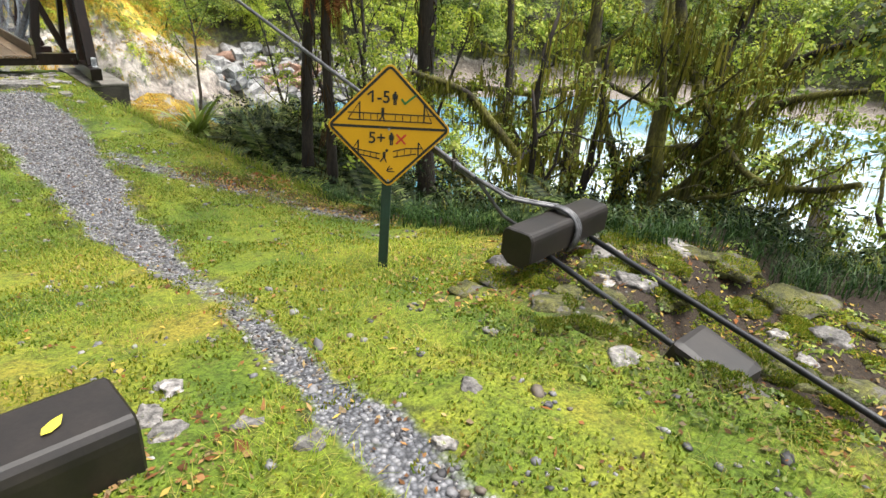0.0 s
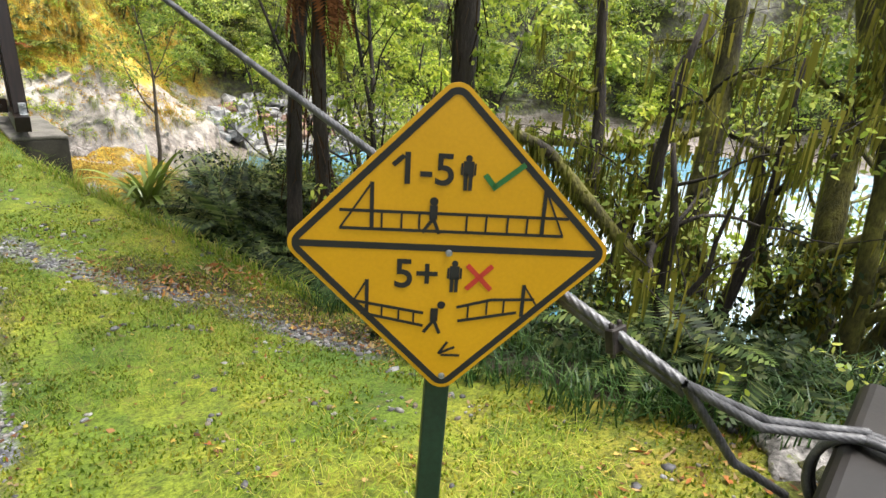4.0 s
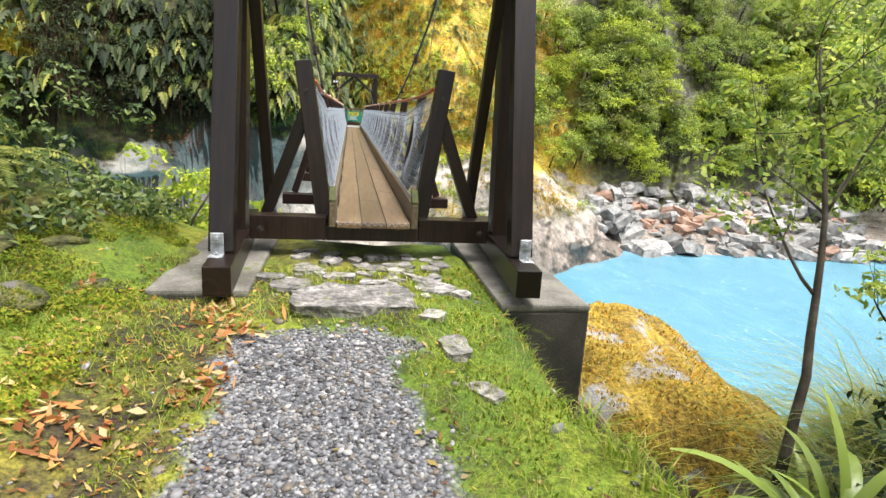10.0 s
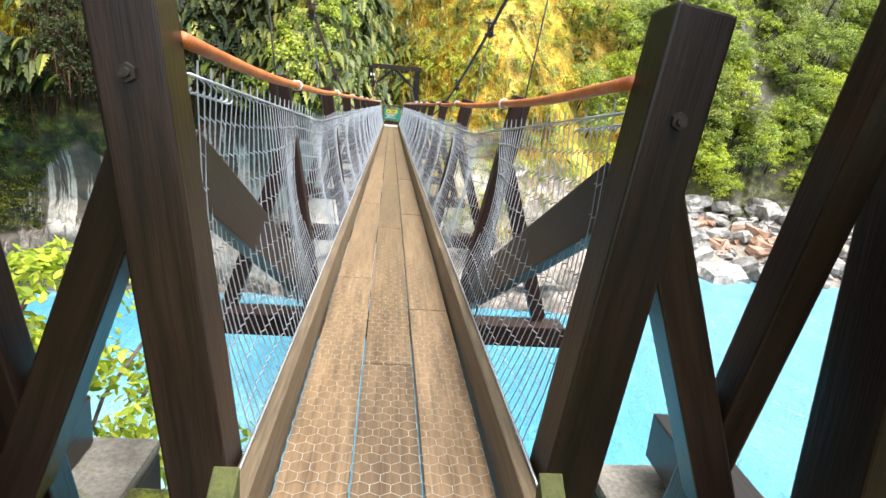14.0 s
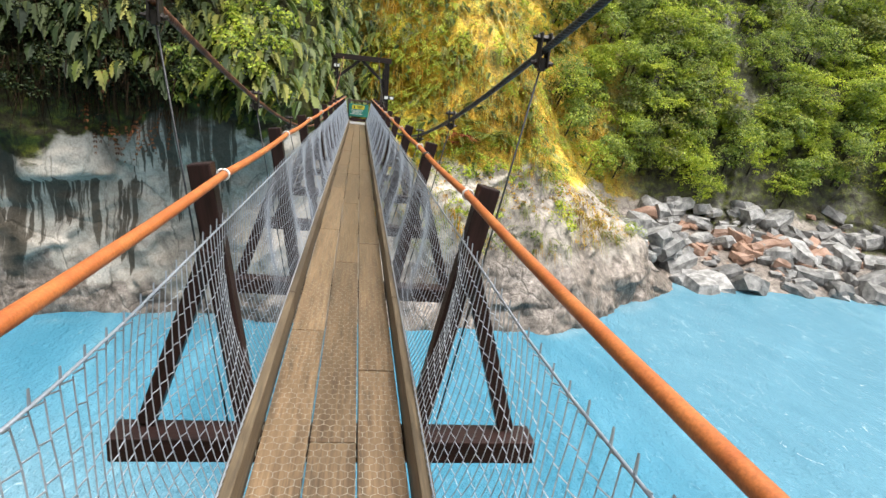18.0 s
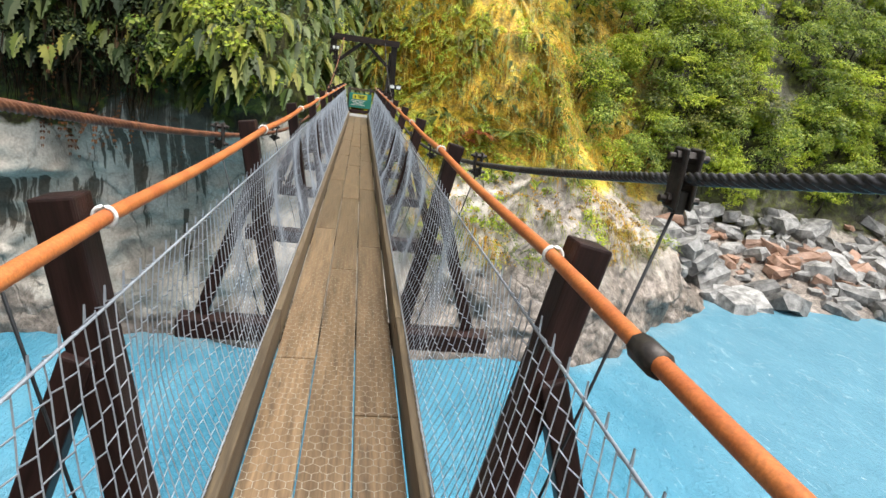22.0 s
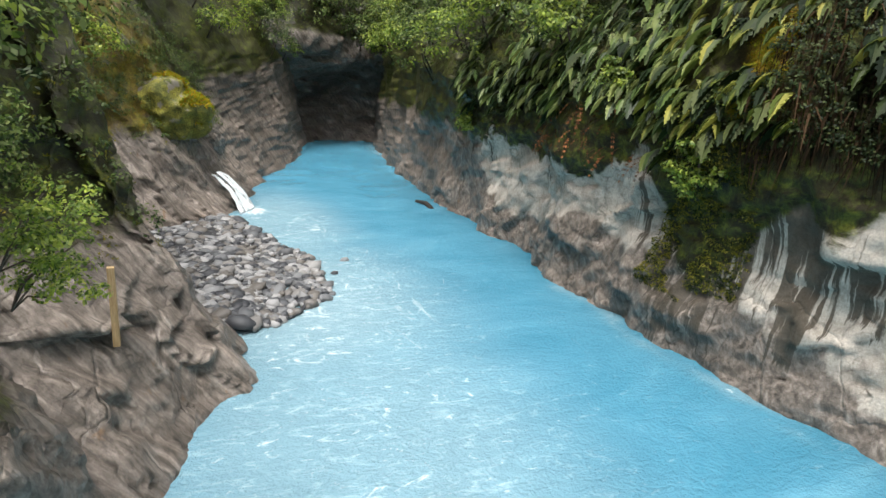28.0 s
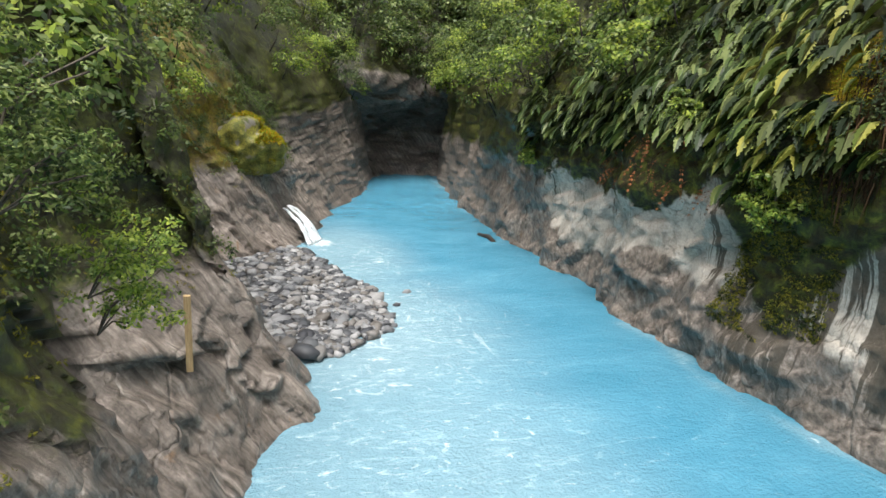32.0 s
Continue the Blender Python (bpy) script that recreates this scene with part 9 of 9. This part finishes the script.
loose("moss_carpet", np.stack([s - w, s + w, tip], 1), 3, L_MOSSTUFT, None, "stuff", "springy yellow-green moss carpet", "moss")
s = path_spots(34000, lambda x, y, t: (t < 0.3) & ((x < 1.0) | (y > -9.9) | (fbm(np.stack([x * 2, y * 2, 0 * x + 9], -1), 3) > 0.6)) & (fbm(np.stack([x * 1.3, y * 1.3, 0 * x + 25], -1), 3) > 0.5), g)
blades(s, 0.05, 0.002, g, L_GRASS, "short_grass", "short grass through the moss", 1.5)
# moss tufts standing on the rocks
def moss_on(ob, mat, n, length, seed, up=0.15):
    gg = np.random.default_rng(seed)
    co, no = np.empty(len(ob.data.vertices) * 3), np.empty(len(ob.data.vertices) * 3)
    ob.data.vertices.foreach_get("co", co)
    ob.data.vertices.foreach_get("normal", no)
    co, no = co.reshape(-1, 3), no.reshape(-1, 3)
    ok = np.where(no[:, 2] > up)[0]
    tri = np.array([p.vertices[:3] for p in ob.data.polygons])
    tri = tri[np.isin(tri, ok).all(1)]
    if not len(tri):
        return
    i = tri[gg.integers(0, len(tri), n)]
    w = gg.dirichlet((1, 1, 1), n)[..., None]
    p, d = (co[i] * w).sum(1), (no[i] * w).sum(1)
    keep = fbm((p + seed) * (0.9 / length) * 0.06, 3) > 0.44
    p, d = p[keep], d[keep]
    a = gg.normal(0, 1, p.shape)
    side = unit(np.cross(d, a)) * (length * gg.uniform(0.12, 0.3, len(p)))[:, None]
    tip = p + unit(d + 0.7 * a * 0.6) * (length * gg.uniform(0.4, 1.2, len(p)))[:, None]
    loose("moss", np.stack([p - side, p + side, tip], 1), 3, mat, ob, "stuff")


for k, ob in enumerate([o for o in bpy.data.objects if o.name.split(".")[0] == "mossy_rock"]):
    moss_on(ob, L_MOSSTUFT, 1500, 0.022, k)
moss_on(gold, L_GOLD, 34000, 0.032, 7)
moss_on(dome, L_MOSSGLOW, 9000, 0.2, 9, 0.35)
# fallen leaves and twigs
s = np.concatenate([path_spots(2000, lambda x, y, t: t < 0.95, g), path_spots(1500, lambda x, y, t: np.abs(side_of([(0.9, -5.2), (1.5, -5.7), (2.0, -6.4), (2.3, -7.5)], x, y)) < 0.26, g),
                    path_spots(1500, lambda x, y, t: (np.abs(x + 1.2) < 0.45) & (y > -4.6), g), path_spots(2600, lambda x, y, t: (x > 0.7) & (y < -9.3), g), path_spots(1300, lambda x, y, t: (t > 0.1) & (t < 0.55), g), path_spots(200, lambda x, y, t: np.hypot(x + 1.05, y + 10.4) < 0.35, g)])
loose("leaf_litter", leaf_quads(s + (0, 0, 0.012), np.tile((0, 0, 1.3), (len(s), 1)), 0.038 * g.lognormal(0, 0.35, len(s)), 0.016 * g.lognormal(0, 0.35, len(s)), g), 4, L_LITTER, None, "stuff", "fallen brown leaves on the moss", "leaf litter")

heap = np.random.default_rng(8)
for x, y, r, n in ((-1.34, -2.35, 0.2, 90), (-1.69, -1.1, 0.14, 50), (-0.87, -2.0, 0.13, 45), (-0.84, -1.5, 0.16, 55), (-1.6, -1.96, 0.13, 35), (1.31, -5.55, 0.16, 50), (1.71, -5.38, 0.14, 40), (1.95, -5.55, 0.18, 50), (-0.95, -1.2, 0.14, 40), (-1.5, -3.1, 0.12, 30)):
    c_ = np.c_[heap.normal(x, r * 0.55, n), heap.normal(y, r * 0.7, n), np.zeros(n)]
    c_[:, 2] = ground_z(c_[:, 0], c_[:, 1]) + heap.uniform(0.008, 0.035, n)
    loose("leaf_litter", leaf_quads(c_, heap.normal(0, 0.45, (n, 3)) + (0, 0, 1.2), 0.075 * heap.lognormal(0, 0.3, n), 0.028 * heap.lognormal(0, 0.3, n), heap, 0.2), 4, L_DEADLEAF, None, "stuff", "heap of curled orange-brown leaves on the moss", "leaf litter")

# ---- deck: netting over the planks, side netting, planks ----
hexes = []
a_, b_ = 0.056, 0.030
segs = []
ny = int(END_Y / (1.5 * b_))
for j in range(ny):
    y = 0.005 + j * 1.5 * b_
    off = 0.5 * a_ * (j % 2)
    for i in range(int(0.6 / a_) + 1):
        x = -0.298 + i * a_ + off
        if x > 0.297:
            continue
        segs.append(((x, y), (x, y + b_)))
        for dx in (-0.5 * a_, 0.5 * a_):
            if -0.3 <= x + dx <= 0.3:
                segs.append(((x, y + b_), (x + dx, y + 1.5 * b_)))
segs = np.array(segs)
d = segs[:, 1] - segs[:, 0]
nrm = unit(np.stack([-d[:, 1], d[:, 0]], -1)) * 0.0010
z = np.full(len(segs), 0.0075)
c4 = lambda p, q: np.c_[p, q]
top = np.stack([c4(segs[:, 0] - nrm, z), c4(segs[:, 1] - nrm, z), c4(segs[:, 1] + nrm, z), c4(segs[:, 0] + nrm, z)], 1)
deck_net = loose("deck_netting", top[:, ::-1], 4, M_HEXWIRE, bridge, "stuff", "hexagonal wire netting stapled over the deck")
deck_net.matrix_basis = world_inverse(bridge)
# fringe of netting over the deck's front edge
zig = [(-0.3 + 0.014 * k, -0.006, (0.006, -0.012, -0.024, -0.012)[k % 4]) for k in range(43)]
tube("netting_fringe", zig, 0.0018, M_GALV, bridge, "", 4)


def side_net(s):
    """Linked wire netting: upright wires stepped sideways at each link, sagging a little, from the top wire to the kick board."""
    cell, rows = 0.05, 11
    g3 = np.random.default_rng(5 + (s > 0))
    nw = int((END_Y - 0.45) / cell)
    t = np.linspace(0, 1, rows + 1)[None]
    k, j = np.arange(nw)[:, None], np.arange(rows + 1)[None]
    y = 0.45 + k * cell + 0.018 * (t - 0.5) * 4 + g3.normal(0, 0.0025, (nw, rows + 1))
    bulge = 0.035 * np.sin(np.pi * t) * (1 + 0.8 * np.sin(0.27 * k))
    top_z = 0.87 - 0.02 * np.abs(np.sin(np.pi * (y - 1.98) / BAY)) + 0.17 * np.clip(1 - (y - 0.42) / 2.4, 0, 1)
    z = 0.15 + (top_z - 0.15) * t - 0.03 * np.sin(np.pi * t) * np.sin(np.pi * (y - 1.98) / BAY) ** 2 + g3.normal(0, 0.002, (nw, rows + 1))
    P = np.stack([s * (0.345 + (0.49 - 0.345) * t + bulge), y, z], -1)
    A = [P[:, :-1].reshape(-1, 3), P[:-1, :].reshape(-1, 3) + (0, 0, 0.005)]
    B = [P[:, 1:].reshape(-1, 3), P[1:, :].reshape(-1, 3) - (0, 0, 0.006)]
    H = P[::2, -1]
    A, B = np.concatenate(A + [H, H + (0, 0.008, 0)]), np.concatenate(B + [H + (0, 0.004, 0.04), H + (0, 0.006, 0.04)])
    r = 0.002
    u = unit(np.cross(B - A, (1.0, 0.1, 0.2))) * r
    v = unit(np.cross(B - A, u)) * r
    ring = [u, -0.5 * u + 0.87 * v, -0.5 * u - 0.87 * v]
    q = [np.stack([A + ring[i], B + ring[i], B + ring[(i + 1) % 3], A + ring[(i + 1) % 3]], 1) for i in range(3)]
    ob = loose("side_netting", np.concatenate(q), 4, M_GALV, bridge, "stuff", "galvanised wire side netting")
    ob.matrix_basis = world_inverse(bridge)


side_net(-1)
side_net(1)
# planks: three rows, staggered joints, each a little different in level
rngp = random.Random(4)
shapes = {}
for row, x in enumerate((-0.2, 0.0, 0.2)):
    y = 0.0
    first = True
    while y < END_Y - 0.01:
        l = (2.35, 1.2, 1.85)[row] if first else 2.6
        l = min(l, END_Y - y)
        key = round(l, 2)
        if key not in shapes:
            bm = box_bm(0.1945, 0.05, l - 0.008, 0.006, 0, 0.003)
            me = bpy.data.meshes.new("plank")
            bm.to_mesh(me)
            bm.free()
            me.materials.append(M_PLANK)
            shapes[key] = me
        m, _ = aim((x, y + 0.004, -0.025 + rngp.uniform(-0.002, 0.002)), (x, y + l, -0.025), (1, 0, 0))
        place("plank", shapes[key], bridge, "", m @ pose(0, 0, 0, 0, 0, 90))
        y += l
        first = False
